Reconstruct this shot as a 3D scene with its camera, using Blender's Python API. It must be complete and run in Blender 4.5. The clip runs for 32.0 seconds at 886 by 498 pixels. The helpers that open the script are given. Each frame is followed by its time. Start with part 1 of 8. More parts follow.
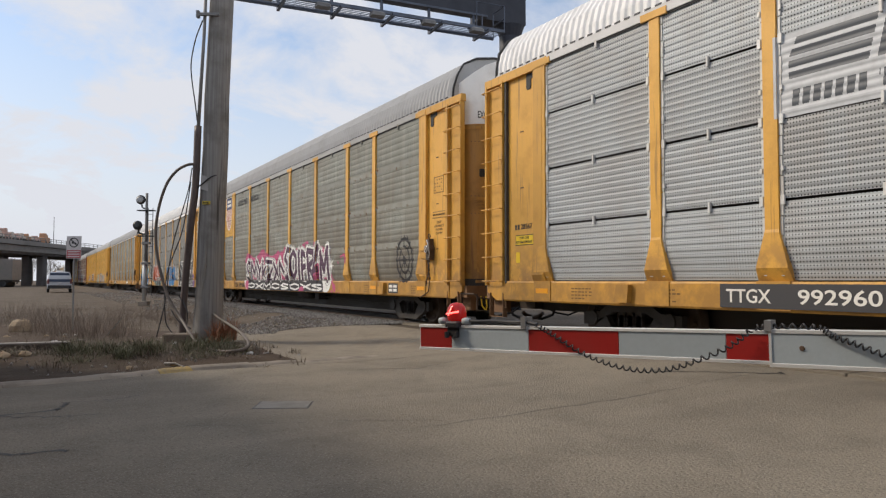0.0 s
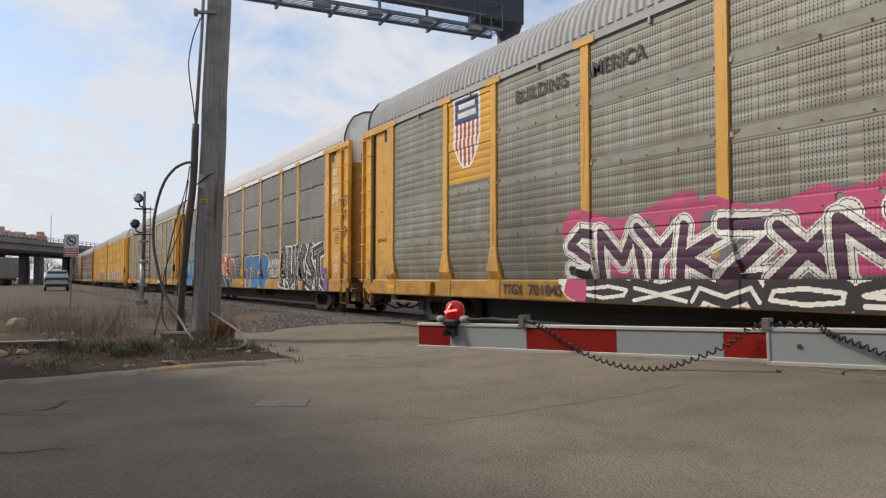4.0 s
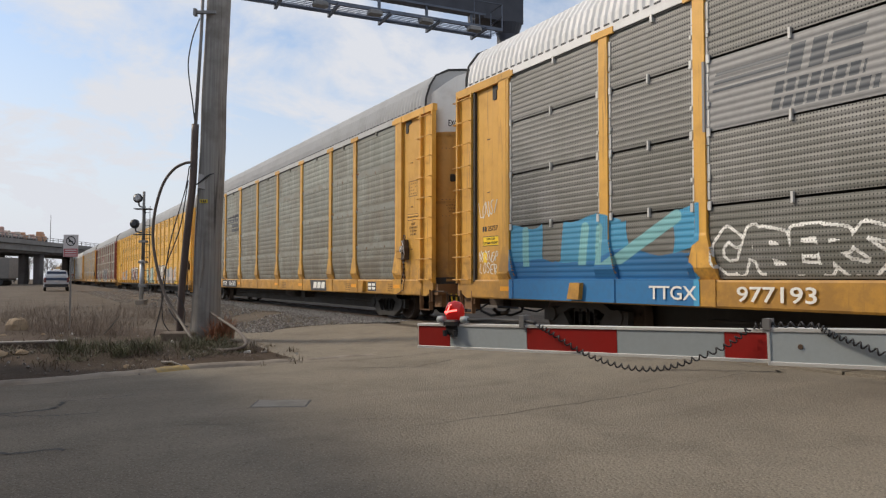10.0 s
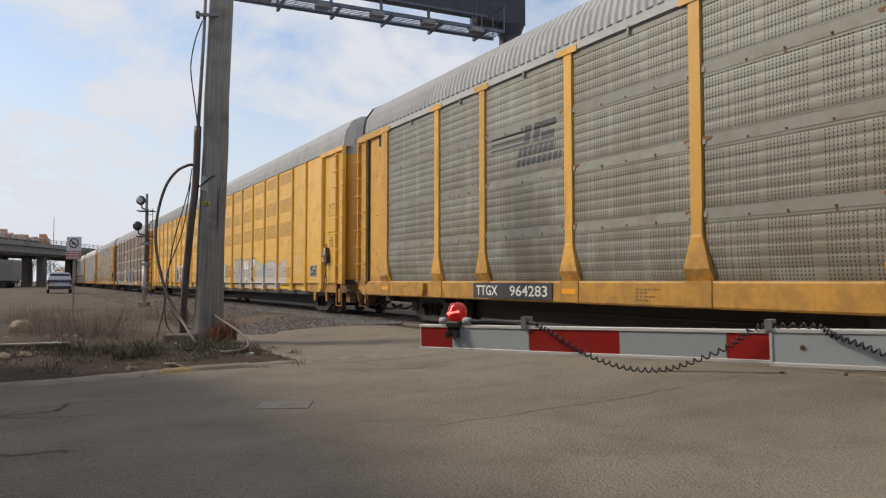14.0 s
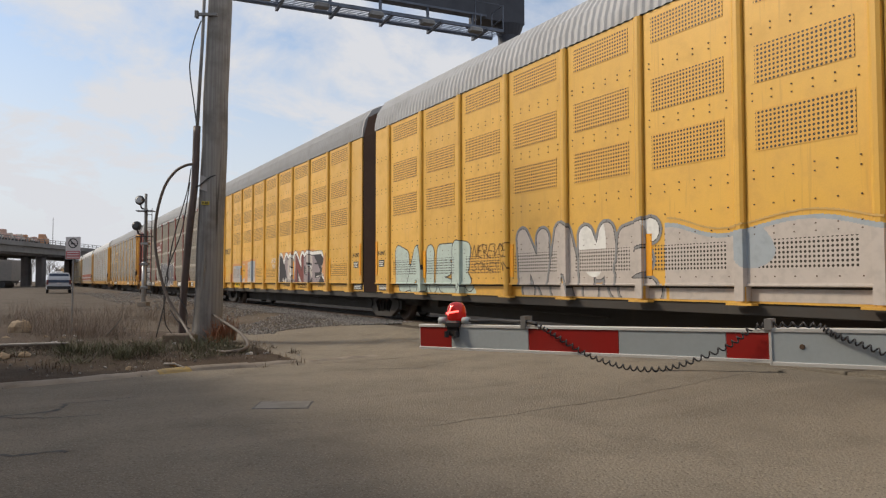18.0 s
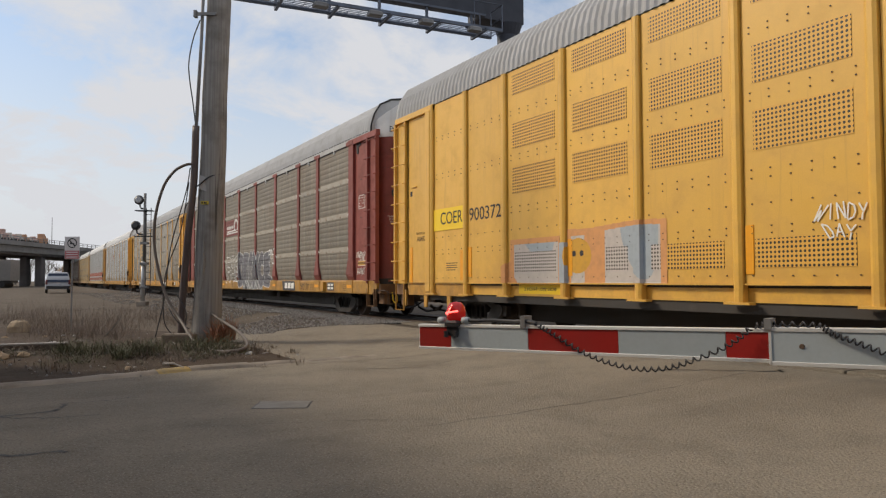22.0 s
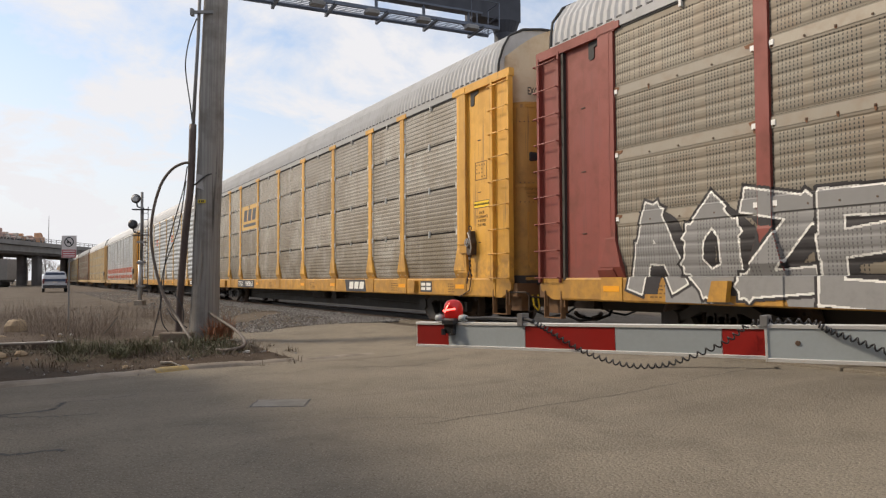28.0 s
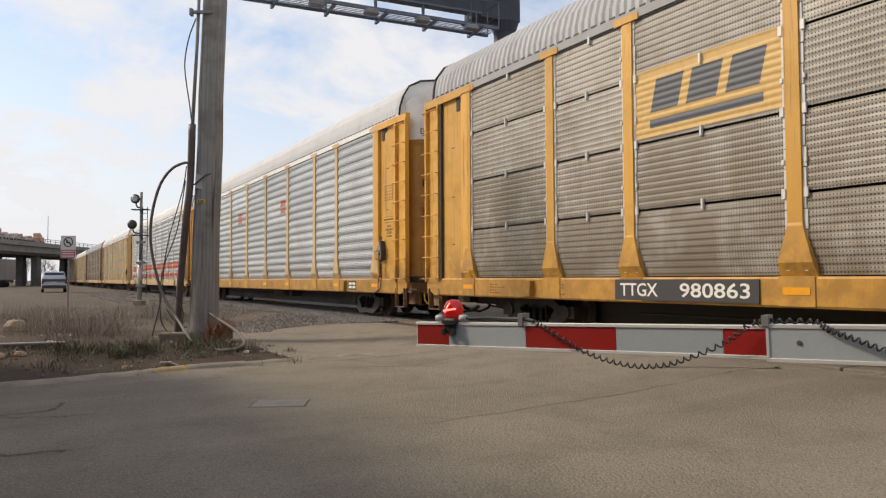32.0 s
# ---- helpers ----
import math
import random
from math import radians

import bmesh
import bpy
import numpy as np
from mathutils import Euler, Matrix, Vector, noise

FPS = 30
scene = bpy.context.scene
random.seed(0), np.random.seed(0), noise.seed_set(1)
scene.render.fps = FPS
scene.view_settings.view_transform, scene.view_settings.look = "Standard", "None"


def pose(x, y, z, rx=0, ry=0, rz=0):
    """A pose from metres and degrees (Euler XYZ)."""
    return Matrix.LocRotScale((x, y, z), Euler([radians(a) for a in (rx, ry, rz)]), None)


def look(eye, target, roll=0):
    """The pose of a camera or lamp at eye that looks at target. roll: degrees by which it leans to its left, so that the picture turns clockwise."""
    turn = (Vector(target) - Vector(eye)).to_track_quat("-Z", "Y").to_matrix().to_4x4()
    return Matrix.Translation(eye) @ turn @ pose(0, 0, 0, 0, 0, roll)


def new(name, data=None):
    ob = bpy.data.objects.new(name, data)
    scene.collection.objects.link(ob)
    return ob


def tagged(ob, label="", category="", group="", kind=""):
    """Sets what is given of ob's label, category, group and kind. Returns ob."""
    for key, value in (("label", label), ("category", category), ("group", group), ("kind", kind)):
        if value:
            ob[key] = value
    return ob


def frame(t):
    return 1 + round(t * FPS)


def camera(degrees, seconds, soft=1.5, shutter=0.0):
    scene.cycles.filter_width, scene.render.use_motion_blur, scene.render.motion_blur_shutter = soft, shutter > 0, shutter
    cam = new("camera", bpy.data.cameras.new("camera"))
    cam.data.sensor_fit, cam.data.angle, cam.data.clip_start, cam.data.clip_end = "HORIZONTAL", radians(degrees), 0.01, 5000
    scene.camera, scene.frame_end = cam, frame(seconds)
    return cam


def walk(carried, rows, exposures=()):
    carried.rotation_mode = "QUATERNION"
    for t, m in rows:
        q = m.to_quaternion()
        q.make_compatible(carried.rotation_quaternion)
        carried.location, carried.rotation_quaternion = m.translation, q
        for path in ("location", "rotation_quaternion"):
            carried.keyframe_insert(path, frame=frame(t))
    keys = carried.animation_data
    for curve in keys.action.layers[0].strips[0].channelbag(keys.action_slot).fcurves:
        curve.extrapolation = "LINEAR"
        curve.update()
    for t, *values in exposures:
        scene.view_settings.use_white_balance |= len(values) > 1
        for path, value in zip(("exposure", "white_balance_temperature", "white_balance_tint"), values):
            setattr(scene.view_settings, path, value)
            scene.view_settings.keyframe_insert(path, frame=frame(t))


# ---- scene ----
cam = camera(62.35, 32.0, soft=1.25)
PATH = [
    (0, 0.0008, -0.0002, 1.2516, 92.5005, -0.0875, -29.2237),
    (0.5, -0.0008, -0.0018, 1.2514, 92.4954, -0.0981, -29.2528),
    (1, 0.0016, 0.0014, 1.2485, 92.4938, -0.1204, -29.2903),
    (1.5, 0.0023, 0.0019, 1.2501, 92.4662, -0.0967, -29.2897),
    (2, -0.0019, -0.0011, 1.2501, 92.4905, -0.0803, -29.2818),
    (2.5, 0.0004, 0.0003, 1.2502, 92.4695, -0.0509, -29.292),
    (3, -0.0011, -0.0004, 1.2489, 92.4499, -0.079, -29.3384),
    (3.5, -0.0005, 0.0004, 1.2488, 92.421, -0.1257, -29.391),
    (5.5, -0.0006, 0.0004, 1.2514, 92.3658, -0.0995, -29.4107),
    (6, 0, -0.0016, 1.248, 92.374, -0.161, -29.4452),
    (6.5, -0.0006, -0.0018, 1.251, 92.3697, -0.1202, -29.415),
    (7, -0.0004, -0.0002, 1.2493, 92.408, -0.1311, -29.3903),
    (7.5, -0.001, 0.0009, 1.2506, 92.3866, -0.1147, -29.4044),
    (8, 0.0011, 0.0036, 1.2516, 92.3788, -0.0865, -29.3928),
    (8.5, 0.0004, 0.0009, 1.2492, 92.3697, -0.1082, -29.4378),
    (9, 0.0003, 0.0013, 1.2492, 92.3503, -0.1114, -29.4573),
    (9.5, -0.0001, 0.0009, 1.2484, 92.3726, -0.1141, -29.442),
    (10, -0.0006, 0.0046, 1.2512, 92.3882, -0.0837, -29.4193),
    (10.5, -0.0011, 0.0025, 1.2518, 92.397, -0.0571, -29.3812),
    (11, 0.0014, 0.0037, 1.2513, 92.4001, -0.0549, -29.3766),
    (11.5, -0.0001, 0.0025, 1.2507, 92.3885, -0.0149, -29.3886),
    (12, -0.0026, -0.0051, 1.2495, 92.3994, -0.021, -29.3737),
    (12.5, -0.0004, -0.0002, 1.2514, 92.4197, 0.0303, -29.356),
    (13, 0.0002, 0.0003, 1.2502, 92.3971, 0.0043, -29.377),
    (13.5, 0.0013, 0.0015, 1.2497, 92.4532, 0.0001, -29.2969),
    (14, -0.0008, 0.0004, 1.2497, 92.5165, -0.0024, -29.224),
    (14.5, -0.0004, 0.0002, 1.2488, 92.533, -0.0276, -29.2277),
    (16.5, 0.0012, 0.0014, 1.2496, 92.4624, -0.0014, -29.2875),
    (17, -0.0022, -0.0013, 1.2494, 92.5221, -0.0027, -29.237),
    (17.5, 0.0001, 0.0017, 1.251, 92.4902, 0.0592, -29.2587),
    (18, 0.0014, 0.003, 1.2503, 92.4806, 0.0702, -29.2696),
    (18.5, 0.0009, 0.0027, 1.2501, 92.4694, 0.0807, -29.3144),
    (19, 0.0018, 0.0036, 1.2512, 92.4213, 0.1121, -29.32),
    (19.5, 0.0004, 0.0039, 1.2515, 92.4583, 0.1006, -29.3043),
    (20, 0.0011, 0.0035, 1.2513, 92.4398, 0.0588, -29.3219),
    (20.5, 0.002, 0.005, 1.2501, 92.4643, 0.0651, -29.3202),
    (21, -0.0004, 0.0009, 1.2515, 92.4659, 0.109, -29.2882),
    (21.5, -0.0009, -0.0058, 1.2491, 92.4857, 0.0926, -29.2412),
    (22, 0.0026, 0.0062, 1.2521, 92.4356, 0.1259, -29.3233),
    (22.5, -0.0007, 0.0051, 1.2516, 92.4123, 0.1213, -29.3715),
    (23, 0.0003, 0.0051, 1.2512, 92.4141, 0.1358, -29.3753),
    (23.5, 0.0006, 0.005, 1.2513, 92.3513, 0.1154, -29.4603),
    (24, 0.0016, 0.0056, 1.2527, 92.3196, 0.1336, -29.4687),
    (24.5, 0.0023, 0.0073, 1.2527, 92.2935, 0.1529, -29.4943),
    (25, 0.0016, 0.0138, 1.2533, 92.1911, 0.1612, -29.6626),
    (25.5, 0.0004, 0.0015, 1.2489, 92.2359, 0.1559, -29.616),
    (27.5, 0.0001, -0.001, 1.2512, 92.2932, 0.2781, -29.4947),
    (28, 0.0006, 0.0004, 1.2504, 92.2962, 0.25, -29.5133),
    (28.5, -0.0005, -0.0012, 1.2502, 92.3069, 0.2616, -29.4971),
    (29, 0.0001, -0.0006, 1.2509, 92.2969, 0.275, -29.496),
    (29.5, -0.0005, 0.0031, 1.2504, 92.3007, 0.2646, -29.5201),
    (30, 0.0021, 0.0048, 1.2506, 92.298, 0.2818, -29.5185),
    (30.5, 0.0009, 0.0027, 1.2507, 92.3029, 0.3043, -29.5001),
    (31, 0.0011, 0.0024, 1.2498, 92.2889, 0.2785, -29.5335),
    (31.5, -0.0008, 0.0041, 1.2488, 92.2779, 0.273, -29.5784),
    (32, 0.001, 0.0091, 1.2502, 92.2935, 0.2829, -29.557),
]
walk(cam, [(t, pose(x, y, z, rx, ry, rz)) for t, x, y, z, rx, ry, rz in PATH], exposures=[(0, 0.05, 6380, 13), (14.0, 0.03, 6420, 12), (16.5, 0.04, 6480, 12), (18.0, -0.03, 6520, 12), (20.0, -0.07, 6550, 12), (23.0, -0.07, 6550, 12), (24.0, 0.07, 6550, 12), (25.0, 0.14, 6620, 12), (28.0, 0.24, 6720, 13), (32.0, 0.23, 6720, 13)])

# light: a hazy sun beyond the pole, broken white cloud over a pale blue sky
SUN_AZ, SUN_EL = 48.0, 36.0   # degrees from +Y towards -X, and above the ground
world = bpy.data.worlds.new("hazy_sky")
scene.world = world
world.use_nodes = True
wn, wl = world.node_tree.nodes, world.node_tree.links
wn.clear()
w_out = wn.new("ShaderNodeOutputWorld")
w_sky = wn.new("ShaderNodeTexSky")
w_sky.sky_type, w_sky.sun_disc = "NISHITA", False
w_sky.sun_elevation, w_sky.sun_rotation = radians(SUN_EL), radians(-SUN_AZ)
w_sky.air_density, w_sky.dust_density = 1.0, 1.2
w_blue = wn.new("ShaderNodeBackground")
w_blue.inputs[1].default_value = 0.15
w_tint = wn.new("ShaderNodeMix")
w_tint.data_type, w_tint.blend_type = "RGBA", "MULTIPLY"
w_tint.inputs[0].default_value = 1.0
w_tint.inputs[7].default_value = (0.89, 1.0, 1.05, 1)
wl.new(w_sky.outputs[0], w_tint.inputs[6])
wl.new(w_tint.outputs[2], w_blue.inputs[0])
w_white = wn.new("ShaderNodeBackground")
w_white.inputs[0].default_value = (0.93, 0.96, 1.0, 1)
w_white.inputs[1].default_value = 0.77
w_co = wn.new("ShaderNodeTexCoord")
w_sep = wn.new("ShaderNodeSeparateXYZ")
wl.new(w_co.outputs["Generated"], w_sep.inputs[0])
w_z = wn.new("ShaderNodeMath")
w_z.operation = "ADD"
w_z.inputs[1].default_value = 0.34
wl.new(w_sep.outputs[2], w_z.inputs[0])
w_div = []
for k in (0, 1):
    n_ = wn.new("ShaderNodeMath")
    n_.operation = "DIVIDE"
    wl.new(w_sep.outputs[k], n_.inputs[0])
    wl.new(w_z.outputs[0], n_.inputs[1])
    w_div.append(n_)
w_com = wn.new("ShaderNodeCombineXYZ")
wl.new(w_div[0].outputs[0], w_com.inputs[0])
wl.new(w_div[1].outputs[0], w_com.inputs[1])
w_no = wn.new("ShaderNodeTexNoise")
w_no.inputs["Scale"].default_value = 3.4
w_no.inputs["Detail"].default_value = 9.0
w_no.inputs["Roughness"].default_value = 0.60
w_no.inputs["Distortion"].default_value = 0.35
wl.new(w_com.outputs[0], w_no.inputs["Vector"])
w_ra = wn.new("ShaderNodeValToRGB")
w_ra.color_ramp.elements[0].position, w_ra.color_ramp.elements[0].color = 0.36, (0.26, 0.26, 0.26, 1)
w_ra.color_ramp.elements[1].position, w_ra.color_ramp.elements[1].color = 0.56, (1, 1, 1, 1)
wl.new(w_no.outputs[0], w_ra.inputs[0])
# haze thickens to the horizon
w_hz = wn.new("ShaderNodeMapRange")
w_hz.inputs[1].default_value, w_hz.inputs[2].default_value = 0.05, 0.40
w_hz.inputs[3].default_value, w_hz.inputs[4].default_value = 1.0, 0.0
wl.new(w_sep.outputs[2], w_hz.inputs[0])
w_mx = wn.new("ShaderNodeMath")
w_mx.operation = "MAXIMUM"
wl.new(w_ra.outputs[0], w_mx.inputs[0])
wl.new(w_hz.outputs[0], w_mx.inputs[1])
w_mix = wn.new("ShaderNodeMixShader")
wl.new(w_mx.outputs[0], w_mix.inputs[0])
wl.new(w_blue.outputs[0], w_mix.inputs[1])
wl.new(w_white.outputs[0], w_mix.inputs[2])
wl.new(w_mix.outputs[0], w_out.inputs[0])
sun_data = bpy.data.lights.new("sun", "SUN")
sun_data.energy, sun_data.angle, sun_data.color = 2.6, radians(9.5), (1.0, 0.86, 0.66)
sun_way = Vector((-math.sin(radians(SUN_AZ)) * math.cos(radians(SUN_EL)), math.cos(radians(SUN_AZ)) * math.cos(radians(SUN_EL)), math.sin(radians(SUN_EL))))
sun = new("sun", sun_data)
sun.matrix_basis = look(sun_way * 60, (0, 0, 0))


# ---- mesh and material tools ----
class Geo:
    """Vertices and faces gathered for one mesh."""

    def __init__(self):
        self.v, self.f = [], []

    def box(self, x0, x1, y0, y1, z0, z1):
        i = len(self.v)
        self.v += [(x, y, z) for z in (z0, z1) for y in (y0, y1) for x in (x0, x1)]
        self.f += [tuple(i + k for k in q) for q in ((0, 2, 3, 1), (4, 5, 7, 6), (0, 1, 5, 4), (2, 6, 7, 3), (0, 4, 6, 2), (1, 3, 7, 5))]
        return self

    def bevel_box(self, x0, x1, y0, y1, z0, z1, c):
        """A box whose edges that run along z are cut by c, and its top rim too."""
        ring = [(x0 + c, y0), (x1 - c, y0), (x1, y0 + c), (x1, y1 - c), (x1 - c, y1), (x0 + c, y1), (x0, y1 - c), (x0, y0 + c)]
        mx, my = (x0 + x1) / 2, (y0 + y1) / 2
        kx, ky = 1 - 2 * c / max(x1 - x0, 1e-6), 1 - 2 * c / max(y1 - y0, 1e-6)
        top = [(mx + (x - mx) * kx, my + (y - my) * ky) for x, y in ring]
        self.rings([[(x, y, z0) for x, y in ring], [(x, y, z1 - c) for x, y in ring], [(x, y, z1) for x, y in top]])
        return self

    def rings(self, loops, caps=True):
        """Closed loops of equal length joined one to the next."""
        i, n = len(self.v), len(loops[0])
        for loop in loops:
            self.v += [tuple(p) for p in loop]
        for a in range(len(loops) - 1):
            for k in range(n):
                b, c = i + a * n, i + (a + 1) * n
                self.f.append((b + k, b + (k + 1) % n, c + (k + 1) % n, c + k))
        if caps:
            self.f.append(tuple(i + k for k in range(n))[::-1])
            self.f.append(tuple(i + (len(loops) - 1) * n + k for k in range(n)))
        return self

    def sheet(self, rows):
        """An open grid of points."""
        i, n = len(self.v), len(rows[0])
        for r in rows:
            self.v += [tuple(p) for p in r]
        for a in range(len(rows) - 1):
            for k in range(n - 1):
                b = i + a * n + k
                self.f.append((b, b + 1, b + n + 1, b + n))
        return self

    def plate(self, outline, y0, y1):
        """An outline in x, z made solid from y0 to y1."""
        i, n = len(self.v), len(outline)
        self.v += [(x, y0, z) for x, z in outline] + [(x, y1, z) for x, z in outline]
        self.f.append(tuple(range(i, i + n)))
        self.f.append(tuple(range(i + n, i + 2 * n))[::-1])
        for k in range(n):
            self.f.append((i + k, i + n + k, i + n + (k + 1) % n, i + (k + 1) % n))
        return self

    def tube(self, points, r, n=8, caps=True):
        pts = [Vector(p) for p in points]
        rad = r if isinstance(r, (list, tuple)) else [r] * len(pts)
        loops, side = [], None
        for k, p in enumerate(pts):
            way = (pts[min(k + 1, len(pts) - 1)] - pts[max(k - 1, 0)]).normalized()
            if side is None:
                side = way.orthogonal().normalized()
            side = (side - way * side.dot(way)).normalized()
            up = way.cross(side)
            loops.append([p + (side * math.cos(a) + up * math.sin(a)) * rad[k] for a in (2 * math.pi * j / n for j in range(n))])
        return self.rings(loops, caps)

    def lathe(self, profile, n=20, axis="y"):
        """A profile of (radius, along) turned round an axis."""
        loops = []
        for r, a in profile:
            ring = []
            for j in range(n):
                c, s = r * math.cos(2 * math.pi * j / n), r * math.sin(2 * math.pi * j / n)
                ring.append({"x": (a, c, s), "y": (s, a, c), "z": (c, s, a)}[axis])
            loops.append(ring)
        return self.rings(loops)

    def hoop(self, r, thick, y, n=20, k=6):
        """A ring of round section in the x, z plane."""
        i = len(self.v)
        for a in range(n):
            for b in range(k):
                q, w = 2 * math.pi * a / n, 2 * math.pi * b / k
                d = r + thick * math.cos(w)
                self.v.append((d * math.cos(q), y + thick * math.sin(w), d * math.sin(q)))
        for a in range(n):
            for b in range(k):
                self.f.append((i + a * k + b, i + a * k + (b + 1) % k, i + ((a + 1) % n) * k + (b + 1) % k, i + ((a + 1) % n) * k + b))
        return self

    def moved(self, m):
        self.v = [tuple(m @ Vector(p)) for p in self.v]
        return self

    def add(self, other, m=None):
        i = len(self.v)
        self.v += [tuple(m @ Vector(p)) for p in other.v] if m else other.v
        self.f += [tuple(i + k for k in q) for q in other.f]
        return self

    def mesh(self, name, smooth=False):
        me = bpy.data.meshes.new(name)
        me.from_pydata(self.v, [], self.f)
        me.materials.append(None)
        if smooth:
            me.polygons.foreach_set("use_smooth", [True] * len(me.polygons))
        me.update()
        return me


def place(name, me, material, parent=None, m=None, label=""):
    """One object on a mesh that may be shared, with a material of its own."""
    ob = new(name, me)
    ob.material_slots[0].link = "OBJECT"
    ob.material_slots[0].material = material
    if parent is not None:
        ob.parent = parent
    if m is not None:
        ob.matrix_basis = m
    return tagged(ob, label)


def part(name, geo, material, parent, label="", smooth=False, m=None):
    return place(name, geo.mesh(name, smooth), material, parent, m, label)


def thing(name, m, label, category, group="", kind=""):
    ob = new(name)
    ob.empty_display_size = 0.2
    ob.matrix_basis = m
    return tagged(ob, label, category, group, kind)


def solo(name, geo, material, label, category, m=None, group="", kind="", smooth=False):
    return tagged(place(name, geo.mesh(name, smooth), material, None, m), label, category, group, kind)


def lettering(words, height, bold=0.0):
    """A flat mesh of words in x, z, its middle at the origin, cap height as given."""
    cu = bpy.data.curves.new("words", "FONT")
    cu.body, cu.align_x, cu.align_y = words, "CENTER", "CENTER"
    cu.size, cu.extrude, cu.offset = height / 0.69, 0.0015, bold
    cu.resolution_u = 3
    ob = bpy.data.objects.new("words", cu)
    scene.collection.objects.link(ob)
    bpy.context.view_layer.update()
    me = bpy.data.meshes.new_from_object(ob.evaluated_get(bpy.context.evaluated_depsgraph_get()))
    me.transform(Matrix.Rotation(radians(90), 4, "X"))
    bpy.data.objects.remove(ob)
    bpy.data.curves.remove(cu)
    me.materials.clear()
    me.materials.append(None)
    return me


class Nodes:
    """A principled material with short calls for its nodes."""

    def __init__(self, name, rough=0.6, metal=0.0):
        self.m = bpy.data.materials.new(name)
        self.m.use_nodes = True
        self.t = self.m.node_tree
        self.p = self.t.nodes["Principled BSDF"]
        self.p.inputs["Roughness"].default_value = rough
        self.p.inputs["Metallic"].default_value = metal
        self.co = self.t.nodes.new("ShaderNodeTexCoord").outputs["Object"]
        away = self.t.nodes.new("ShaderNodeVectorMath")
        away.operation = "MULTIPLY_ADD"
        self.t.links.new(self.chance(), away.inputs[0])
        away.inputs[1].default_value = (61.0, 43.0, 29.0)
        self.t.links.new(self.co, away.inputs[2])
        self.far = away.outputs[0]

    def wire(self, value, socket):
        if hasattr(value, "is_linked"):
            self.t.links.new(value, socket)
        elif isinstance(value, (tuple, list)) and len(value) == 3 and socket.type == "RGBA":
            socket.default_value = (*value, 1)
        else:
            socket.default_value = value

    def math(self, op, a, b=0.0, clamp=False):
        n = self.t.nodes.new("ShaderNodeMath")
        n.operation, n.use_clamp = op, clamp
        self.wire(a, n.inputs[0])
        self.wire(b, n.inputs[1])
        return n.outputs[0]

    def stretch(self, scale, shift=None):
        n = self.t.nodes.new("ShaderNodeMapping")
        n.inputs["Scale"].default_value = scale
        self.wire(self.far, n.inputs[0])
        if shift is not None:
            self.wire(shift, n.inputs["Location"])
        return n.outputs[0]

    def noise(self, scale, detail=4.0, rough=0.55, vec=None):
        n = self.t.nodes.new("ShaderNodeTexNoise")
        n.inputs["Scale"].default_value, n.inputs["Detail"].default_value, n.inputs["Roughness"].default_value = scale, detail, rough
        self.wire(self.far if vec is None else vec, n.inputs["Vector"])
        return n.outputs[0]

    def cells(self, scale, vec=None, feature="F1", out=0):
        n = self.t.nodes.new("ShaderNodeTexVoronoi")
        n.feature = feature
        n.inputs["Scale"].default_value = scale
        self.wire(self.co if vec is None else vec, n.inputs["Vector"])
        return n.outputs[out]

    def ramp(self, fac, lo, hi, a=0.0, b=1.0):
        n = self.t.nodes.new("ShaderNodeMapRange")
        n.interpolation_type = "SMOOTHSTEP"
        self.wire(fac, n.inputs[0])
        for k, v in enumerate((lo, hi, a, b)):
            n.inputs[k + 1].default_value = v
        return n.outputs[0]

    def mix(self, fac, a, b, blend="MIX"):
        n = self.t.nodes.new("ShaderNodeMix")
        n.data_type, n.blend_type = "RGBA", blend
        self.wire(fac, n.inputs[0])
        self.wire(a, n.inputs[6])
        self.wire(b, n.inputs[7])
        return n.outputs[2]

    def axis(self, k, vec=None):
        n = self.t.nodes.new("ShaderNodeSeparateXYZ")
        self.wire(self.co if vec is None else vec, n.inputs[0])
        return n.outputs[k]

    def chance(self):
        return self.t.nodes.new("ShaderNodeObjectInfo").outputs["Random"]

    def bump(self, height, strength=0.3, distance=0.01):
        n = self.t.nodes.new("ShaderNodeBump")
        n.inputs["Strength"].default_value, n.inputs["Distance"].default_value = strength, distance
        self.wire(height, n.inputs["Height"])
        self.wire(n.outputs[0], self.p.inputs["Normal"])

    def done(self, colour, rough=None):
        self.wire(colour, self.p.inputs["Base Color"])
        if rough is not None:
            self.wire(rough, self.p.inputs["Roughness"])
        return self.m


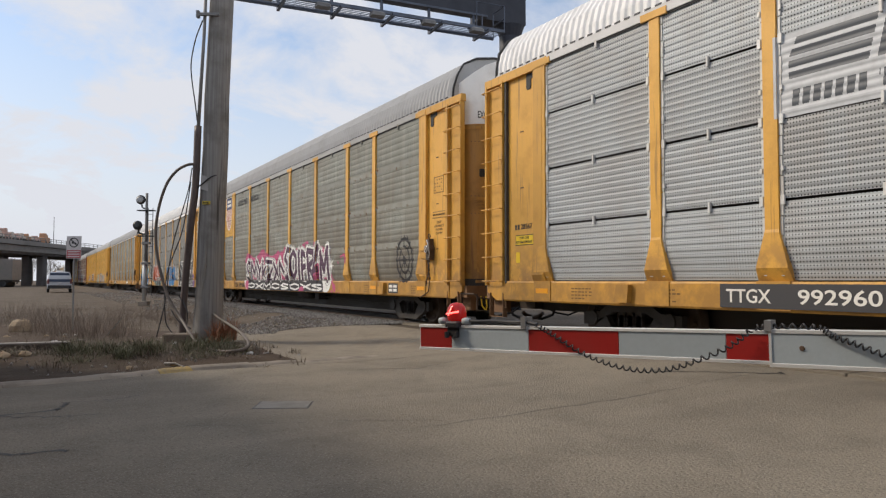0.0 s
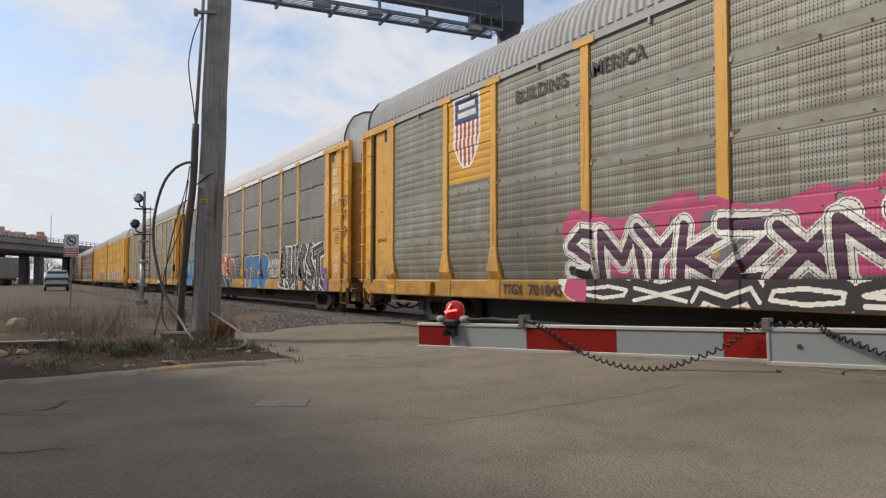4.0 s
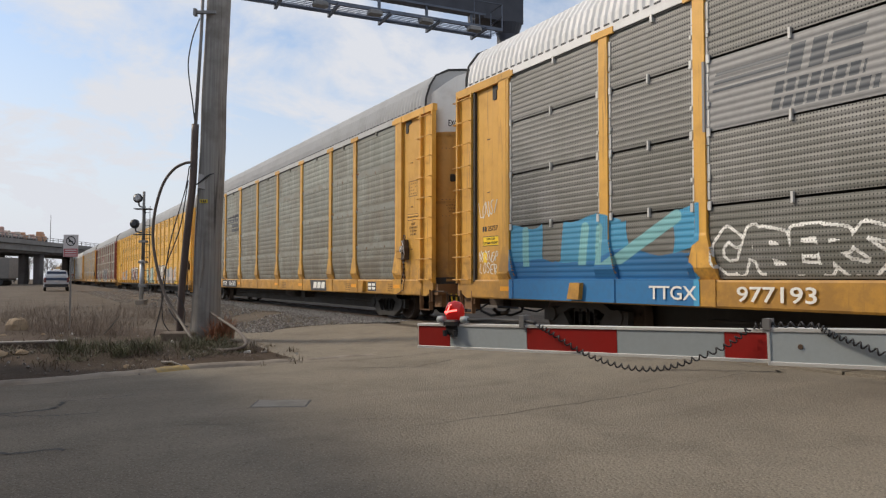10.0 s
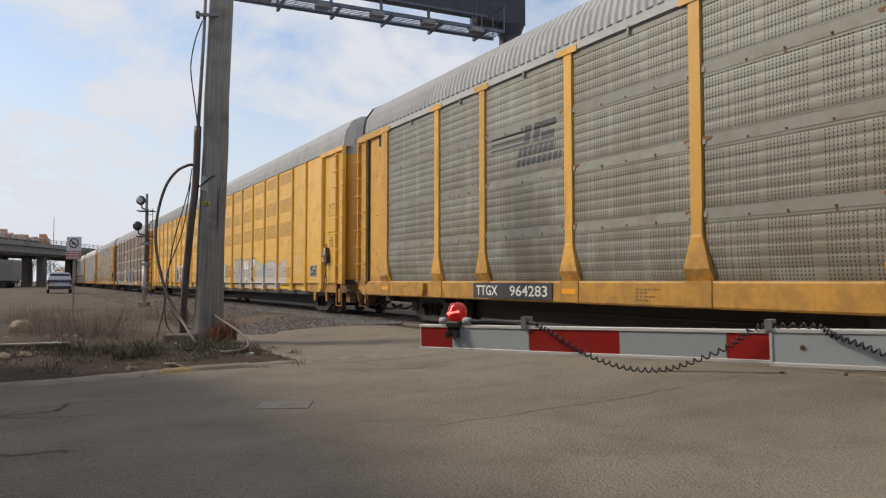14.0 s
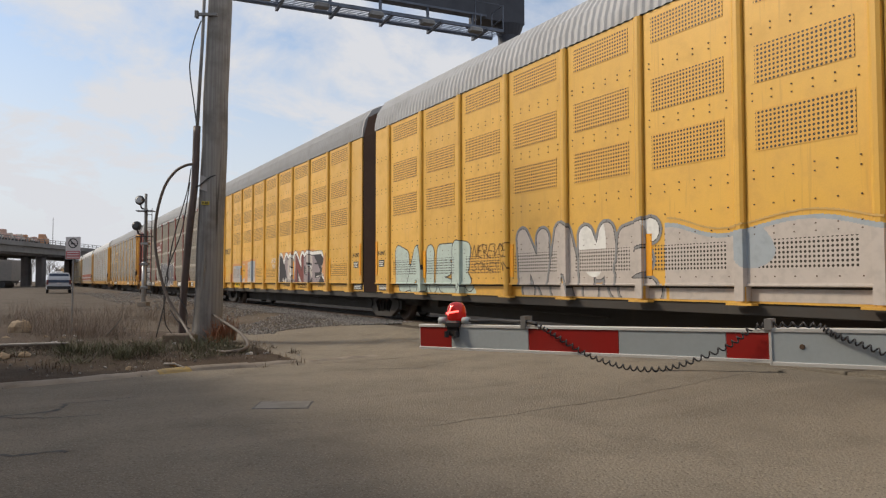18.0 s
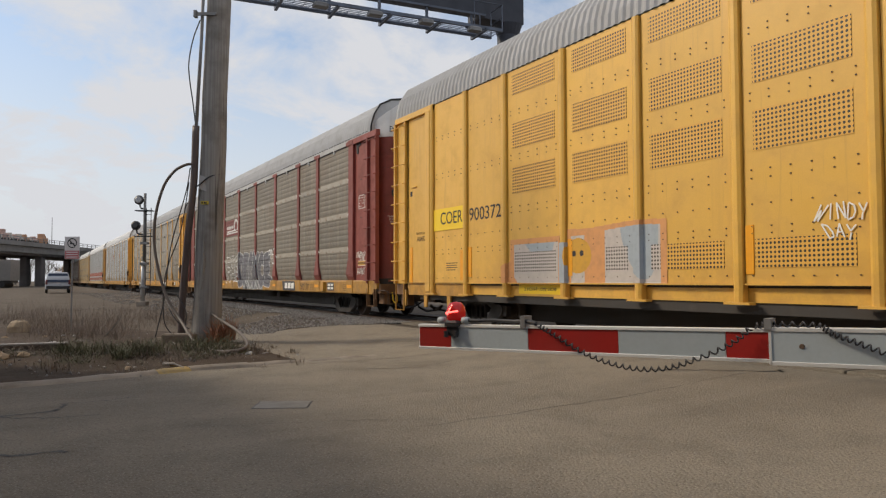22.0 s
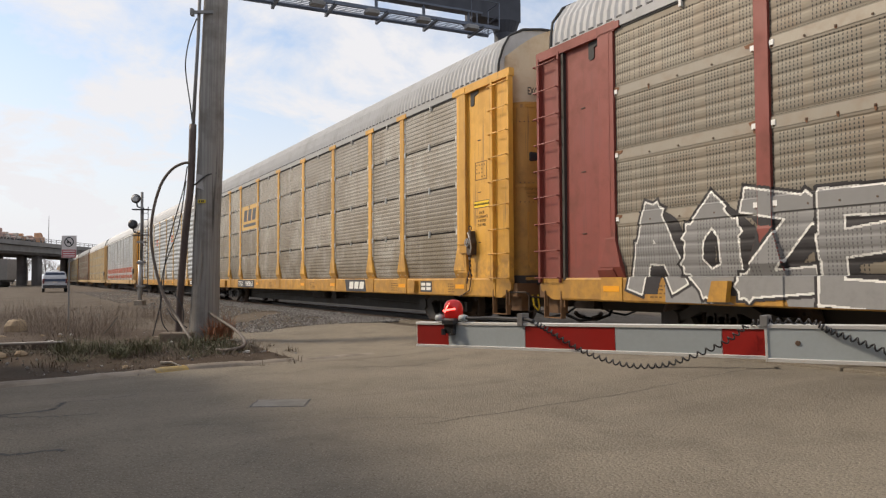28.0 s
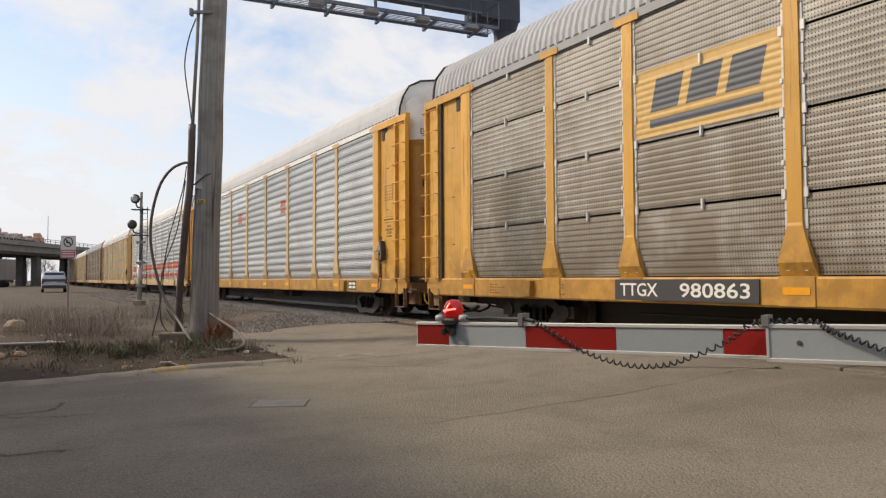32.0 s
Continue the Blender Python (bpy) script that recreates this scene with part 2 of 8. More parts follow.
def worn(name, colour, dirt=(0.10, 0.08, 0.06), rough=0.55, metal=0.0, amount=0.5, scale=2.0, streak=True, bump=0.12, vary=0.12, splash_shade=0.0):
    """Paint or metal with blotches, downward streaks, road dirt with shade painted in low down, and a fine grain."""
    n = Nodes(name, rough, metal)
    a = n.noise(scale, 6.0, 0.62)
    fac = n.ramp(a, 0.42, 0.78, 0.0, amount)
    if streak:
        s = n.noise(1.0, 5.0, 0.6, n.stretch((5.0, 5.0, 0.35)))
        fac = n.math("MAXIMUM", fac, n.ramp(s, 0.52, 0.80, 0.0, amount * 0.8))
    if splash_shade:
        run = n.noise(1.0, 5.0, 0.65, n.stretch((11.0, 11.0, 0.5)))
        fac = n.math("MAXIMUM", fac, n.ramp(run, 0.56, 0.68, 0.0, splash_shade * 0.75))
        # Darker towards the foot: road dirt, with the weaker low light painted in
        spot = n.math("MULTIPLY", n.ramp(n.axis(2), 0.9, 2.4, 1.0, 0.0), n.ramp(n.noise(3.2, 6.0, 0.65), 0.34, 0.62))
        fac = n.math("MAXIMUM", fac, n.math("MULTIPLY", spot, splash_shade))
    light = n.ramp(n.chance(), 0.0, 1.0, 1.0 - vary, 1.0 + vary)
    c = n.mix(1.0, colour, n.mix(0.0, light, light), "MULTIPLY")
    c = n.mix(fac, c, dirt)
    fine = n.noise(60.0, 3.0)
    c = n.mix(n.ramp(fine, 0.3, 0.7, 0.0, 0.12), c, tuple(v * 0.6 for v in colour))
    n.bump(n.noise(25.0, 4.0), bump, 0.004)
    return n.done(c, n.ramp(a, 0.3, 0.8, rough - 0.08, min(1.0, rough + 0.2)))


def flat(name, colour, rough=0.6, metal=0.0, wear=0.15):
    n = Nodes(name, rough, metal)
    a = n.noise(9.0, 5.0)
    return n.done(n.mix(n.ramp(a, 0.4, 0.75, 0.0, wear), colour, tuple(v * 0.45 + 0.03 for v in colour)))


def perforated(name, colour, dirt, kind, rough=0.58, amount=0.55, splash_shade=0.0, pit=(0.02, 0.02, 0.02)):
    """Sheet steel with rows of punched holes, stains and rusty runs."""
    n = Nodes(name, rough, 0.15)
    x, z = n.axis(0), n.axis(2)
    if kind == "fine":
        px, pz, r = 0.043, 0.0473, 0.21
    else:
        px, pz, r = 0.052, 0.050, 0.20
    fx = n.math("ABSOLUTE", n.math("SUBTRACT", n.math("FRACT", n.math("DIVIDE", x, px)), 0.5))
    fz = n.math("ABSOLUTE", n.math("SUBTRACT", n.math("FRACT", n.math("DIVIDE", z, pz)), 0.5))
    if kind == "fine":
        rad = n.math("SQRT", n.math("ADD", n.math("MULTIPLY", fx, fx), n.math("MULTIPLY", fz, fz)))
        hole = n.math("LESS_THAN", rad, r)
    else:
        hole = n.math("MULTIPLY", n.math("LESS_THAN", fx, 0.15), n.math("LESS_THAN", fz, 0.29))
        pit = tuple(v + 0.010 for v in pit)
        row = n.t.nodes.new("ShaderNodeTexWhiteNoise")
        row.noise_dimensions = "1D"
        n.wire(n.math("FLOOR", n.math("DIVIDE", x, px)), row.inputs["W"])
        band = n.math("MAXIMUM", n.math("LESS_THAN", n.math("FRACT", n.math("DIVIDE", n.math("ADD", x, 0.1), 0.62)), 0.52), n.math("LESS_THAN", row.outputs[0], 0.55))
        hole = n.math("MULTIPLY", hole, band)
        tier = n.math("FRACT", n.math("DIVIDE", n.math("SUBTRACT", z, 1.25), 1.0175))
        hole = n.math("MULTIPLY", hole, n.math("LESS_THAN", tier, 0.78))
    wide = n.noise(0.55, 6.0, 0.62)
    a = n.noise(3.0, 6.0, 0.65)
    s = n.noise(1.0, 5.0, 0.6, n.stretch((7.0, 7.0, 0.3)))
    fac = n.math("MAXIMUM", n.ramp(a, 0.45, 0.8, 0.0, amount), n.ramp(s, 0.5, 0.8, 0.0, amount))
    light = n.ramp(n.chance(), 0.0, 1.0, 0.86, 1.1)
    c = n.mix(1.0, colour, n.mix(0.0, light, light), "MULTIPLY")
    c = n.mix(n.ramp(wide, 0.40, 0.72, 0.0, 0.5), c, tuple(v * 0.8 for v in dirt))
    c = n.mix(fac, c, dirt)
    # Lower tiers darken: stains, with the dimmer light down there put into the colour
    if splash_shade:
        spot = n.math("MULTIPLY", n.ramp(n.axis(2), 1.5, 4.4, 1.0, 0.0), n.ramp(n.noise(1.1, 6.0, 0.65), 0.28, 0.56))
        c = n.mix(n.math("MULTIPLY", spot, splash_shade), c, tuple(v * 0.8 for v in dirt))
    c = n.mix(hole, c, pit)
    n.bump(n.noise(30.0, 4.0), 0.1, 0.004)
    return n.done(c)


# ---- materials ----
YELLOW = worn("yellow_rack_paint", (0.67, 0.357, 0.053), (0.20, 0.105, 0.045), 0.48, 0, 0.30, splash_shade=0.85)
# Rack yellow with distance haze mixed into its colour, for the farther wagons
YELLOW_HAZED = worn("hazed_yellow_paint", (0.56, 0.39, 0.19), (0.27, 0.19, 0.11), 0.55, 0, 0.4, splash_shade=0.6)
# Darker YELLOW for the end doors: their shade is in the colour, plus grime
YELLOW_SHADED_GRIMY = worn("shaded_grimy_yellow_door_paint", (0.50, 0.265, 0.050), (0.16, 0.085, 0.040), 0.5, 0, 0.55, splash_shade=0.9)
POST_SILVER = worn("pale_silver_post_paint", (0.47, 0.47, 0.44), (0.33, 0.28, 0.20), 0.5, 0, 0.35, splash_shade=0.5)
CAP_RUSTY = worn("rusty_tan_cap_paint", (0.62, 0.50, 0.35), (0.34, 0.19, 0.08), 0.6, 0, 0.6)
YELLOW_SILL = worn("yellow_sill_paint", (0.55, 0.285, 0.040), (0.15, 0.080, 0.035), 0.5, 0, 0.6, splash_shade=0.5)
YELLOW_CLEAN = worn("yellow_smooth_paint", (0.77, 0.447, 0.076), (0.36, 0.18, 0.06), 0.40, 0, 0.30, vary=0.06, splash_shade=0.35)
RED_RACK = worn("red_oxide_rack_paint", (0.235, 0.050, 0.036), (0.09, 0.04, 0.03), 0.55, 0, 0.5, splash_shade=0.4)
SIGNAL_YELLOW = flat("signal_yellow", (0.88, 0.60, 0.015), 0.5, wear=0.05)
ORANGE_TAG = flat("orange_reflector", (0.84, 0.36, 0.008), 0.4)
GALV = perforated("pale_galvanised_screen", (0.365, 0.395, 0.415), (0.30, 0.27, 0.24), "fine", amount=0.35)
GALV_CLEAN = perforated("clean_silver_sheet", (0.50, 0.53, 0.55), (0.36, 0.35, 0.31), "fine", 0.34, amount=0.25)
GALV_DIRTY = perforated("dirty_galvanised_screen", (0.228, 0.224, 0.214), (0.15, 0.15, 0.125), "fine", amount=0.4, splash_shade=0.75)
GALV_BROWN = perforated("brown_streaked_galvanised_screen", (0.385, 0.365, 0.325), (0.19, 0.145, 0.085), "fine", amount=0.6, splash_shade=0.65)
BELT_GREEN = worn("greenish_belt_sheet", (0.248, 0.252, 0.216), (0.18, 0.11, 0.065), 0.5, 0, 0.5, 3.0)
BELT_TAN = worn("pale_tan_belt_sheet", (0.34, 0.305, 0.245), (0.24, 0.15, 0.09), 0.45, 0, 0.45, 3.0)
CLIP = worn("pale_galvanised_clip", (0.58, 0.58, 0.56), (0.3, 0.26, 0.22), 0.5, 0.2, 0.4)
RUST = flat("rust_stain", (0.20, 0.095, 0.05), 0.85)
OLD_GREEN = perforated("weathered_greenish_screen", (0.262, 0.275, 0.240), (0.18, 0.14, 0.095), "slots", amount=0.35, splash_shade=0.55)
OLD_BROWN = perforated("weathered_brownish_screen", (0.222, 0.200, 0.158), (0.20, 0.14, 0.09), "slots", amount=0.6)
ROOF_GREY = worn("grey_roof_steel", (0.44, 0.445, 0.45), (0.31, 0.30, 0.28), 0.8, 0.0, 0.4)
ROOF_WHITE = worn("white_roof_paint", (0.75, 0.75, 0.745), (0.50, 0.51, 0.47), 0.65, 0.0, 0.35)
WHITE = worn("white_paint", (0.82, 0.82, 0.80), (0.30, 0.26, 0.2), 0.5, 0, 0.3)
LETTER = flat("white_lettering", (0.78, 0.77, 0.72), 0.6)
LETTER_DARK = flat("black_lettering", (0.025, 0.025, 0.03), 0.6)
STENCIL_BROWN = flat("worn_brown_stencil", (0.16, 0.085, 0.02), 0.6)
PATCH_DARK = flat("dark_sill_patch", (0.045, 0.045, 0.05), 0.6)
DARK = worn("underframe_and_shade_black", (0.042, 0.038, 0.034), (0.085, 0.065, 0.050), 0.75, 0, 0.5)
RUBBER = flat("black_rubber", (0.025, 0.025, 0.026), 0.7)
BOLT = flat("rusty_bolt", (0.10, 0.06, 0.035), 0.7)
WHEEL = worn("brown_wheel_steel", (0.085, 0.06, 0.045), (0.03, 0.025, 0.02), 0.6, 0.3, 0.5, streak=False)
STEEL = worn("galvanised_steel", (0.42, 0.43, 0.44), (0.2, 0.17, 0.14), 0.45, 0.5, 0.35)
STEP_RUST = worn("rusty_step_iron", (0.20, 0.105, 0.045), (0.08, 0.045, 0.03), 0.7, 0, 0.7)
RAIL = worn("rusty_rail", (0.13, 0.085, 0.06), (0.06, 0.04, 0.03), 0.6, 0.4, 0.4, streak=False)


# ---- the train: x runs along each wagon towards its leading end, y inwards from the side that faces the road ----
PITCH = 28.28
HALF = 1.52
SILL_LO, SILL_HI, EAVE = 0.87, 1.25, 5.32
RAIL_TOP = 0.20
POSTS = (-11.72, -8.93, -6.98, -4.19, -1.40, 1.40, 4.19, 6.98, 8.93, 11.72)
TURN = Matrix.Rotation(math.pi, 4, "Z")


STEP = (EAVE - 0.03 - SILL_HI) / 4


def tier_profile(kind, k):
    """(outward, z) up one tier of a wall panel."""
    z0 = SILL_HI + k * STEP
    if kind == "fine":
        pts, p = [(0.0, z0 + 0.017)], 0.0946
        for r in range(10):
            z = z0 + 0.03 + r * p
            pts += [(0.0, z + 0.06 * p), (0.0055, z + 0.34 * p), (0.0055, z + 0.60 * p), (0.0, z + 0.90 * p)]
        return pts + [(0.0, z0 + STEP - 0.017)]
    if kind == "broad":
        pts, p = [(0.0, z0 + 0.002)], STEP / 4
        for r in range(4):
            z = z0 + r * p
            pts += [(0.0, z + 0.10 * p), (0.022, z + 0.26 * p), (0.030, z + 0.48 * p), (0.022, z + 0.70 * p), (0.0, z + 0.88 * p)]
        return pts + [(0.0, z0 + STEP - 0.002)]
    pts, p = [(0.0, z0 + 0.002)], (STEP * 0.78) / 5
    for r in range(5):
        z = z0 + 0.01 + r * p
        pts += [(0.0, z + 0.05 * p), (0.005, z + 0.20 * p), (0.007, z + 0.50 * p), (0.005, z + 0.76 * p), (0.0, z + 0.93 * p)]
    return pts + [(0.007, z0 + STEP * 0.80), (0.009, z0 + STEP * 0.995)]


def tuck(z):
    """How far the foot of a side wall draws in."""
    return max(0.0, (1.75 - z) / 0.5) ** 1.5 * 0.05


def panel_mesh(kind, width, k):
    """One tier of corrugated sheet, folded over at its edges, its middle at x = 0."""
    g, w, rows = Geo(), width / 2 - 0.09, []
    for out, z in tier_profile(kind, k):
        y = 0.03 - out + tuck(z)
        rows.append([(-w, 0.09, z), (-w, y + 0.012, z), (-w + 0.05, y, z), (w - 0.05, y, z), (w, y + 0.012, z), (w, 0.09, z)])
    g.sheet([r[::-1] for r in rows][::-1])
    return g.mesh("wall_panel")


def post_mesh():
    """A wall post with a T head and a flared foot."""
    g = Geo()

    def ring(z, w, y0, y1):
        return [(-w, y0, z), (w, y0, z), (w, y1, z), (-w, y1, z)]
    g.rings([ring(SILL_HI + 0.004, 0.25, 0.05, 0.12), ring(SILL_HI + 0.17, 0.23, -0.03, 0.12), ring(1.86, 0.105, -0.02, 0.10), ring(1.90, 0.10, -0.012, 0.10), ring(EAVE - 0.12, 0.10, -0.012, 0.10)])
    g.box(-0.26, 0.26, -0.030, 0.06, EAVE - 0.13, EAVE - 0.02)
    return g.mesh("wall_post")


ROOF_HALF = [(-1.50, EAVE), (-1.485, EAVE + 0.22), (-1.41, EAVE + 0.50), (-1.22, EAVE + 0.78), (-0.90, EAVE + 0.95), (-0.45, EAVE + 1.02), (0, EAVE + 1.04)]
ROOF_PROFILE = ROOF_HALF + [(-y, z) for y, z in ROOF_HALF[-2::-1]]


def roof_mesh(x0, x1):
    """An arched roof with ribs across it."""
    prof = ROOF_PROFILE
    n = int((x1 - x0) / 0.042)
    rows = []
    for k in range(n + 1):
        x = x0 + (x1 - x0) * k / n
        lift = (0.0, 0.0, 0.016, 0.016)[k % 4] if 2 < k < n - 2 else 0.0
        rows.append([(x, y * (1 + lift * 1.2), z + (lift if 0 < j < len(prof) - 1 else 0)) for j, (y, z) in enumerate(prof)])
    g = Geo()
    g.sheet(rows)
    for k in (0, len(rows) - 1):
        i = len(g.v)
        g.v += rows[k]
        g.f.append(tuple(range(i, i + len(prof))) if k else tuple(range(i, i + len(prof)))[::-1])
    return g.mesh("roof")


def ladder_geo(x0, x1):
    """The corner plate with its flanges, and the rungs apart."""
    plate_, rungs = Geo(), []
    outline = [(x0, -0.03), (x0 + 0.06, -0.03), (x0 + 0.06, 0.05), (x1 - 0.05, 0.05), (x1 - 0.05, -0.03), (x1, -0.03), (x1, 0.08), (x0, 0.08)]
    plate_.rings([[(x, y, z) for x, y in outline] for z in (1.17, EAVE - 0.10)])
    for k in range(9):
        z = 1.24 + k * 0.478
        rungs.append(Geo().tube([(x0 - 0.02, -0.03, z), (x0 - 0.02, -0.09, z + 0.01), (x1 + 0.0, -0.09, z + 0.01), (x1 + 0.0, -0.03, z)], 0.013, 6))
    return plate_, rungs


def door_curve(lead):
    """The curved end doors, in plan from one corner round to the other."""
    plan = [(lead - 0.42, -1.40), (lead - 0.20, -1.34), (lead + 0.0, -1.17), (lead + 0.12, -0.90), (lead + 0.18, -0.55), (lead + 0.20, -0.02), (lead + 0.20, 0.02), (lead + 0.18, 0.55), (lead + 0.12, 0.90), (lead + 0.0, 1.17), (lead - 0.20, 1.34), (lead - 0.42, 1.40)]
    return plan


MESH = {}


def shared(key, make):
    if key not in MESH:
        MESH[key] = make()
    return MESH[key]


def wheel_mesh():
    g = Geo()
    for s in (-1, 1):
        prof = [(0.09, 0.66), (0.12, 0.66), (0.16, 0.70), (0.33, 0.70), (0.36, 0.67), (0.445, 0.66), (0.445, 0.69), (0.42, 0.70), (0.415, 0.80), (0.36, 0.805), (0.33, 0.75), (0.17, 0.76), (0.14, 0.82), (0.09, 0.82)]
        g.lathe([(r, s * a) for r, a in prof], 22)
        for k in range(5):
            a = k * 2 * math.pi / 5
            g.add(Geo().lathe([(0.035, s * 0.752), (0.035, s * 0.762)], 8), Matrix.Translation((0.25 * math.cos(a), 0, 0.25 * math.sin(a))))
    g.lathe([(0.085, -0.95), (0.085, 0.95)], 12)
    return g.mesh("wheelset", True)


def frame_mesh():
    """A cast truck side frame with its window for springs."""
    g = Geo()
    for s in (-1, 1):
        y0, y1 = (0.90, 1.02) if s > 0 else (-1.02, -0.90)
        g.plate([(-1.12, 0.50), (-1.12, 0.72), (-0.70, 0.74), (-0.42, 0.90), (0.42, 0.90), (0.70, 0.74), (1.12, 0.72), (1.12, 0.50), (0.78, 0.52), (0.55, 0.66), (0.36, 0.74), (-0.36, 0.74), (-0.55, 0.66), (-0.78, 0.52)], y0, y1)
        g.plate([(-0.95, 0.52), (-0.55, 0.66), (-0.36, 0.40), (0.36, 0.40), (0.55, 0.66), (0.95, 0.52), (0.45, 0.28), (-0.45, 0.28)], y0, y1)
        for x in (-0.88, 0.88):
            g.add(Geo().lathe([(0.13, y0 - 0.03), (0.13, y1 + 0.03)], 12), Matrix.Translation((x, 0, 0.62)))
        for x in (-0.2, 0.0, 0.2):
            for k in range(5):
                g.add(Geo().lathe([(0.075, y0 + 0.02), (0.075, y0 + 0.09)], 8), Matrix.Translation((x, 0, 0.44 + k * 0.062)))
    g.box(-0.18, 0.18, -0.95, 0.95, 0.55, 0.84)
    return g.mesh("side_frame")


def truck(car, x):
    """One truck under a wagon: frames, and two wheelsets that turn."""
    t = place("truck_frame", shared("frame", frame_mesh), DARK, car, pose(x, 0, 0))
    for dx in (-0.89, 0.89):
        w = place("wheelset", shared("wheel", wheel_mesh), WHEEL, t, pose(dx, 0, 0.62))
        WHEELS.append((w, dx))
    return t


WHEELS = []
CARS = []


def underframe(car, half):
    g = Geo()
    g.box(-half + 3.2, half - 3.2, -0.55, 0.55, 0.42, 1.16)
    g.box(-half + 0.3, half - 0.3, -0.35, 0.35, 0.66, 1.16)
    g.box(-half + 0.2, half - 0.2, -1.42, 1.42, 1.14, 1.24)
    for k in range(-6, 7):
        g.box(k * half / 7 - 0.05, k * half / 7 + 0.05, -1.38, 1.38, 0.86, 1.15)
    part("underframe", g, DARK, car)
    b = Geo()
    b.lathe([(0.0, -0.6), (0.16, -0.6), (0.2, -0.5), (0.2, 0.5), (0.16, 0.6), (0.0, 0.6)], 14, "x")
    part("brake_reservoir", b.moved(pose(1.2, -0.75, 0.80)), DARK, car, smooth=True)
    v = Geo().box(2.6, 3.0, -0.95, -0.6, 0.62, 0.95).tube([(0.6, -0.8, 0.66), (-7.5, -0.8, 0.66)], 0.025, 6).tube([(3.0, -0.7, 0.7), (9, -0.9, 0.62)], 0.02, 6)
    part("brake_valve", v, DARK, car)


def couplers(car, half):
    for s in (-1, 1):
        g = Geo().box(half - 0.9, half + 0.36, -0.10, 0.10, 0.72, 0.95)
        g.plate([(half + 0.30, 0.66), (half + 0.30, 1.02), (half + 0.70, 1.02), (half + 0.70, 0.66)], -0.20, 0.16)
        g.box(half - 0.35, half + 0.18, -0.55, 0.55, 0.68, 1.12)
        part("coupler", g, WHEEL, car, m=TURN if s < 0 else None)
        h = Geo().tube([(half + 0.1, -0.35, 0.74), (half + 0.25, -0.36, 0.52), (half + 0.5, -0.25, 0.42), (half + 0.72, -0.1, 0.46)], 0.03, 7)
        part("air_hose", h, RUBBER, car, smooth=True, m=TURN if s < 0 else None)
        r = Geo().tube([(half - 0.1, -1.46, 0.98), (half + 0.32, -1.40, 0.98), (half + 0.36, -1.30, 0.90), (half + 0.36, -0.25, 0.78)], 0.018, 6)
        r.tube([(half + 0.28, -1.3, 0.98), (half + 0.28, -1.3, 0.62), (half + 0.28, -0.9, 0.62), (half + 0.28, -0.9, 0.98)], 0.016, 6)
        part("uncoupling_lever", r, WHEEL, car, m=TURN if s < 0 else None)
        part("buffer_beam", Geo().box(half - 0.42, half + 0.10, -1.44, 1.44, 0.90, 1.15).box(half - 0.30, half + 0.04, -1.30, -1.12, 0.62, 0.92).box(half - 0.30, half + 0.04, 1.12, 1.30, 0.62, 0.92), STEP_RUST, car, "rusty buffer beam", m=TURN if s < 0 else None)
        part("glad_hand", Geo().tube([(half + 0.70, -0.12, 0.46), (half + 0.78, -0.02, 0.50), (half + 0.74, 0.08, 0.56)], 0.045, 7), WHEEL, car, smooth=True, m=TURN if s < 0 else None)
        part("brake_hose", Geo().tube([(half - 0.1, -0.95, 0.86), (half + 0.12, -0.98, 0.60), (half + 0.34, -0.86, 0.50), (half + 0.52, -0.62, 0.56), (half + 0.60, -0.34, 0.74)], 0.022, 6), RUBBER, car, smooth=True, m=TURN if s < 0 else None)
        part("grab_handle", Geo().tube([(half + 0.12, -1.10, 0.92), (half + 0.20, -1.12, 0.72), (half + 0.26, -1.06, 0.62), (half + 0.20, -1.00, 0.70), (half + 0.14, -0.98, 0.92)], 0.017, 6), SIGNAL_YELLOW, car, "yellow coupling handle", m=TURN if s < 0 else None)


def door_fittings(car, half, paint, m_end):
    """Hatch, rivet rows, the locking notice and a black strip at the foot of the end doors."""
    m_h = m_end @ pose(half + 0.085, -0.92, 0, 0, 0, 68)
    hatch = part("door_hatch", Geo().box(-0.20, 0.20, 0.002, 0.02, 1.46, 2.52), paint, car, m=m_h)
    part("hatch_rim", Geo().box(-0.22, -0.185, -0.018, 0.01, 1.44, 2.54).box(0.185, 0.22, -0.018, 0.01, 1.44, 2.54).box(-0.185, 0.185, -0.018, 0.01, 2.50, 2.54).box(-0.185, 0.185, -0.018, 0.01, 1.44, 1.48), paint, hatch)
    rivets = Geo()
    for k in range(9):
        for z in (3.10, 4.30, 2.72):
            rivets.box(-0.36 + 0.085 * k, -0.344 + 0.085 * k, -0.03, 0.0, z, z + 0.016)
    tagged(part("rivets", rivets, WHEEL, car, m=m_h), kind="stuff")
    ink = LETTER if paint is RED_RACK else LETTER_DARK
    for k, words in enumerate(("CLOSE AND LOCK", "DOORS BEFORE", "MOVING CAR")):
        tagged(place("notice", shared(words, lambda: lettering(words, 0.042, 0.0)), STENCIL_BROWN if ink is LETTER_DARK else ink, car, m_h @ pose(-0.02, -0.034, 2.98 - 0.075 * k)), kind="stuff")
    # Black strip for the door-foot grime, with the shaded gap beneath painted in
    skirt = door_curve(half)
    part("door_skirt", Geo().sheet([[(x + 0.012, y * 1.006, 1.12) for x, y in skirt], [(x + 0.012, y * 1.006, 1.30) for x, y in skirt]]), DARK, car, "black strip for grime and the shaded gap under the end doors", m=m_end)


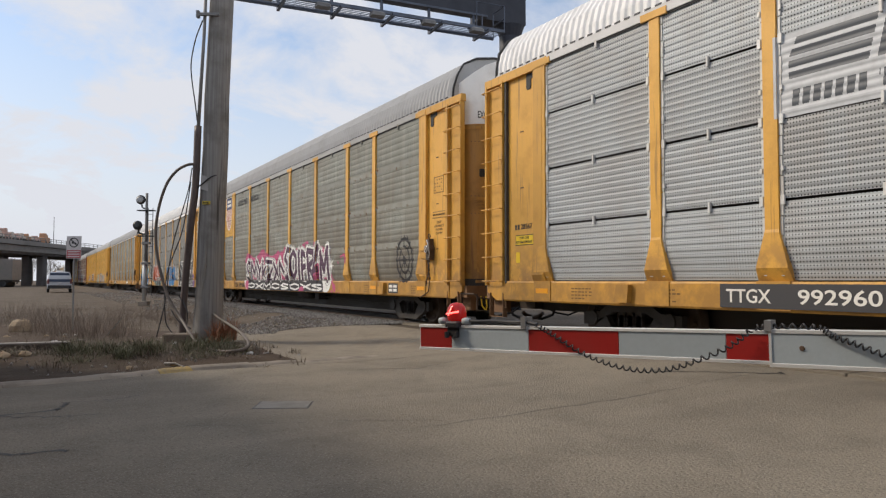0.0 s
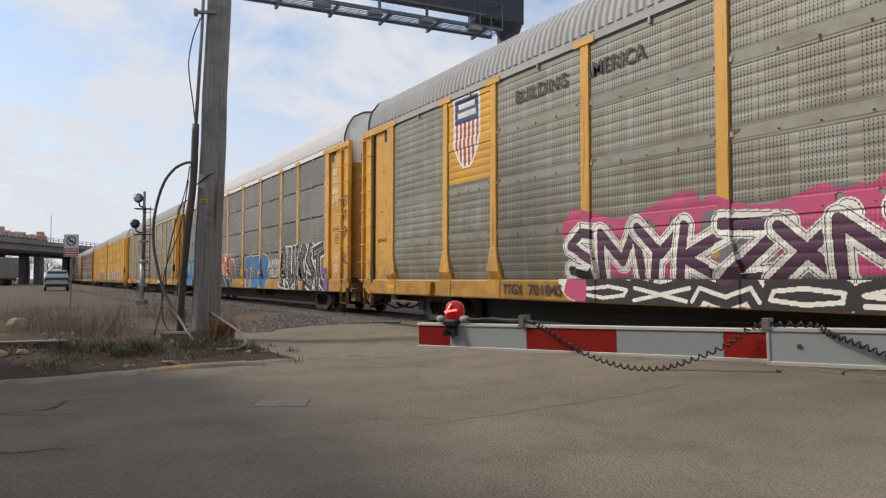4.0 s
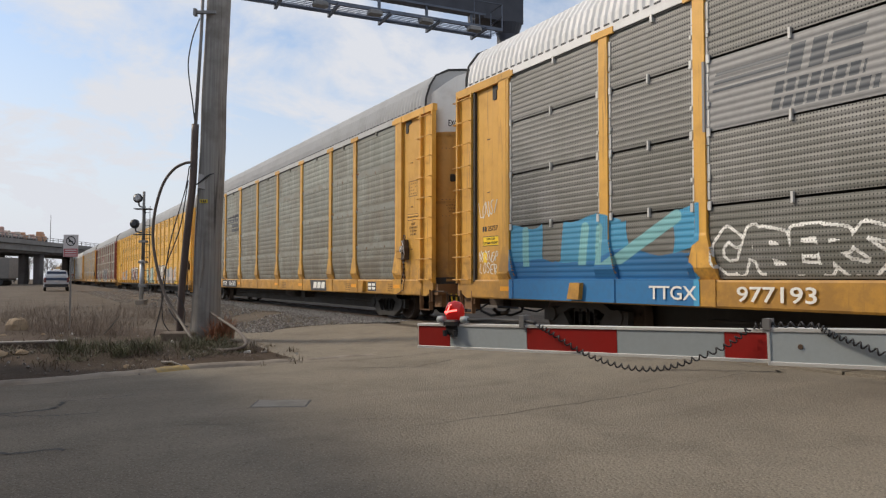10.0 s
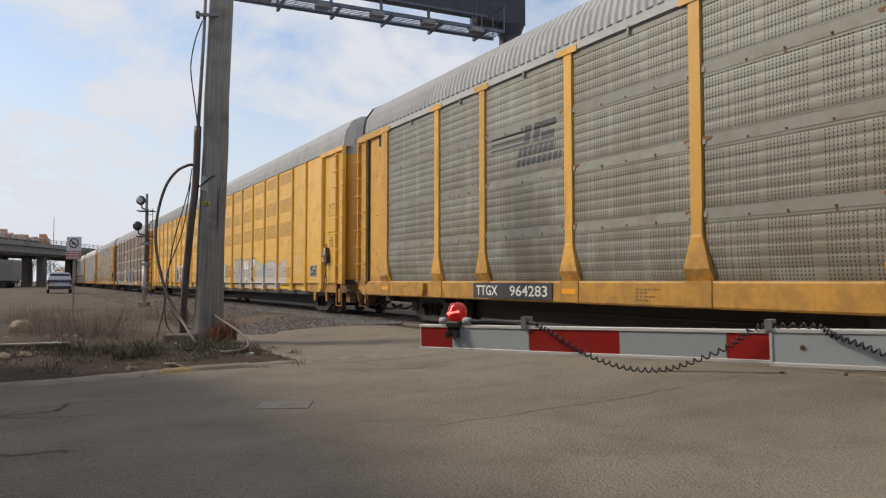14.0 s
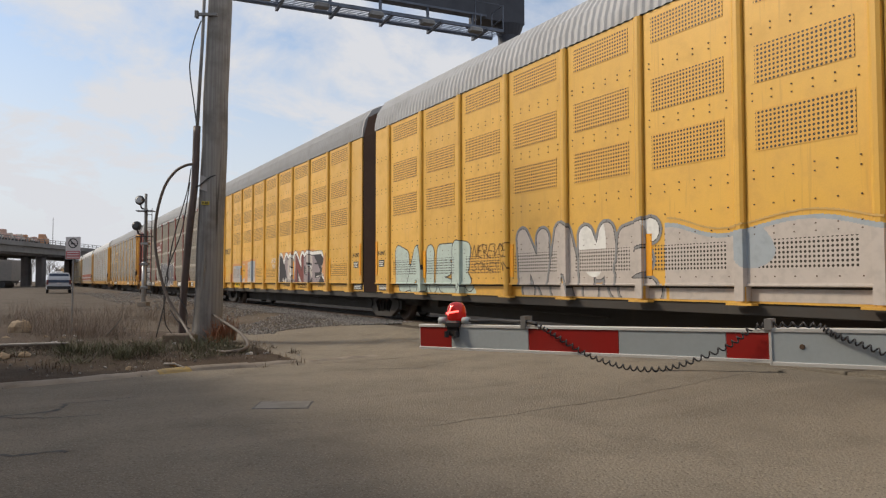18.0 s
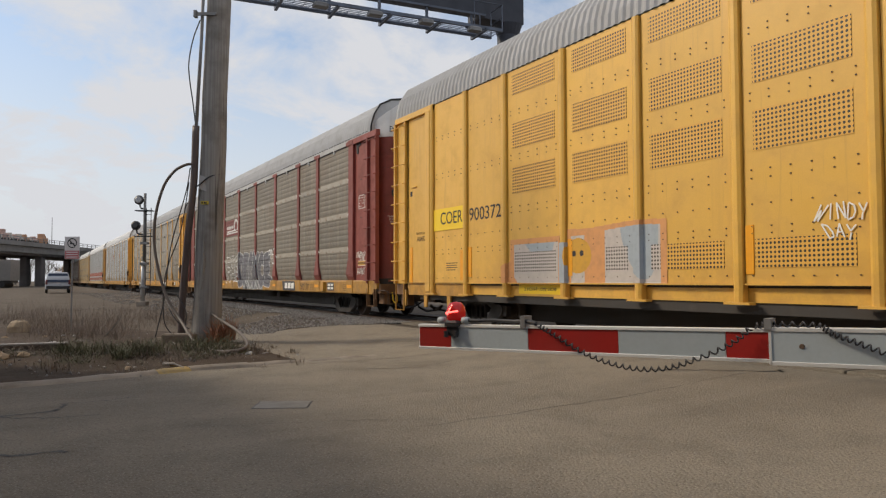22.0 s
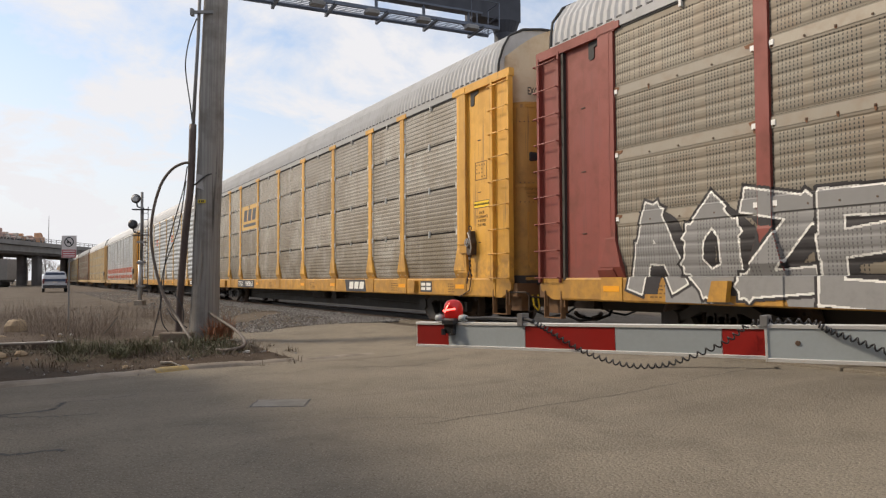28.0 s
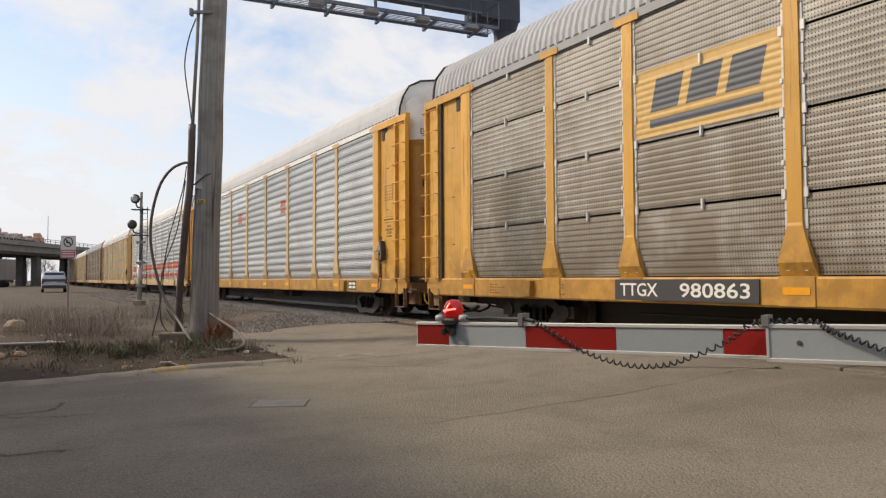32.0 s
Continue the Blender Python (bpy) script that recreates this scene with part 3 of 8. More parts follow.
def end_walls(car, half, paint, cap_paint, inner):
    """Corner sheets, ladders and curved doors at both ends."""
    for s in (1, -1):
        m_end = Matrix.Identity(4) if s > 0 else TURN
        plan = door_curve(half)
        z_cap = 5.16 if paint is RED_RACK else 4.70
        door_paint = YELLOW_SHADED_GRIMY if paint is YELLOW else paint

        def doors(lo, hi, j0, j1):
            g = Geo()
            g.sheet([[(x, y, z) for x, y in plan[j0:j1 + 1]] for z in (lo, (lo * 2 + hi) / 3, (lo + hi * 2) / 3, hi)])
            return g
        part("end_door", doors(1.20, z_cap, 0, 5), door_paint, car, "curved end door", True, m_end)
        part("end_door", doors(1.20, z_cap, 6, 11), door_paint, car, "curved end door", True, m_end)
        trim = Geo()
        trim.box(half + 0.19, half + 0.24, -0.03, 0.03, 1.20, z_cap)
        for z in (1.24, 3.05, 4.62):
            trim.add(Geo().sheet([[(x + 0.02, y, z - 0.03) for x, y in plan], [(x + 0.02, y, z + 0.03) for x, y in plan]]))
        part("door_edge", trim, door_paint, car, m=m_end)
        part("door_slot", Geo().bevel_box(-0.09, 0.09, -0.36, 0.36, 0, 0.03, 0.02).moved(pose(half + 0.140, -0.74, 3.62, 0, 90, -17)), RUBBER, car, m=m_end)
        door_fittings(car, half, door_paint, m_end)
        for z in (1.7, 2.6, 3.5, 4.3):
            part("hinge", Geo().box(half + 0.22, half + 0.27, -0.05, 0.05, z, z + 0.22), RUBBER, car, m=m_end)
        cap = Geo()
        top = [(x, y, z_cap) for x, y in plan]
        arch = [(x - 0.10, y, EAVE + 0.92 - 0.62 * (abs(y) / 1.4) ** 2.6) for x, y in plan]
        cap.sheet([top, [(x - 0.02, y, z_cap + 0.28) for x, y in plan], arch])
        i = len(cap.v)
        cap.v += arch
        cap.f.append(tuple(range(i, i + len(arch))))
        part("end_cap", cap, cap_paint, car, "end cap with an excess height notice", True, m_end)
        part("cap_seal", Geo().tube([(half - 0.36 + 0.03 * math.sin(9 * z), y * 1.012, z + 0.012) for y, z in ROOF_PROFILE], 0.026, 6), RUBBER, car, "torn black seal", m=m_end)
        words = shared("excess", lambda: lettering("EXCESS HEIGHT CAR", 0.14, 0.004))
        for y, turn in ((-0.62, 85), (0.62, 95)):
            place("notice", words, LETTER_DARK, car, m_end @ pose(half + 0.235, y * 1.02, z_cap + 0.16, 0, 0, turn) @ Matrix.Scale(0.62, 4, (1, 0, 0)))
    for s, m_side in ((-1, Matrix.Translation((0, -HALF, 0))), (1, TURN @ Matrix.Translation((0, -HALF, 0)))):
        for e in (1, -1):
            xs = sorted((e * 11.86 * half / 13.6, e * 12.96 * half / 13.6))
            g = Geo()
            g.box(xs[0], xs[1], 0.06, 0.09, 1.25, EAVE - 0.06)
            part("corner_sheet", g, paint, car, m=m_side)
            xn = e * 12.18 * half / 13.6
            part("lock_notch", Geo().plate([(xn - 0.08, 5.17), (xn + 0.22, 5.17), (xn + 0.22, 5.10), (xn + 0.06, 5.06), (xn + 0.06, 4.90), (xn + 0.03, 4.87), (xn - 0.05, 4.87), (xn - 0.08, 4.90)], 0.045, 0.062), RUBBER, car, m=m_side)
            xd = e * 11.84 * half / 13.6
            part("door_post", Geo().rings([[(xd - w_, y_, z_), (xd + w_, y_, z_), (xd + w_, 0.1, z_), (xd - w_, 0.1, z_)] for z_, w_, y_ in ((SILL_HI + 0.004, 0.20, 0.03), (SILL_HI + 0.12, 0.18, -0.025), (1.9, 0.13, -0.016), (EAVE - 0.15, 0.13, -0.016))]), paint, car, m=m_side)
            for z_ in (1.98, 3.02, 4.1):
                part("lift_lug", Geo().box(e * 12.42 * half / 13.6 - 0.05, e * 12.42 * half / 13.6 + 0.05, 0.048, 0.062, z_, z_ + 0.016), WHEEL, car, m=m_side)
            # Painted jamb when leading; trailing, black colour stands for the shaded gap by the ladder
            f = Geo().box(e * 12.90 * half / 13.6 - 0.03, e * 12.90 * half / 13.6 + 0.03, 0.0, 0.4, 1.2, EAVE - 0.1)
            part("door_jamb", f, paint if e > 0 else inner, car, m=m_side)
            h = Geo().box(min(xs) - 0.3, max(xs) + 0.66, -0.02, 0.10, EAVE - 0.15, EAVE + 0.01) if e > 0 else Geo().box(min(xs) - 0.66, max(xs) + 0.3, -0.02, 0.10, EAVE - 0.15, EAVE + 0.01)
            part("header_beam", h, paint, car, m=m_side)
            x0, x1 = sorted((e * 12.97 * half / 13.6, e * half))
            plate_, rungs = ladder_geo(x0, x1)
            lad = part("ladder", plate_, paint, car, m=m_side)
            for r in rungs:
                part("rung", r, paint, lad)


def brake_gear(car, half):
    """Hand brake with its bracket and chain beside the leading door post."""
    m = Matrix.Translation((0, -HALF, 0))
    x = 12.05 * half / 13.6
    brake_parts(car, m, x + 0.14, 1.98, 0.06)


def brake_parts(car, m, x, z, back):
    """Gear case with bolts, ratchet wheel, bent lever, mounting shelf and hanging chains."""
    case = Geo().lathe([(0.0, -0.10), (0.085, -0.10), (0.115, -0.07), (0.12, -0.02), (0.105, back), (0.0, back)], 14).moved(pose(x, 0, z))
    case.plate([(x - 0.10, z - 0.02), (x + 0.10, z - 0.02), (x + 0.085, z - 0.24), (x - 0.085, z - 0.24)], -0.075, back)
    case.plate([(x - 0.075, z + 0.05), (x + 0.075, z + 0.05), (x + 0.04, z + 0.25), (x - 0.04, z + 0.25)], -0.06, back)
    b = part("hand_brake", case, WHEEL, car, m=m)
    part("brake_bracket", Geo().bevel_box(x - 0.42, x - 0.10, -0.06, back, z - 0.20, z - 0.02, 0.02).box(x - 0.44, x + 0.10, -0.08, back, z - 0.02, z), YELLOW_SILL, b)
    w = Geo().hoop(0.075, 0.010, -0.125)
    for k in range(3):
        w.add(Geo().tube([(-0.075, -0.125, 0), (0.075, -0.125, 0)], 0.007, 5), Matrix.Rotation(k * math.pi / 3, 4, "Y"))
    part("brake_wheel", w.moved(pose(x, 0, z + 0.01)), STEEL, b, smooth=True)
    part("eye_ring", Geo().hoop(0.05, 0.012, -0.03).moved(pose(x - 0.01, 0, z + 0.31)), WHEEL, b, smooth=True)
    part("brake_lever", Geo().tube(curve_pts([(x + 0.02, -0.11, z + 0.22), (x + 0.12, -0.13, z + 0.10), (x + 0.17, -0.12, z - 0.10), (x + 0.12, -0.11, z - 0.20)]), 0.014, 6), STEEL, b)
    for dx, low, sway in ((-0.05, 1.12, 0.06), (0.03, 1.25, -0.04)):
        links = Geo()
        n_ = int((z - 0.24 - low) / 0.05)
        for k in range(n_):
            zz = z - 0.24 - 0.05 * k
            xx = x + dx + sway * math.sin(k * 0.45)
            links.box(xx - (0.018 if k % 2 else 0.006), xx + (0.018 if k % 2 else 0.006), -0.06, -0.048 if k % 2 else -0.024, zz - 0.058, zz)
        part("chain", links, WHEEL, b)
    part("brake_rod", Geo().tube([(x + 0.03, -0.04, 1.25), (x - 0.05, -0.03, 1.0), (x - 0.45, -0.03, 0.86)], 0.012, 6), WHEEL, b)


def curve_pts(points):
    """Two more points between each pair, to round a bend."""
    out = []
    for a, b in zip(points, points[1:]):
        out += [tuple(a[k] + (b[k] - a[k]) * t for k in range(3)) for t in (0.0, 0.5)]
    return out + [points[-1]]


def sill(car, half, paint):
    for s, m_side in ((-1, Matrix.Translation((0, -HALF, 0))), (1, TURN @ Matrix.Translation((0, -HALF, 0)))):
        g = Geo()
        prof = [(0.02, SILL_LO), (0.0, SILL_LO + 0.03), (0.0, SILL_HI - 0.03), (0.02, SILL_HI), (0.12, SILL_HI), (0.12, SILL_LO)]
        g.rings([[(x, y, z) for y, z in prof] for x in (-half + 0.55, half - 0.55)])
        g.plate([(half - 0.55, SILL_LO), (half - 0.55, SILL_HI), (half - 0.02, SILL_HI), (half - 0.02, SILL_LO + 0.16), (half - 0.35, SILL_LO)], 0.02, 0.10)
        g.plate([(-half + 0.55, SILL_LO), (-half + 0.55, SILL_HI), (-half + 0.02, SILL_HI), (-half + 0.02, SILL_LO + 0.16), (-half + 0.35, SILL_LO)], 0.02, 0.10)
        part("side_sill", g, paint, car, m=m_side)
        for x in (-9.6, 9.6):
            br = Geo().plate([(x - 0.18, 0.92), (x + 0.12, 0.92), (x + 0.16, 1.2), (x - 0.10, 1.2)], -0.09, 0.02)
            part("jacking_bracket", br, paint, car, m=m_side)
        for e in (-1, 1):
            a, b = sorted((e * (half - 0.62), e * (half - 0.14)))
            part("sill_step", Geo().box(a, a + 0.018, -0.01, 0.09, 0.56, 1.02).box(b - 0.018, b, -0.01, 0.09, 0.56, 1.02).box(a, b, -0.01, 0.09, 0.545, 0.56).box(a - 0.05, a + 0.05, 0.03, 0.045, 0.74, 1.0).box(b - 0.05, b + 0.05, 0.03, 0.045, 0.74, 1.0), STEP_RUST, car, m=m_side)
        for x in POSTS:
            part("sill_gusset", Geo().box(x - 0.24, x + 0.24, -0.014, 0.002, SILL_LO + 0.02, SILL_HI + 0.006), paint, car, m=m_side)
        for x in (-11.72, -4.19, 1.40, 4.19, 8.93, 11.72):
            part("reflector", Geo().box(x - 0.18, x + 0.18, -0.020, -0.014, SILL_HI - 0.22, SILL_HI - 0.13), ORANGE_TAG, car, m=m_side)


def eave_mesh(x0, x1):
    """Dark dashes along the eave that paint the shade at the roof folds' open ends."""
    g, n = Geo(), int((x1 - x0) / 0.22)
    for k in range(n):
        x = x0 + 0.22 * k + 0.03
        g.box(x, x + 0.12, -0.018, 0.0, EAVE + 0.030, EAVE + 0.062)
    return g.mesh("eave_gap")


def band_mesh(w, k):
    """The flat belt at the head of one tier."""
    z0 = SILL_HI + k * STEP
    return Geo().box(-w / 2 + 0.105, w / 2 - 0.105, 0.016, 0.032, z0 + 0.835 * STEP, z0 + 0.975 * STEP).mesh("panel_belt")


def clips(car, kind, paint, strip_lo):
    """Small brackets at the seams between the tiers, or the bolt heads of the older panels."""
    m = Matrix.Translation((0, -HALF, 0))
    step = (EAVE - 0.03 - SILL_HI) / 4
    g, tabs, stains = Geo(), Geo(), Geo()
    for a, b in zip(POSTS, POSTS[1:]):
        c = (a + b) / 2 + 0.1
        tabs.box(c - 0.022, c + 0.022, -0.022, 0.03, EAVE - 0.21, EAVE - 0.085)
    for k in range(1, 4):
        z = SILL_HI + k * step
        for a, b in zip(POSTS, POSTS[1:]):
            if kind == "broad":
                continue
            if kind == "fine":
                c = (a + b) / 2
                g.box(c - 0.016, c + 0.016, -0.012, 0.03, z - 0.07, z + 0.07)
                for x in (a + 0.15, b - 0.15):
                    g.box(x - 0.026, x + 0.026, -0.008, 0.02, z - 0.06, z + 0.06)
                    g.box(x - 0.018, x + 0.018, -0.004, 0.02, z + 0.36, z + 0.42)
            else:
                rust = random.Random(k * 31 + int(a * 7))
                for x in (a + 0.135, a + 0.30 * (b - a), a + 0.5 * (b - a), a + 0.72 * (b - a), b - 0.135):
                    g.box(x - 0.011, x + 0.011, 0.0, 0.03, z - 0.148, z - 0.126)
                    h = rust.uniform(0.02, 0.07)
                    if rust.random() < 0.5:
                        stains.plate([(x - 0.016, z - 0.12), (x + 0.016, z - 0.12), (x + 0.02, z - 0.15), (x + 0.005, z - 0.15 - h), (x - 0.009, z - 0.14 - h * 0.8), (x - 0.02, z - 0.15)], 0.0125, 0.0165)
                for x in (a + 0.14, b - 0.14):
                    tabs.box(x - 0.03, x + 0.03, 0.004, 0.02, z - 0.13, z - 0.06)
                    if rust.random() < 0.6:
                        u = rust.uniform(0.05, 0.14)
                        s_ = 1 if x < (a + b) / 2 else -1
                        stains.plate([(x - s_ * 0.03, z - 0.02), (x + s_ * u, z - 0.035), (x + s_ * u * 0.8, z - 0.075), (x - s_ * 0.03, z - 0.10)][::s_], 0.0085, 0.0165)
    if kind == "fine":
        for a, b in zip(POSTS, POSTS[1:]):
            for x in (a + 0.125, b - 0.125):
                for j in range(int((EAVE - strip_lo) / 0.25)):
                    z = strip_lo + 0.25 * j
                    tabs.box(x - 0.022, x + 0.022 + 0.008 * ((j * 7 + int(a * 3)) % 3 - 1), 0.013, 0.03, z, z + 0.235)
    elif kind == "slots":
        tagged(part("rust_stain", stains, RUST, car, m=m), kind="stuff")
    if kind == "broad":
        return
    tagged(part("panel_edge", tabs, CLIP if kind == "fine" else WHITE if paint is RED_RACK else BELT_GREEN, car, m=m), kind="stuff")
    tagged(part("panel_clip", g, CLIP if kind == "fine" else BOLT, car, m=m), kind="stuff")


def autorack(s0, panels, kind, paint, roof, cap, label, sill_paint=None, strip_lo=1.32, brake=True, posts=None):
    """A covered car carrier: four tiers of screen panels between posts on a long flat wagon."""
    car = thing("autorack_wagon", pose(9.56, s0, 0, 0, 0, -90), label, "rail wagon", "wagons of the freight train")
    CARS.append((car, s0))
    half = 13.6
    p_mesh = shared("post", post_mesh)
    for m_side in (Matrix.Translation((0, -HALF, 0)), TURN @ Matrix.Translation((0, -HALF, 0))):
        for a, b in zip(POSTS, POSTS[1:]):
            w = round(b - a, 2)
            for k in range(4):
                place("wall_panel", shared((kind, w, k), lambda: panel_mesh(kind, w, k)), panels, car, m_side @ Matrix.Translation(((a + b) / 2, 0, 0)))
        for x in POSTS:
            place("wall_post", p_mesh, posts or paint, car, m_side @ Matrix.Translation((x, 0, 0)))
    # Solid black box whose colour gives the unlit interior behind panels and seams
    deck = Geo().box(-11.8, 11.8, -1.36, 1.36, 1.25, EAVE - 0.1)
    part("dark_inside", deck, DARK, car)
    place("roof", shared("roof", lambda: roof_mesh(-13.22, 13.22)), roof, car)
    rim = Geo().box(-13.2, 13.2, -0.014, 0.06, EAVE - 0.105, EAVE + 0.035)
    # Black strip under the roof rim, drawing the shade line above the panels
    rim_shade = Geo().box(-11.7, 11.7, 0.004, 0.04, EAVE - 0.135, EAVE - 0.106)
    for m_side in (Matrix.Translation((0, -HALF, 0)), TURN @ Matrix.Translation((0, -HALF, 0))):
        part("roof_rim", rim, roof, car, m=m_side)
        part("rim_gap", rim_shade, RUBBER, car, m=m_side)
        tagged(place("eave_gap", shared("eave", lambda: eave_mesh(-13.1, 13.1)), PATCH_DARK, car, m_side), kind="stuff")
        if kind == "slots":
            for a, b in zip(POSTS, POSTS[1:]):
                w = round(b - a, 2)
                for k in range(3):
                    place("panel_belt", shared(("belt", w, k), lambda: band_mesh(w, k)), BELT_TAN if paint is RED_RACK else BELT_GREEN, car, m_side @ Matrix.Translation(((a + b) / 2, 0, 0)))
    end_walls(car, half, paint, cap, DARK)
    sill(car, half, sill_paint or YELLOW_SILL)
    underframe(car, half)
    couplers(car, half)
    if brake:
        brake_gear(car, half)
    clips(car, kind, paint, strip_lo)
    for x in (-10.05, 10.05):
        truck(car, x)
    return car


wagon_1 = autorack(-1.03, GALV, "fine", YELLOW, ROOF_WHITE, WHITE, "yellow car-carrier wagon with pale galvanised screen panels")
wagon_2 = autorack(27.16, OLD_GREEN, "slots", YELLOW, ROOF_GREY, WHITE, "yellow car-carrier wagon with green-grey panels and pink graffiti")
wagon_3 = autorack(55.38, GALV_DIRTY, "fine", YELLOW, ROOF_WHITE, WHITE, "yellow car-carrier wagon with dirty grey panels and blue graffiti", strip_lo=2.35, brake=False)
wagon_4 = autorack(83.67, OLD_GREEN, "slots", YELLOW, ROOF_GREY, WHITE, "yellow car-carrier wagon with weathered green-grey panels")
wagon_6 = autorack(154.65, OLD_BROWN, "slots", RED_RACK, ROOF_GREY, WHITE, "red oxide car-carrier wagon with brownish screen panels and graffiti", brake=False)
wagon_7 = autorack(182.76, GALV_BROWN, "fine", YELLOW, ROOF_GREY, CAP_RUSTY, "yellow car-carrier wagon with streaked grey screen panels")
wagon_8 = autorack(210.97, GALV_CLEAN, "broad", YELLOW, ROOF_WHITE, WHITE, "yellow car-carrier wagon with clean silver panels", posts=YELLOW_HAZED)


def dotted(name, colour, px, r):
    """Painted sheet punched with round holes on a square grid."""
    n = Nodes(name, 0.5)
    fx = n.math("SUBTRACT", n.math("FRACT", n.math("DIVIDE", n.axis(0), px)), 0.5)
    fz = n.math("SUBTRACT", n.math("FRACT", n.math("DIVIDE", n.axis(2), px)), 0.5)
    rad = n.math("SQRT", n.math("ADD", n.math("MULTIPLY", fx, fx), n.math("MULTIPLY", fz, fz)))
    return n.done(n.mix(n.math("LESS_THAN", rad, r), colour, (0.03, 0.022, 0.012)))


VENT = dotted("yellow_vent_screen", (0.70, 0.385, 0.060), 0.058, 0.30)
BELLOWS = worn("black_bellows", (0.10, 0.060, 0.042), (0.17, 0.12, 0.085), 0.8, 0, 0.5)


def long_pair(s0):
    """An articulated pair of smooth-sided car carriers with a bellows between them."""
    car = thing("articulated_wagon", pose(9.56, s0, 0, 0, 0, -90), "articulated yellow car-carrier wagon with vent screens and pale graffiti", "rail wagon", "wagons of the freight train")
    CARS.append((car, s0))
    half = 20.75
    xs = [0.40, 1.35]
    xs += [1.35 + 1.805 * k for k in range(1, 9)]
    xs += [xs[-1] + 1.49, xs[-1] + 2.98]
    p = Geo()
    p.rings([[(-0.07, -0.045, z), (-0.03, -0.07, z), (0.03, -0.07, z), (0.07, -0.045, z), (0.07, 0.06, z), (-0.07, 0.06, z)] for z in (0.93, 1.02, EAVE - 0.02)])
    p.box(-0.20, 0.20, -0.09, 0.04, 0.925, 0.955)
    post = p.mesh("wall_post")

    def wall(w):
        # Panel stops short of the post so the black inside draws a shadow line
        g = Geo().box(-w / 2 + 0.085, w / 2 - 0.078, 0.0, 0.04, 1.20, EAVE - 0.01)
        g.box(-w / 2, w / 2, 0.075, 0.10, 0.95, 1.176)
        g.box(-w / 2 + 0.07, w / 2 - 0.07, -0.022, 0.075, 1.176, 1.200)
        return g.mesh("wall_panel")

    def studs(w):
        g, n = Geo(), max(2, round(w / 0.30))
        for z in (1.30, 1.84, 1.93, 2.22, 2.55, 2.66, 3.56, 3.66, 4.44, 4.52):
            for k in range(n):
                x = -w / 2 + 0.2 + (w - 0.4) * k / (n - 1)
                g.box(x - 0.009, x + 0.009, -0.012, 0.0, z - 0.008, z + 0.008)
        return g.mesh("studs")
    screens = [(1.40, 1.77), (2.90, 3.43), (3.78, 4.27), (4.82, 5.22)]
    for m_side in (Matrix.Translation((0, -HALF + 0.03, 0)), TURN @ Matrix.Translation((0, -HALF + 0.03, 0))):
        for e in (1, -1):
            for k, (a, b) in enumerate(zip(xs, xs[1:])):
                c, w = e * (a + b) / 2, round(b - a, 2)
                place("wall_panel", shared(("long", w), lambda: wall(w)), YELLOW_CLEAN, car, m_side @ Matrix.Translation((c, 0, 0)))
                tagged(place("studs", shared(("studs", w), lambda: studs(w)), BOLT, car, m_side @ Matrix.Translation((c, 0, 0))), kind="stuff")
                if 1 <= k <= 8:
                    for lo, hi in screens:
                        place("vent_screen", shared(("screen", lo), lambda: Geo().box(-0.66, 0.66, -0.006, 0.0, lo, hi).mesh("vent_screen")), VENT, car, m_side @ Matrix.Translation((c, 0, 0)))
            for x in xs[1:]:
                place("wall_post", post, YELLOW_CLEAN, car, m_side @ Matrix.Translation((e * x, 0, 0)))
            for x in xs[2:-1:2]:
                part("reflector", Geo().box(e * x + 0.1, e * x + 0.22, -0.012, 0.0, 1.32, 1.95), ORANGE_TAG, car, m=m_side)
        part("side_beam", Geo().box(-19.6, 19.6, 0.10, 0.2, 0.80, 0.96), DARK, car, m=m_side)
    # Black filling stands in for the shade inside both units
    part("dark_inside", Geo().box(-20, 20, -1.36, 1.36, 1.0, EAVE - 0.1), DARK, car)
    for e in (1, -1):
        place("roof", shared("roof_long", lambda: roof_mesh(0.42, 20.7)), ROOF_GREY, car, None if e > 0 else TURN)
    b = Geo()
    loops = []
    for k in range(17):
        x = -0.42 + 0.84 * k / 16
        o = 0.05 if k % 2 else -0.03
        loops.append([(x, -1.42 - o, 0.95), (x, -1.44 - o, EAVE - 0.02), (x, -1.30 - o, EAVE + 0.5 + o), (x, -0.8, EAVE + 0.82 + o), (x, 0, EAVE + 0.92 + o), (x, 0.8, EAVE + 0.82 + o), (x, 1.30 + o, EAVE + 0.5 + o), (x, 1.44 + o, EAVE - 0.02), (x, 1.42 + o, 0.95)])
    b.rings(loops)
    part("bellows", b, BELLOWS, car, "black folded bellows")
    end_walls_long(car, half)
    underframe(car, half)
    couplers(car, half)
    for x in (-17.6, 0.0, 17.6):
        truck(car, x)
    return car


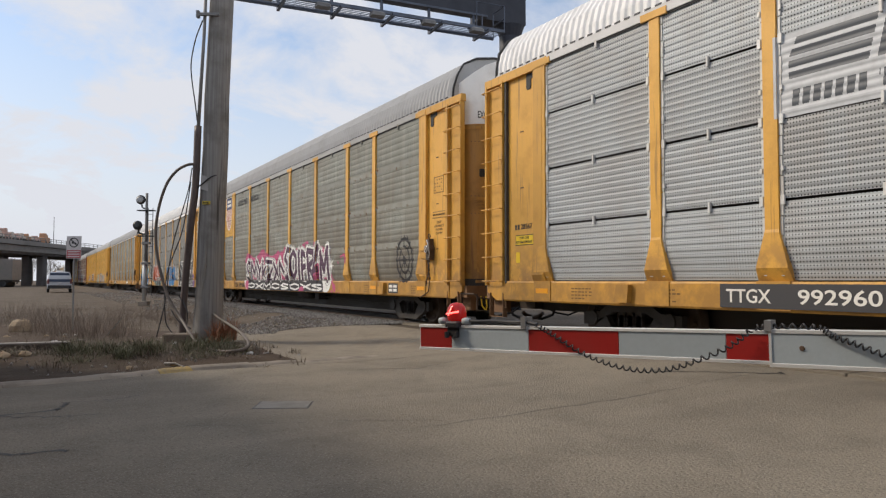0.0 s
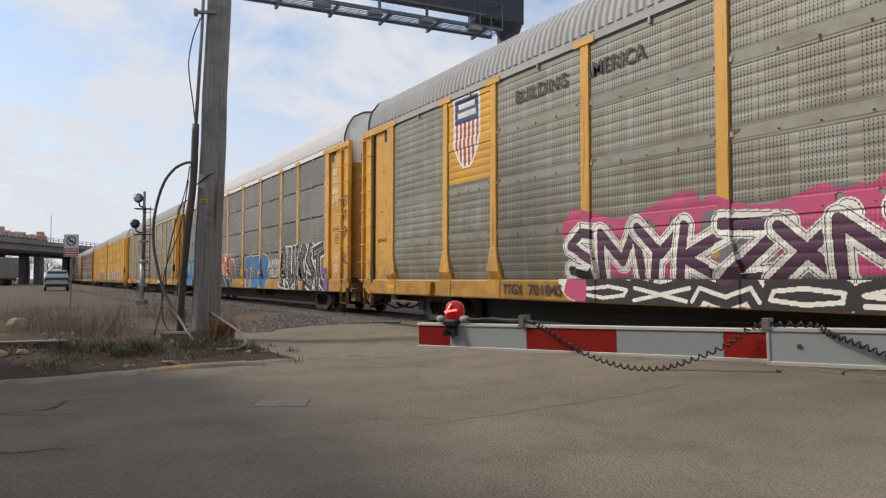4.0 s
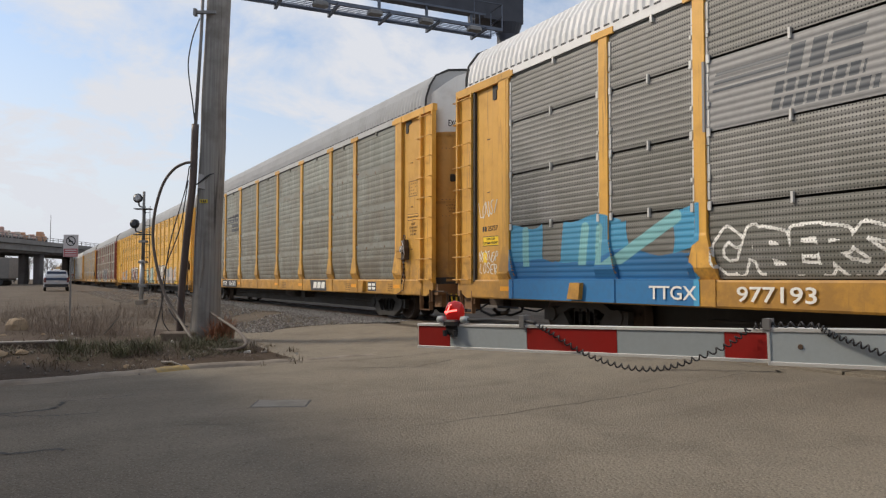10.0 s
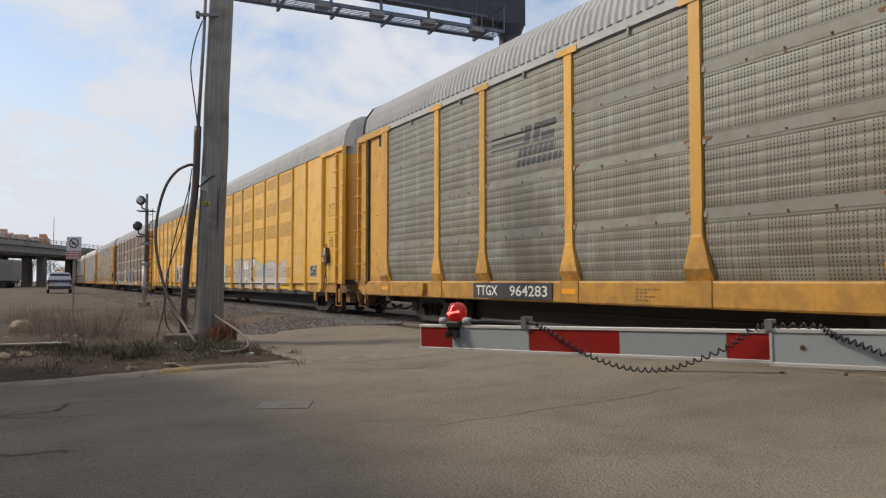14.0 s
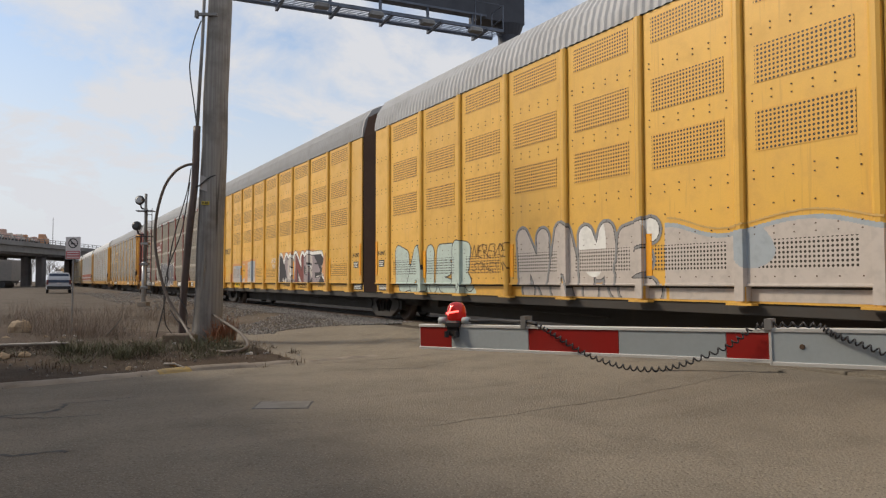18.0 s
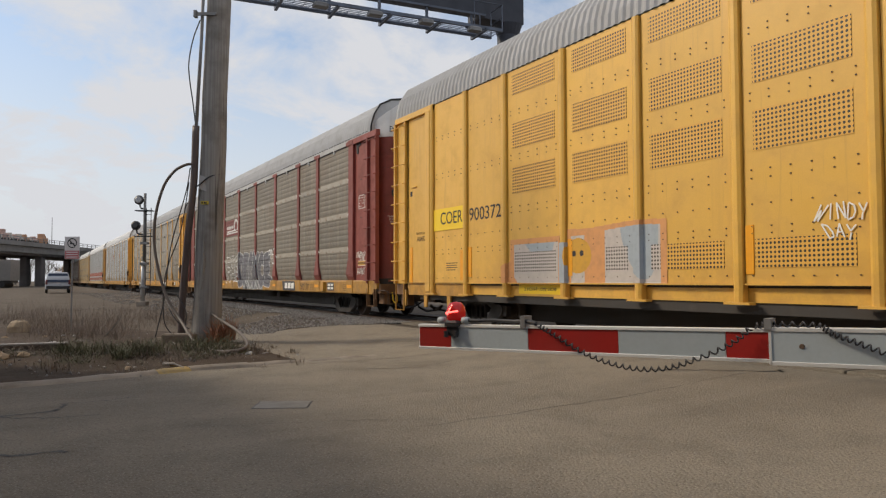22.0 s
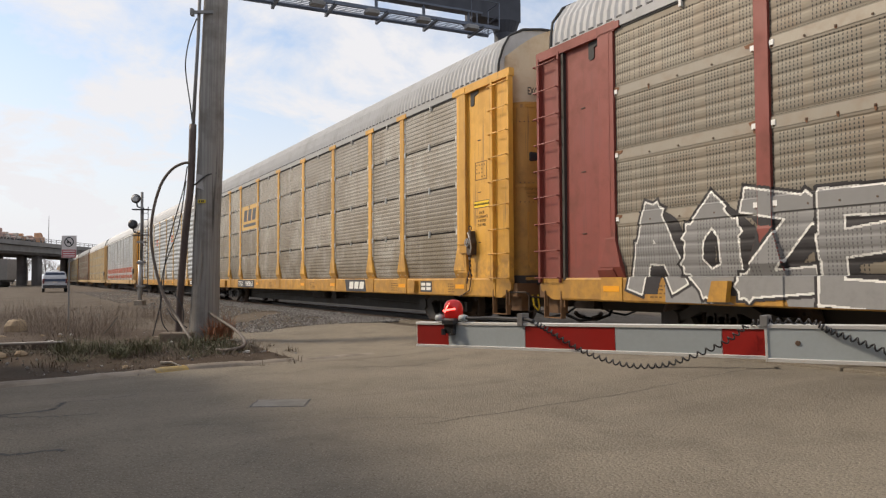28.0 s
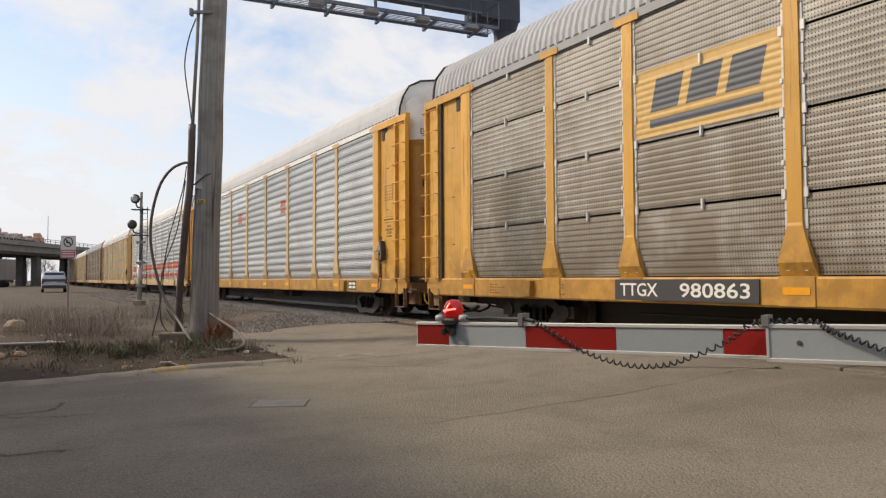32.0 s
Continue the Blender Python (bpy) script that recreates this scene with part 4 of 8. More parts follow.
def end_walls_long(car, half):
    """The same corner work as the other wagons, set out from the far ends."""
    for s in (1, -1):
        m_end = Matrix.Identity(4) if s > 0 else TURN
        plan = door_curve(half)
        for j0, j1 in ((0, 5), (6, 11)):
            part("end_door", Geo().sheet([[(x, y, z) for x, y in plan[j0:j1 + 1]] for z in (1.2, 3.0, 5.1)]), YELLOW_CLEAN, car, smooth=True, m=m_end)
        cap = Geo().sheet([[(x, y, 5.1) for x, y in plan], [(x - 0.1, y, EAVE + 0.92 - 0.62 * (abs(y) / 1.4) ** 2.6) for x, y in plan]])
        i = len(cap.v)
        cap.v += cap.v[len(plan):2 * len(plan)]
        cap.f.append(tuple(range(i, i + len(plan))))
        part("end_cap", cap, ROOF_GREY, car, smooth=True, m=m_end)
        part("door_edge", Geo().box(half + 0.19, half + 0.24, -0.03, 0.03, 1.2, 5.1), RUBBER, car, m=m_end)
        door_fittings(car, half, YELLOW_CLEAN, m_end)
    for s, m_side in ((-1, Matrix.Translation((0, -HALF, 0))), (1, TURN @ Matrix.Translation((0, -HALF, 0)))):
        for e in (1, -1):
            a, b = sorted((e * 18.85, e * 20.1))
            part("corner_sheet", Geo().box(a, b, 0.05, 0.08, 1.05, EAVE - 0.06), YELLOW_CLEAN, car, m=m_side)
            part("corner_post", Geo().bevel_box(e * 18.9 - 0.13, e * 18.9 + 0.13, -0.06, 0.16, 1.0, EAVE - 0.1, 0.03), YELLOW_CLEAN, car, m=m_side)
            # Black strip paints the shade in the narrow gap beside the ladder
            part("door_jamb", Geo().box(e * 20.08 - 0.03, e * 20.08 + 0.03, 0.05, 0.5, 1.2, EAVE - 0.1), DARK, car, m=m_side)
            a2, b2 = sorted((e * 18.7, e * 20.7))
            part("header_beam", Geo().box(a2, b2, -0.02, 0.10, EAVE - 0.12, EAVE + 0.01), YELLOW_CLEAN, car, m=m_side)
            x0, x1 = sorted((e * 20.12, e * half))
            plate_, rungs = ladder_geo(x0, x1)
            lad = part("ladder", plate_, YELLOW_CLEAN, car, m=m_side)
            for r in rungs:
                part("rung", r, YELLOW_CLEAN, lad)
    for m_side in (Matrix.Translation((0, -HALF, 0)), TURN @ Matrix.Translation((0, -HALF, 0))):
        for e in (1, -1):
            a, b = sorted((e * 17.36, e * 20.05))
            part("end_sill", Geo().box(a, b, 0.045, 0.12, 0.90, 1.17).box(a, b, 0.0, 0.12, 1.185, 1.20), YELLOW_SILL, car, m=m_side)
            for x in (18.1, 19.2, 20.3):
                part("end_bracket", Geo().plate([(e * x - 0.07, 0.62), (e * x + 0.05, 0.62), (e * x + 0.10, 1.02), (e * x - 0.09, 1.02)], 0.06, 0.10), YELLOW_SILL, car, m=m_side)
            a, b = sorted((e * 20.22, e * 20.66))
            part("sill_step", Geo().tube([(a, 0.0, 1.16), (a, 0.0, 0.52), (b, 0.0, 0.52), (b, 0.0, 1.16)], 0.02, 6), YELLOW_SILL, car, m=m_side)
    brake_parts(car, Matrix.Translation((0, -HALF, 0)), 19.42, 2.05, 0.05)


wagon_5 = long_pair(119.16)
BROWN_RACK = worn("brown_rack_paint", (0.20, 0.10, 0.07), (0.09, 0.05, 0.04), 0.6, 0, 0.5)
OLD_TAN = perforated("tan_screen", (0.42, 0.33, 0.19), (0.25, 0.17, 0.09), "slots", amount=0.4)
FAR_WAGONS = [
    (GALV_CLEAN, "broad", YELLOW_HAZED, ROOF_WHITE, "silver car-carrier wagon with haze-muted yellow ends and red bands"),
    (OLD_TAN, "slots", YELLOW_HAZED, ROOF_WHITE, "tan car-carrier wagon with faded panels"),
    (OLD_BROWN, "slots", BROWN_RACK, ROOF_GREY, "brown car-carrier wagon with dull panels"),
    (OLD_TAN, "slots", YELLOW_HAZED, ROOF_WHITE, "haze-muted yellow car-carrier wagon with tan panels"),
    (OLD_GREEN, "slots", YELLOW, ROOF_GREY, "car-carrier wagon with grey-green panels"),
    (GALV_DIRTY, "fine", BROWN_RACK, ROOF_WHITE, "car-carrier wagon with dirty grey panels"),
    (GALV, "fine", YELLOW, ROOF_GREY, "yellow car-carrier wagon with grey panels"),
]
for k, (p_, k_, f_, r_, l_) in enumerate(FAR_WAGONS):
    autorack(210.97 + PITCH * (k + 1), p_, k_, f_, r_, WHITE, l_, YELLOW_HAZED, posts=POST_SILVER if p_ is GALV_CLEAN else None)


# ---- paint on the wagons: graffiti, emblems and numbers, laid on the folds of the sheets ----
STROKES = {
    "A": [[(0, 0), (0.45, 1), (0.55, 1), (1, 0)], [(0.25, 0.4), (0.75, 0.4)]], "B": [[(0, 0), (0, 1), (0.8, 0.9), (0.8, 0.6), (0.1, 0.5), (0.95, 0.4), (0.9, 0.05), (0, 0)]],
    "C": [[(0.95, 0.85), (0.5, 1), (0.05, 0.7), (0.05, 0.3), (0.5, 0), (0.95, 0.15)]], "D": [[(0.05, 0), (0.05, 1), (0.7, 0.9), (0.95, 0.5), (0.7, 0.1), (0.05, 0)]],
    "E": [[(0.95, 1), (0.1, 0.95), (0.1, 0.05), (0.95, 0)], [(0.1, 0.5), (0.75, 0.5)]], "F": [[(0.95, 1), (0.1, 1), (0.1, 0)], [(0.1, 0.55), (0.7, 0.5)]],
    "I": [[(0.5, 0), (0.5, 1)]], "K": [[(0.1, 0), (0.1, 1)], [(0.95, 1), (0.15, 0.45), (0.95, 0)]], "L": [[(0.15, 1), (0.1, 0.05), (0.95, 0)]],
    "M": [[(0, 0), (0.1, 1), (0.5, 0.35), (0.9, 1), (1, 0)]], "N": [[(0.05, 0), (0.05, 1), (0.95, 0), (0.95, 1)]], "O": [[(0.5, 1), (0.08, 0.75), (0.08, 0.25), (0.5, 0), (0.92, 0.25), (0.92, 0.75), (0.5, 1)]],
    "P": [[(0.1, 0), (0.1, 1), (0.9, 0.9), (0.9, 0.55), (0.1, 0.45)]], "R": [[(0.1, 0), (0.1, 1), (0.9, 0.9), (0.85, 0.55), (0.15, 0.5), (0.95, 0)]],
    "S": [[(0.95, 0.9), (0.4, 1), (0.08, 0.75), (0.9, 0.3), (0.6, 0), (0.05, 0.1)]], "T": [[(0, 0.95), (1, 1)], [(0.5, 0.95), (0.45, 0)]], "U": [[(0.05, 1), (0.1, 0.2), (0.5, 0), (0.9, 0.2), (0.95, 1)]],
    "V": [[(0, 1), (0.5, 0), (1, 1)]], "X": [[(0, 0), (1, 1)], [(0, 1), (1, 0)]], "Z": [[(0, 1), (1, 0.95), (0.05, 0.05), (1, 0)]], "Y": [[(0, 1), (0.5, 0.5), (1, 1)], [(0.5, 0.5), (0.4, 0)]], "W": [[(0, 1), (0.25, 0), (0.5, 0.7), (0.75, 0), (1, 1)]], "H": [[(0.05, 0), (0.1, 1)], [(0.9, 0), (0.95, 1)], [(0.1, 0.5), (0.9, 0.5)]],
}


def letters(word, x0, x1, z0, z1, seed, wild=0.06, fit=0.92):
    """Strokes for a word set between x0 and x1, uneven like spray work."""
    r, out, n = random.Random(seed), [], len(word)
    w = (x1 - x0) / n
    for k, ch in enumerate(word):
        a, lift, tilt = x0 + k * w, r.uniform(-wild, wild) * (z1 - z0), r.uniform(-0.12, 0.12)
        for line in STROKES.get(ch, []):
            pts = [(a + w * (0.5 + (u - 0.5) * fit) + (v - 0.5) * tilt + r.uniform(-wild, wild) * w * 0.5, z0 + lift + v * (z1 - z0) + r.uniform(-wild, wild) * (z1 - z0)) for u, v in line]
            out += list(zip(pts, pts[1:]))
    return out


def reach(strokes, X, Z, cut=False):
    """The distance from each place to the nearest stroke, with round or square-cut ends."""
    d = np.full(X.shape, 9.0)
    for (ax, az), (bx, bz) in strokes:
        ux, uz = bx - ax, bz - az
        n = max(math.hypot(ux, uz), 1e-5)
        along, across = ((X - ax) * ux + (Z - az) * uz) / n, np.abs((X - ax) * uz - (Z - az) * ux) / n
        past = np.maximum(np.maximum(-along, along - n), 0)
        d = np.minimum(d, np.maximum(across, past) if cut else np.hypot(across, past))
    return d


def cloud(X, Z, scale, seed):
    """Smooth random blobs from a few waves."""
    r, v = random.Random(seed), np.zeros(X.shape)
    for _ in range(7):
        a, p = r.uniform(0, 6.3), r.uniform(0, 6.3)
        v += np.sin((X * math.cos(a) + Z * math.sin(a)) * scale * r.uniform(0.6, 1.6) + p)
    return v / 4


def skin(kind, X, Z):
    """How far the outer face of a side wall lies behind the wagon's side line."""
    if kind == "long":
        y = np.full(X.shape, 0.022)
        xs = np.array([1.35 + 1.805 * k for k in range(9)])
        near_post = np.min(np.abs(np.abs(X)[..., None] - xs), -1)
        y = np.where(near_post < 0.075, -0.044, y)
        y = np.where((Z < 1.205) & (Z > 1.172) & (near_post >= 0.075), 0.004, y)
        return np.where((Z <= 1.172) & (near_post >= 0.075), 0.101, y)
    zs, ys = [], []
    for k in range(4):
        for out, z in tier_profile(kind, k):
            zs.append(z)
            ys.append(0.03 - out + tuck(z))
    y = np.interp(Z, zs, ys)
    d = np.min(np.abs(X[..., None] - np.array(POSTS)), -1)
    half_w = np.interp(Z, [1.25, 1.42, 1.86, 1.9, 5.3], [0.25, 0.23, 0.105, 0.10, 0.10])
    front = np.interp(Z, [1.25, 1.42, 1.86, 1.9, 5.3], [0.05, -0.03, -0.02, -0.012, -0.012])
    tier = ((Z - SILL_HI) / STEP) % 1.0
    y = np.where((kind == "slots") & (tier > 0.80) & (tier < 0.99), 0.010, y)
    y = np.where(d < half_w + 0.004, front, y)
    foot = np.where(d < 0.245, -0.020, 0.0)
    return np.where(Z < SILL_HI + 0.008, foot, y) - 0.004


def paint(car, kind, box, rule, colours, label, fine=0.0125, name="graffiti"):
    """Fills a stretch of side wall cell by cell: rule gives each cell the number of its colour, 0 for none."""
    x0, x1, z0, z1 = box
    nx, nz = int((x1 - x0) / fine), int((z1 - z0) / fine)
    gx_, gz_ = np.linspace(x0, x1, nx + 1), np.linspace(z0, z1, nz + 1)
    VX, VZ = np.meshgrid(gx_, gz_)
    VY = skin(kind, VX, VZ)
    CX, CZ = np.meshgrid((gx_[1:] + gx_[:-1]) / 2, (gz_[1:] + gz_[:-1]) / 2)
    cls = rule(CX, CZ)
    layers = [(c, material, cls == c) for c, material in colours.items()]
    if kind != "long":
        layers = [(c, m_, k_ & (CZ > SILL_HI)) for c, m_, k_ in layers] + [(c, PLAIN.get(m_.name, m_), k_ & (CZ <= SILL_HI)) for c, m_, k_ in layers]
    for c, material, mask in layers:
        jj, ii = np.nonzero(mask)
        if not len(jj):
            continue
        a = jj * (nx + 1) + ii
        quads = np.stack([a, a + 1, a + nx + 2, a + nx + 1], 1)
        used, inv = np.unique(quads, return_inverse=True)
        co = np.stack([VX.ravel()[used], VY.ravel()[used], VZ.ravel()[used]], 1)
        me = bpy.data.meshes.new(name)
        me.from_pydata(co.tolist(), [], inv.reshape(-1, 4).tolist())
        me.materials.append(None)
        tagged(place(name, me, material, car, Matrix.Translation((0, -HALF, 0)), label), kind="stuff")


def spray(name, colour, kind="fine"):
    if kind == "long":
        return flat(name, colour, 0.55, wear=0.3)
    return perforated(name, colour, tuple(v * 0.55 + 0.04 for v in colour), kind, 0.6, 0.3, pit=tuple(v * 0.38 + 0.008 for v in colour))


SP = {}
PLAIN = {}


def tone(name, kind):
    base = {"white": (0.78, 0.78, 0.75), "black": (0.025, 0.022, 0.025), "plum": (0.085, 0.03, 0.075), "pink": (0.50, 0.075, 0.19), "grey": (0.16, 0.16, 0.18), "blue": (0.022, 0.165, 0.39), "sky": (0.06, 0.34, 0.58),
            "red": (0.46, 0.085, 0.025), "violet": (0.17, 0.09, 0.25), "mint": (0.48, 0.58, 0.53), "pale": (0.53, 0.475, 0.43), "ice": (0.36, 0.41, 0.45), "silver": (0.25, 0.25, 0.25), "ochre": (0.35, 0.20, 0.04), "yellow": (0.62, 0.33, 0.03), "oxide": (0.20, 0.04, 0.03), "navy": (0.03, 0.05, 0.16), "aqua": (0.22, 0.52, 0.56), "tan": (0.60, 0.38, 0.12), "rust": (0.66, 0.31, 0.11), "lilac": (0.30, 0.25, 0.26), "ink": (0.075, 0.085, 0.10), "zinc": (0.52, 0.54, 0.56), "slate": (0.20, 0.215, 0.23)}[name]
    if (name, kind) not in SP:
        SP[name, kind] = spray(name + "_spray_" + kind, base, kind)
        if kind != "long":
            PLAIN[SP[name, kind].name] = tone(name, "long")
    return SP[name, kind]


def over(*layers):
    """Puts masks over one another, later ones on top."""
    out = np.zeros(layers[0][0].shape, int)
    for mask, c in layers:
        out[mask] = c
    return out


def wild(out, X, Z, word, x0, x1, z0, z1, seed, rings, fit=1.15, rough_=0.10, cut=False):
    """Draws a word letter over letter, each in rings of (reach, colour) from the outside in."""
    w = (x1 - x0) / len(word)
    for k, ch in enumerate(word):
        d = reach(letters(ch, x0 + k * w, x0 + (k + 1) * w, z0, z1, seed * 31 + k, rough_, fit), X, Z, cut)
        for far_, c in rings:
            out[d < far_] = c
    return out


# second wagon: plum, white and pink lettering along the foot
def rule_plum(X, Z):
    s = letters("SMYKZXN", -4.5, 1.0, 1.36, 2.0, 3) + letters("SOIPRAM", 0.9, 5.3, 1.32, 2.2, 4)
    low = letters("OXMOSOXS", -4.3, 5.0, 0.95, 1.14, 6)
    d, e, c = reach(s, X, Z), reach(low, X, Z), cloud(X, Z, 3.0, 2)
    top = 2.15 + 0.12 * np.sin(X * 2.3) + np.where(X > 1.2, 0.2, 0.0)
    puff = cloud(X, Z, 2.2, 8)
    back = (Z < top + 0.22 + 0.16 * puff) & (d < 0.50 + 0.2 * c) & (Z > 1.3) & (cloud(X, Z, 13.0, 91) > -0.75) | (X > 5.1) & (X < 6.95) & (Z < 2.1 + 0.3 * puff) & (c + 0.5 * cloud(X, Z, 14.0, 92) > 0.15)
    star = np.minimum(np.minimum(np.abs(X - 5.62), np.abs(Z - 1.72)), np.abs(np.abs(X - 5.62) - np.abs(Z - 1.72)) * 0.7) * 1.0 + 0.10 * np.hypot(X - 5.62, Z - 1.72) < 0.035
    foot = Z < 1.27
    out = over((back & (c > -0.35), 1), (back & (c <= -0.35), 5), (star & (np.hypot(X - 5.62, Z - 1.72) < 0.26), 2), (foot & (d < 0.52), 2))
    rings = ((0.190, 2), (0.168, 3), (0.156, 2), (0.080, 3), (0.066, 4))
    wild(out, X, Z, "SMYKZXN", -4.6, 1.0, 1.30, 2.0, 3, rings)
    wild(out, X, Z, "SOIPRAM", 0.9, 5.3, 1.24, 2.25, 4, ((0.215, 2), (0.190, 3), (0.176, 2), (0.100, 3), (0.084, 4)))
    out[(out == 2) & (c > 0.75) & ~foot] = 1
    out[(out == 4) & (puff > 0.7)] = 3
    out[foot & (e < 0.15) & (d < 0.6)] = 3
    out[foot & (e < 0.03)] = 2
    out[foot & (d < 0.5) & (puff > 0.8)] = 1
    out[(np.abs(Z - 1.26) < 0.010) & (X > -4.6) & (X < 5.4)] = 3
    return out


paint(wagon_2, "slots", (-5.1, 7.0, 0.89, 2.75), rule_plum, {1: tone("pink", "slots"), 2: tone("white", "slots"), 3: tone("black", "slots"), 4: tone("plum", "slots"), 5: tone("grey", "slots")}, "plum, white and pink spray lettering")


def rule_ring(X, Z):
    u, v = (X - 10.78) / 0.46, (Z - 1.78) / 0.56
    r, a, c = np.hypot(u, v), np.arctan2(v, u), cloud(X, Z, 9.0, 5)
    spoke = np.abs(np.sin(a * 4)) * r < 0.13
    return over(((r < 1.0) & (r > 0.86), 1), ((r < 0.86) & (spoke | (r < 0.22) | (np.abs(r - 0.58) < 0.06)) & (c > -0.7), 1), ((r > 1.0) & (r < 1.1) & (np.abs(np.sin(a * 8)) < 0.4), 1))


paint(wagon_2, "slots", (10.1, 11.5, 1.2, 2.4), rule_ring, {1: tone("black", "slots")}, "black sprayed disc")


def rule_shield(X, Z):
    u, v = (X + 8.05) / 0.56, (Z - 4.42) / 0.78
    shield = (np.abs(u) < 1 - 0.10 * np.maximum(0, v - 0.7) - np.maximum(0, -v - 0.1) ** 2 * 0.9) & (np.abs(v) < 1)
    rim = shield & ((np.abs(u) > 0.86 - np.maximum(0, -v - 0.1) ** 2 * 0.9) | (np.abs(v) > 0.93))
    return over(((X > -8.80) & (X < -7.10) & (Z > 3.33), 1), (shield, 2), (shield & (v < 0.25) & ((u + 5) % 0.30 < 0.16), 3), (shield & (v > 0.25), 4), (rim, 2), (shield & (v > 0.42) & (v < 0.56) & (np.abs(u) < 0.65), 2), (shield & (v > 0.66) & (v < 0.80) & (np.abs(u) < 0.6), 2))


paint(wagon_2, "slots", (-8.83, -7.08, 3.30, 5.26), rule_shield, {1: tone("yellow", "slots"), 2: tone("white", "slots"), 3: tone("red", "slots"), 4: tone("navy", "slots")}, "striped shield emblem on a yellow panel", name="emblem")


# third wagon: blue, white, orange-red and black lettering
def rule_blues(X, Z):
    a, c = reach(letters("UK", -11.3, -7.3, 1.0, 2.15, 8), X, Z), cloud(X, Z, 2.5, 9)
    c2 = cloud(X, Z, 5.5, 77)
    w = np.abs(reach(letters("CABERS", -6.75, -4.5, 1.38, 1.85, 10), X, Z) - 0.09)
    b = reach(letters("ROACH", -4.2, -1.0, 1.32, 2.05, 11), X, Z)
    arc = np.abs(np.hypot((X + 0.62) / 0.7, (Z - 1.45) / 0.72) - 1)
    tag = reach(letters("CLEB", -0.2, 1.05, 1.75, 2.05, 13), X, Z)
    tag2 = reach(letters("SOS", -0.1, 1.0, 1.35, 1.62, 14), X, Z)
    rip = np.minimum(reach(letters("RIPTAP", 5.3, 6.75, 1.72, 1.98, 15, 0.03, 0.7), X, Z), reach(letters("PELOT", 5.45, 6.75, 1.36, 1.6, 16, 0.03, 0.7), X, Z))
    foot = (Z < 1.25)
    out = over(((a < 0.55 + 0.2 * c) & (X < -7.0) & (Z < 2.25 + 0.1 * c2) & (c > -0.5), 2), ((a < 0.60) & (X < -7.1) & (Z < 1.62 + 0.12 * c2), 6), ((a < 0.10) & (Z > 1.5), 7), ((w < 0.020) & (Z > 1.3), 3),
                (foot & (X > -4.2) & (X < -0.2) & (c > -0.3), 5), (foot & (X > -4.3) & (X < -0.4) & (np.abs(np.sin(X * 3.2 + Z * 5)) < 0.22), 7), ((b < 0.36) & ~foot, 3), ((b < 0.32) & ~foot, 4), ((b < 0.3) & ~foot & (Z < 1.55) & (c2 < -0.1), 5), ((b < 0.22) & ~foot & (c2 > 0.62), 7), ((b < 0.22) & ~foot & (np.abs(c2 - 0.62) < 0.06), 3), ((np.abs(b - 0.07) < 0.018) & (c2 < 0.0) & ~foot, 3), ((arc < 0.05) & (X > -0.75) & ~foot, 3),
                (((tag < 0.022) | (tag2 < 0.022)), 5), (rip < 0.024, 3),
                ((X > 6.7) & (X < 12) & (Z < 1.9 - np.abs(X - 9.3) * 0.12) & (c > -0.6), 8), (foot & (X > 7.2) & (X < 11.6), 5), 
                (foot & (X > 7.2) & (X < 11.6) & (np.abs(np.sin(X * 4.2 + Z * 9)) < 0.28), 3))
    wild(out, X, Z, "MUIOST", 7.15, 11.3, 1.10, 2.2, 17, ((0.262, 3), (0.215, 5), (0.055, 3), (0.042, 5)), 0.92, 0.06, True)
    wild(out, X, Z, "TES", 1.75, 5.25, 1.12, 2.0, 12, ((0.285, 3), (0.262, 9), (0.245, 5), (0.215, 6)), 0.78, 0.03)
    out[(out == 6) & (c2 > 1.05)] = 1
    for x_, z_ in ((3.05, 1.52), (3.2, 1.80), (4.5, 1.74), (4.62, 1.36)):
        e_ = np.hypot((X - x_) / 0.17, (Z - z_) / 0.085)
        out[e_ < 1.0] = 9
        out[e_ < 0.72] = 5
    return out


paint(wagon_3, "fine", (-11.6, 12.0, 0.89, 2.45), rule_blues, {1: tone("blue", "fine"), 2: tone("sky", "fine"), 3: tone("white", "fine"), 4: tone("red", "fine"), 5: tone("black", "fine"), 6: tone("blue", "fine"), 7: tone("aqua", "fine"), 8: tone("violet", "fine"), 9: tone("rust", "fine")}, "blue, orange-red, black and white spray lettering")


def bars_emblem(x0, z0, w, colour_box=None):
    """Slanting dark bars over two lines of plain bars."""
    def rule(X, Z):
        u, v = (X - x0) / w, (Z - z0) / w
        base = np.ones(X.shape, bool) if colour_box else np.zeros(X.shape, bool)
        slant = u - 0.25 * (v - 0.5)
        wing = (v > 0.19) & (v < 0.42) & (slant > 0.10 + 0.25 * np.abs(v - 0.30)) & (slant < 0.56) & (((v - 0.19) * 100) % 6 < 3.7)
        block = (v > 0.19) & (v < 0.42) & (slant > 0.60) & (slant < 0.93) & (np.abs(slant - 0.76 - 0.3 * (v - 0.3)) > 0.035)
        text = (v > 0.04) & (v < 0.13) & (u > 0.06) & (u < 0.95) & (((u - 0.12 * v) * 100) % 6 < 4.2) & (np.abs(u - 0.5) > 0.03)
        return over((base, 2), (wing | block | text, 1))
    return rule


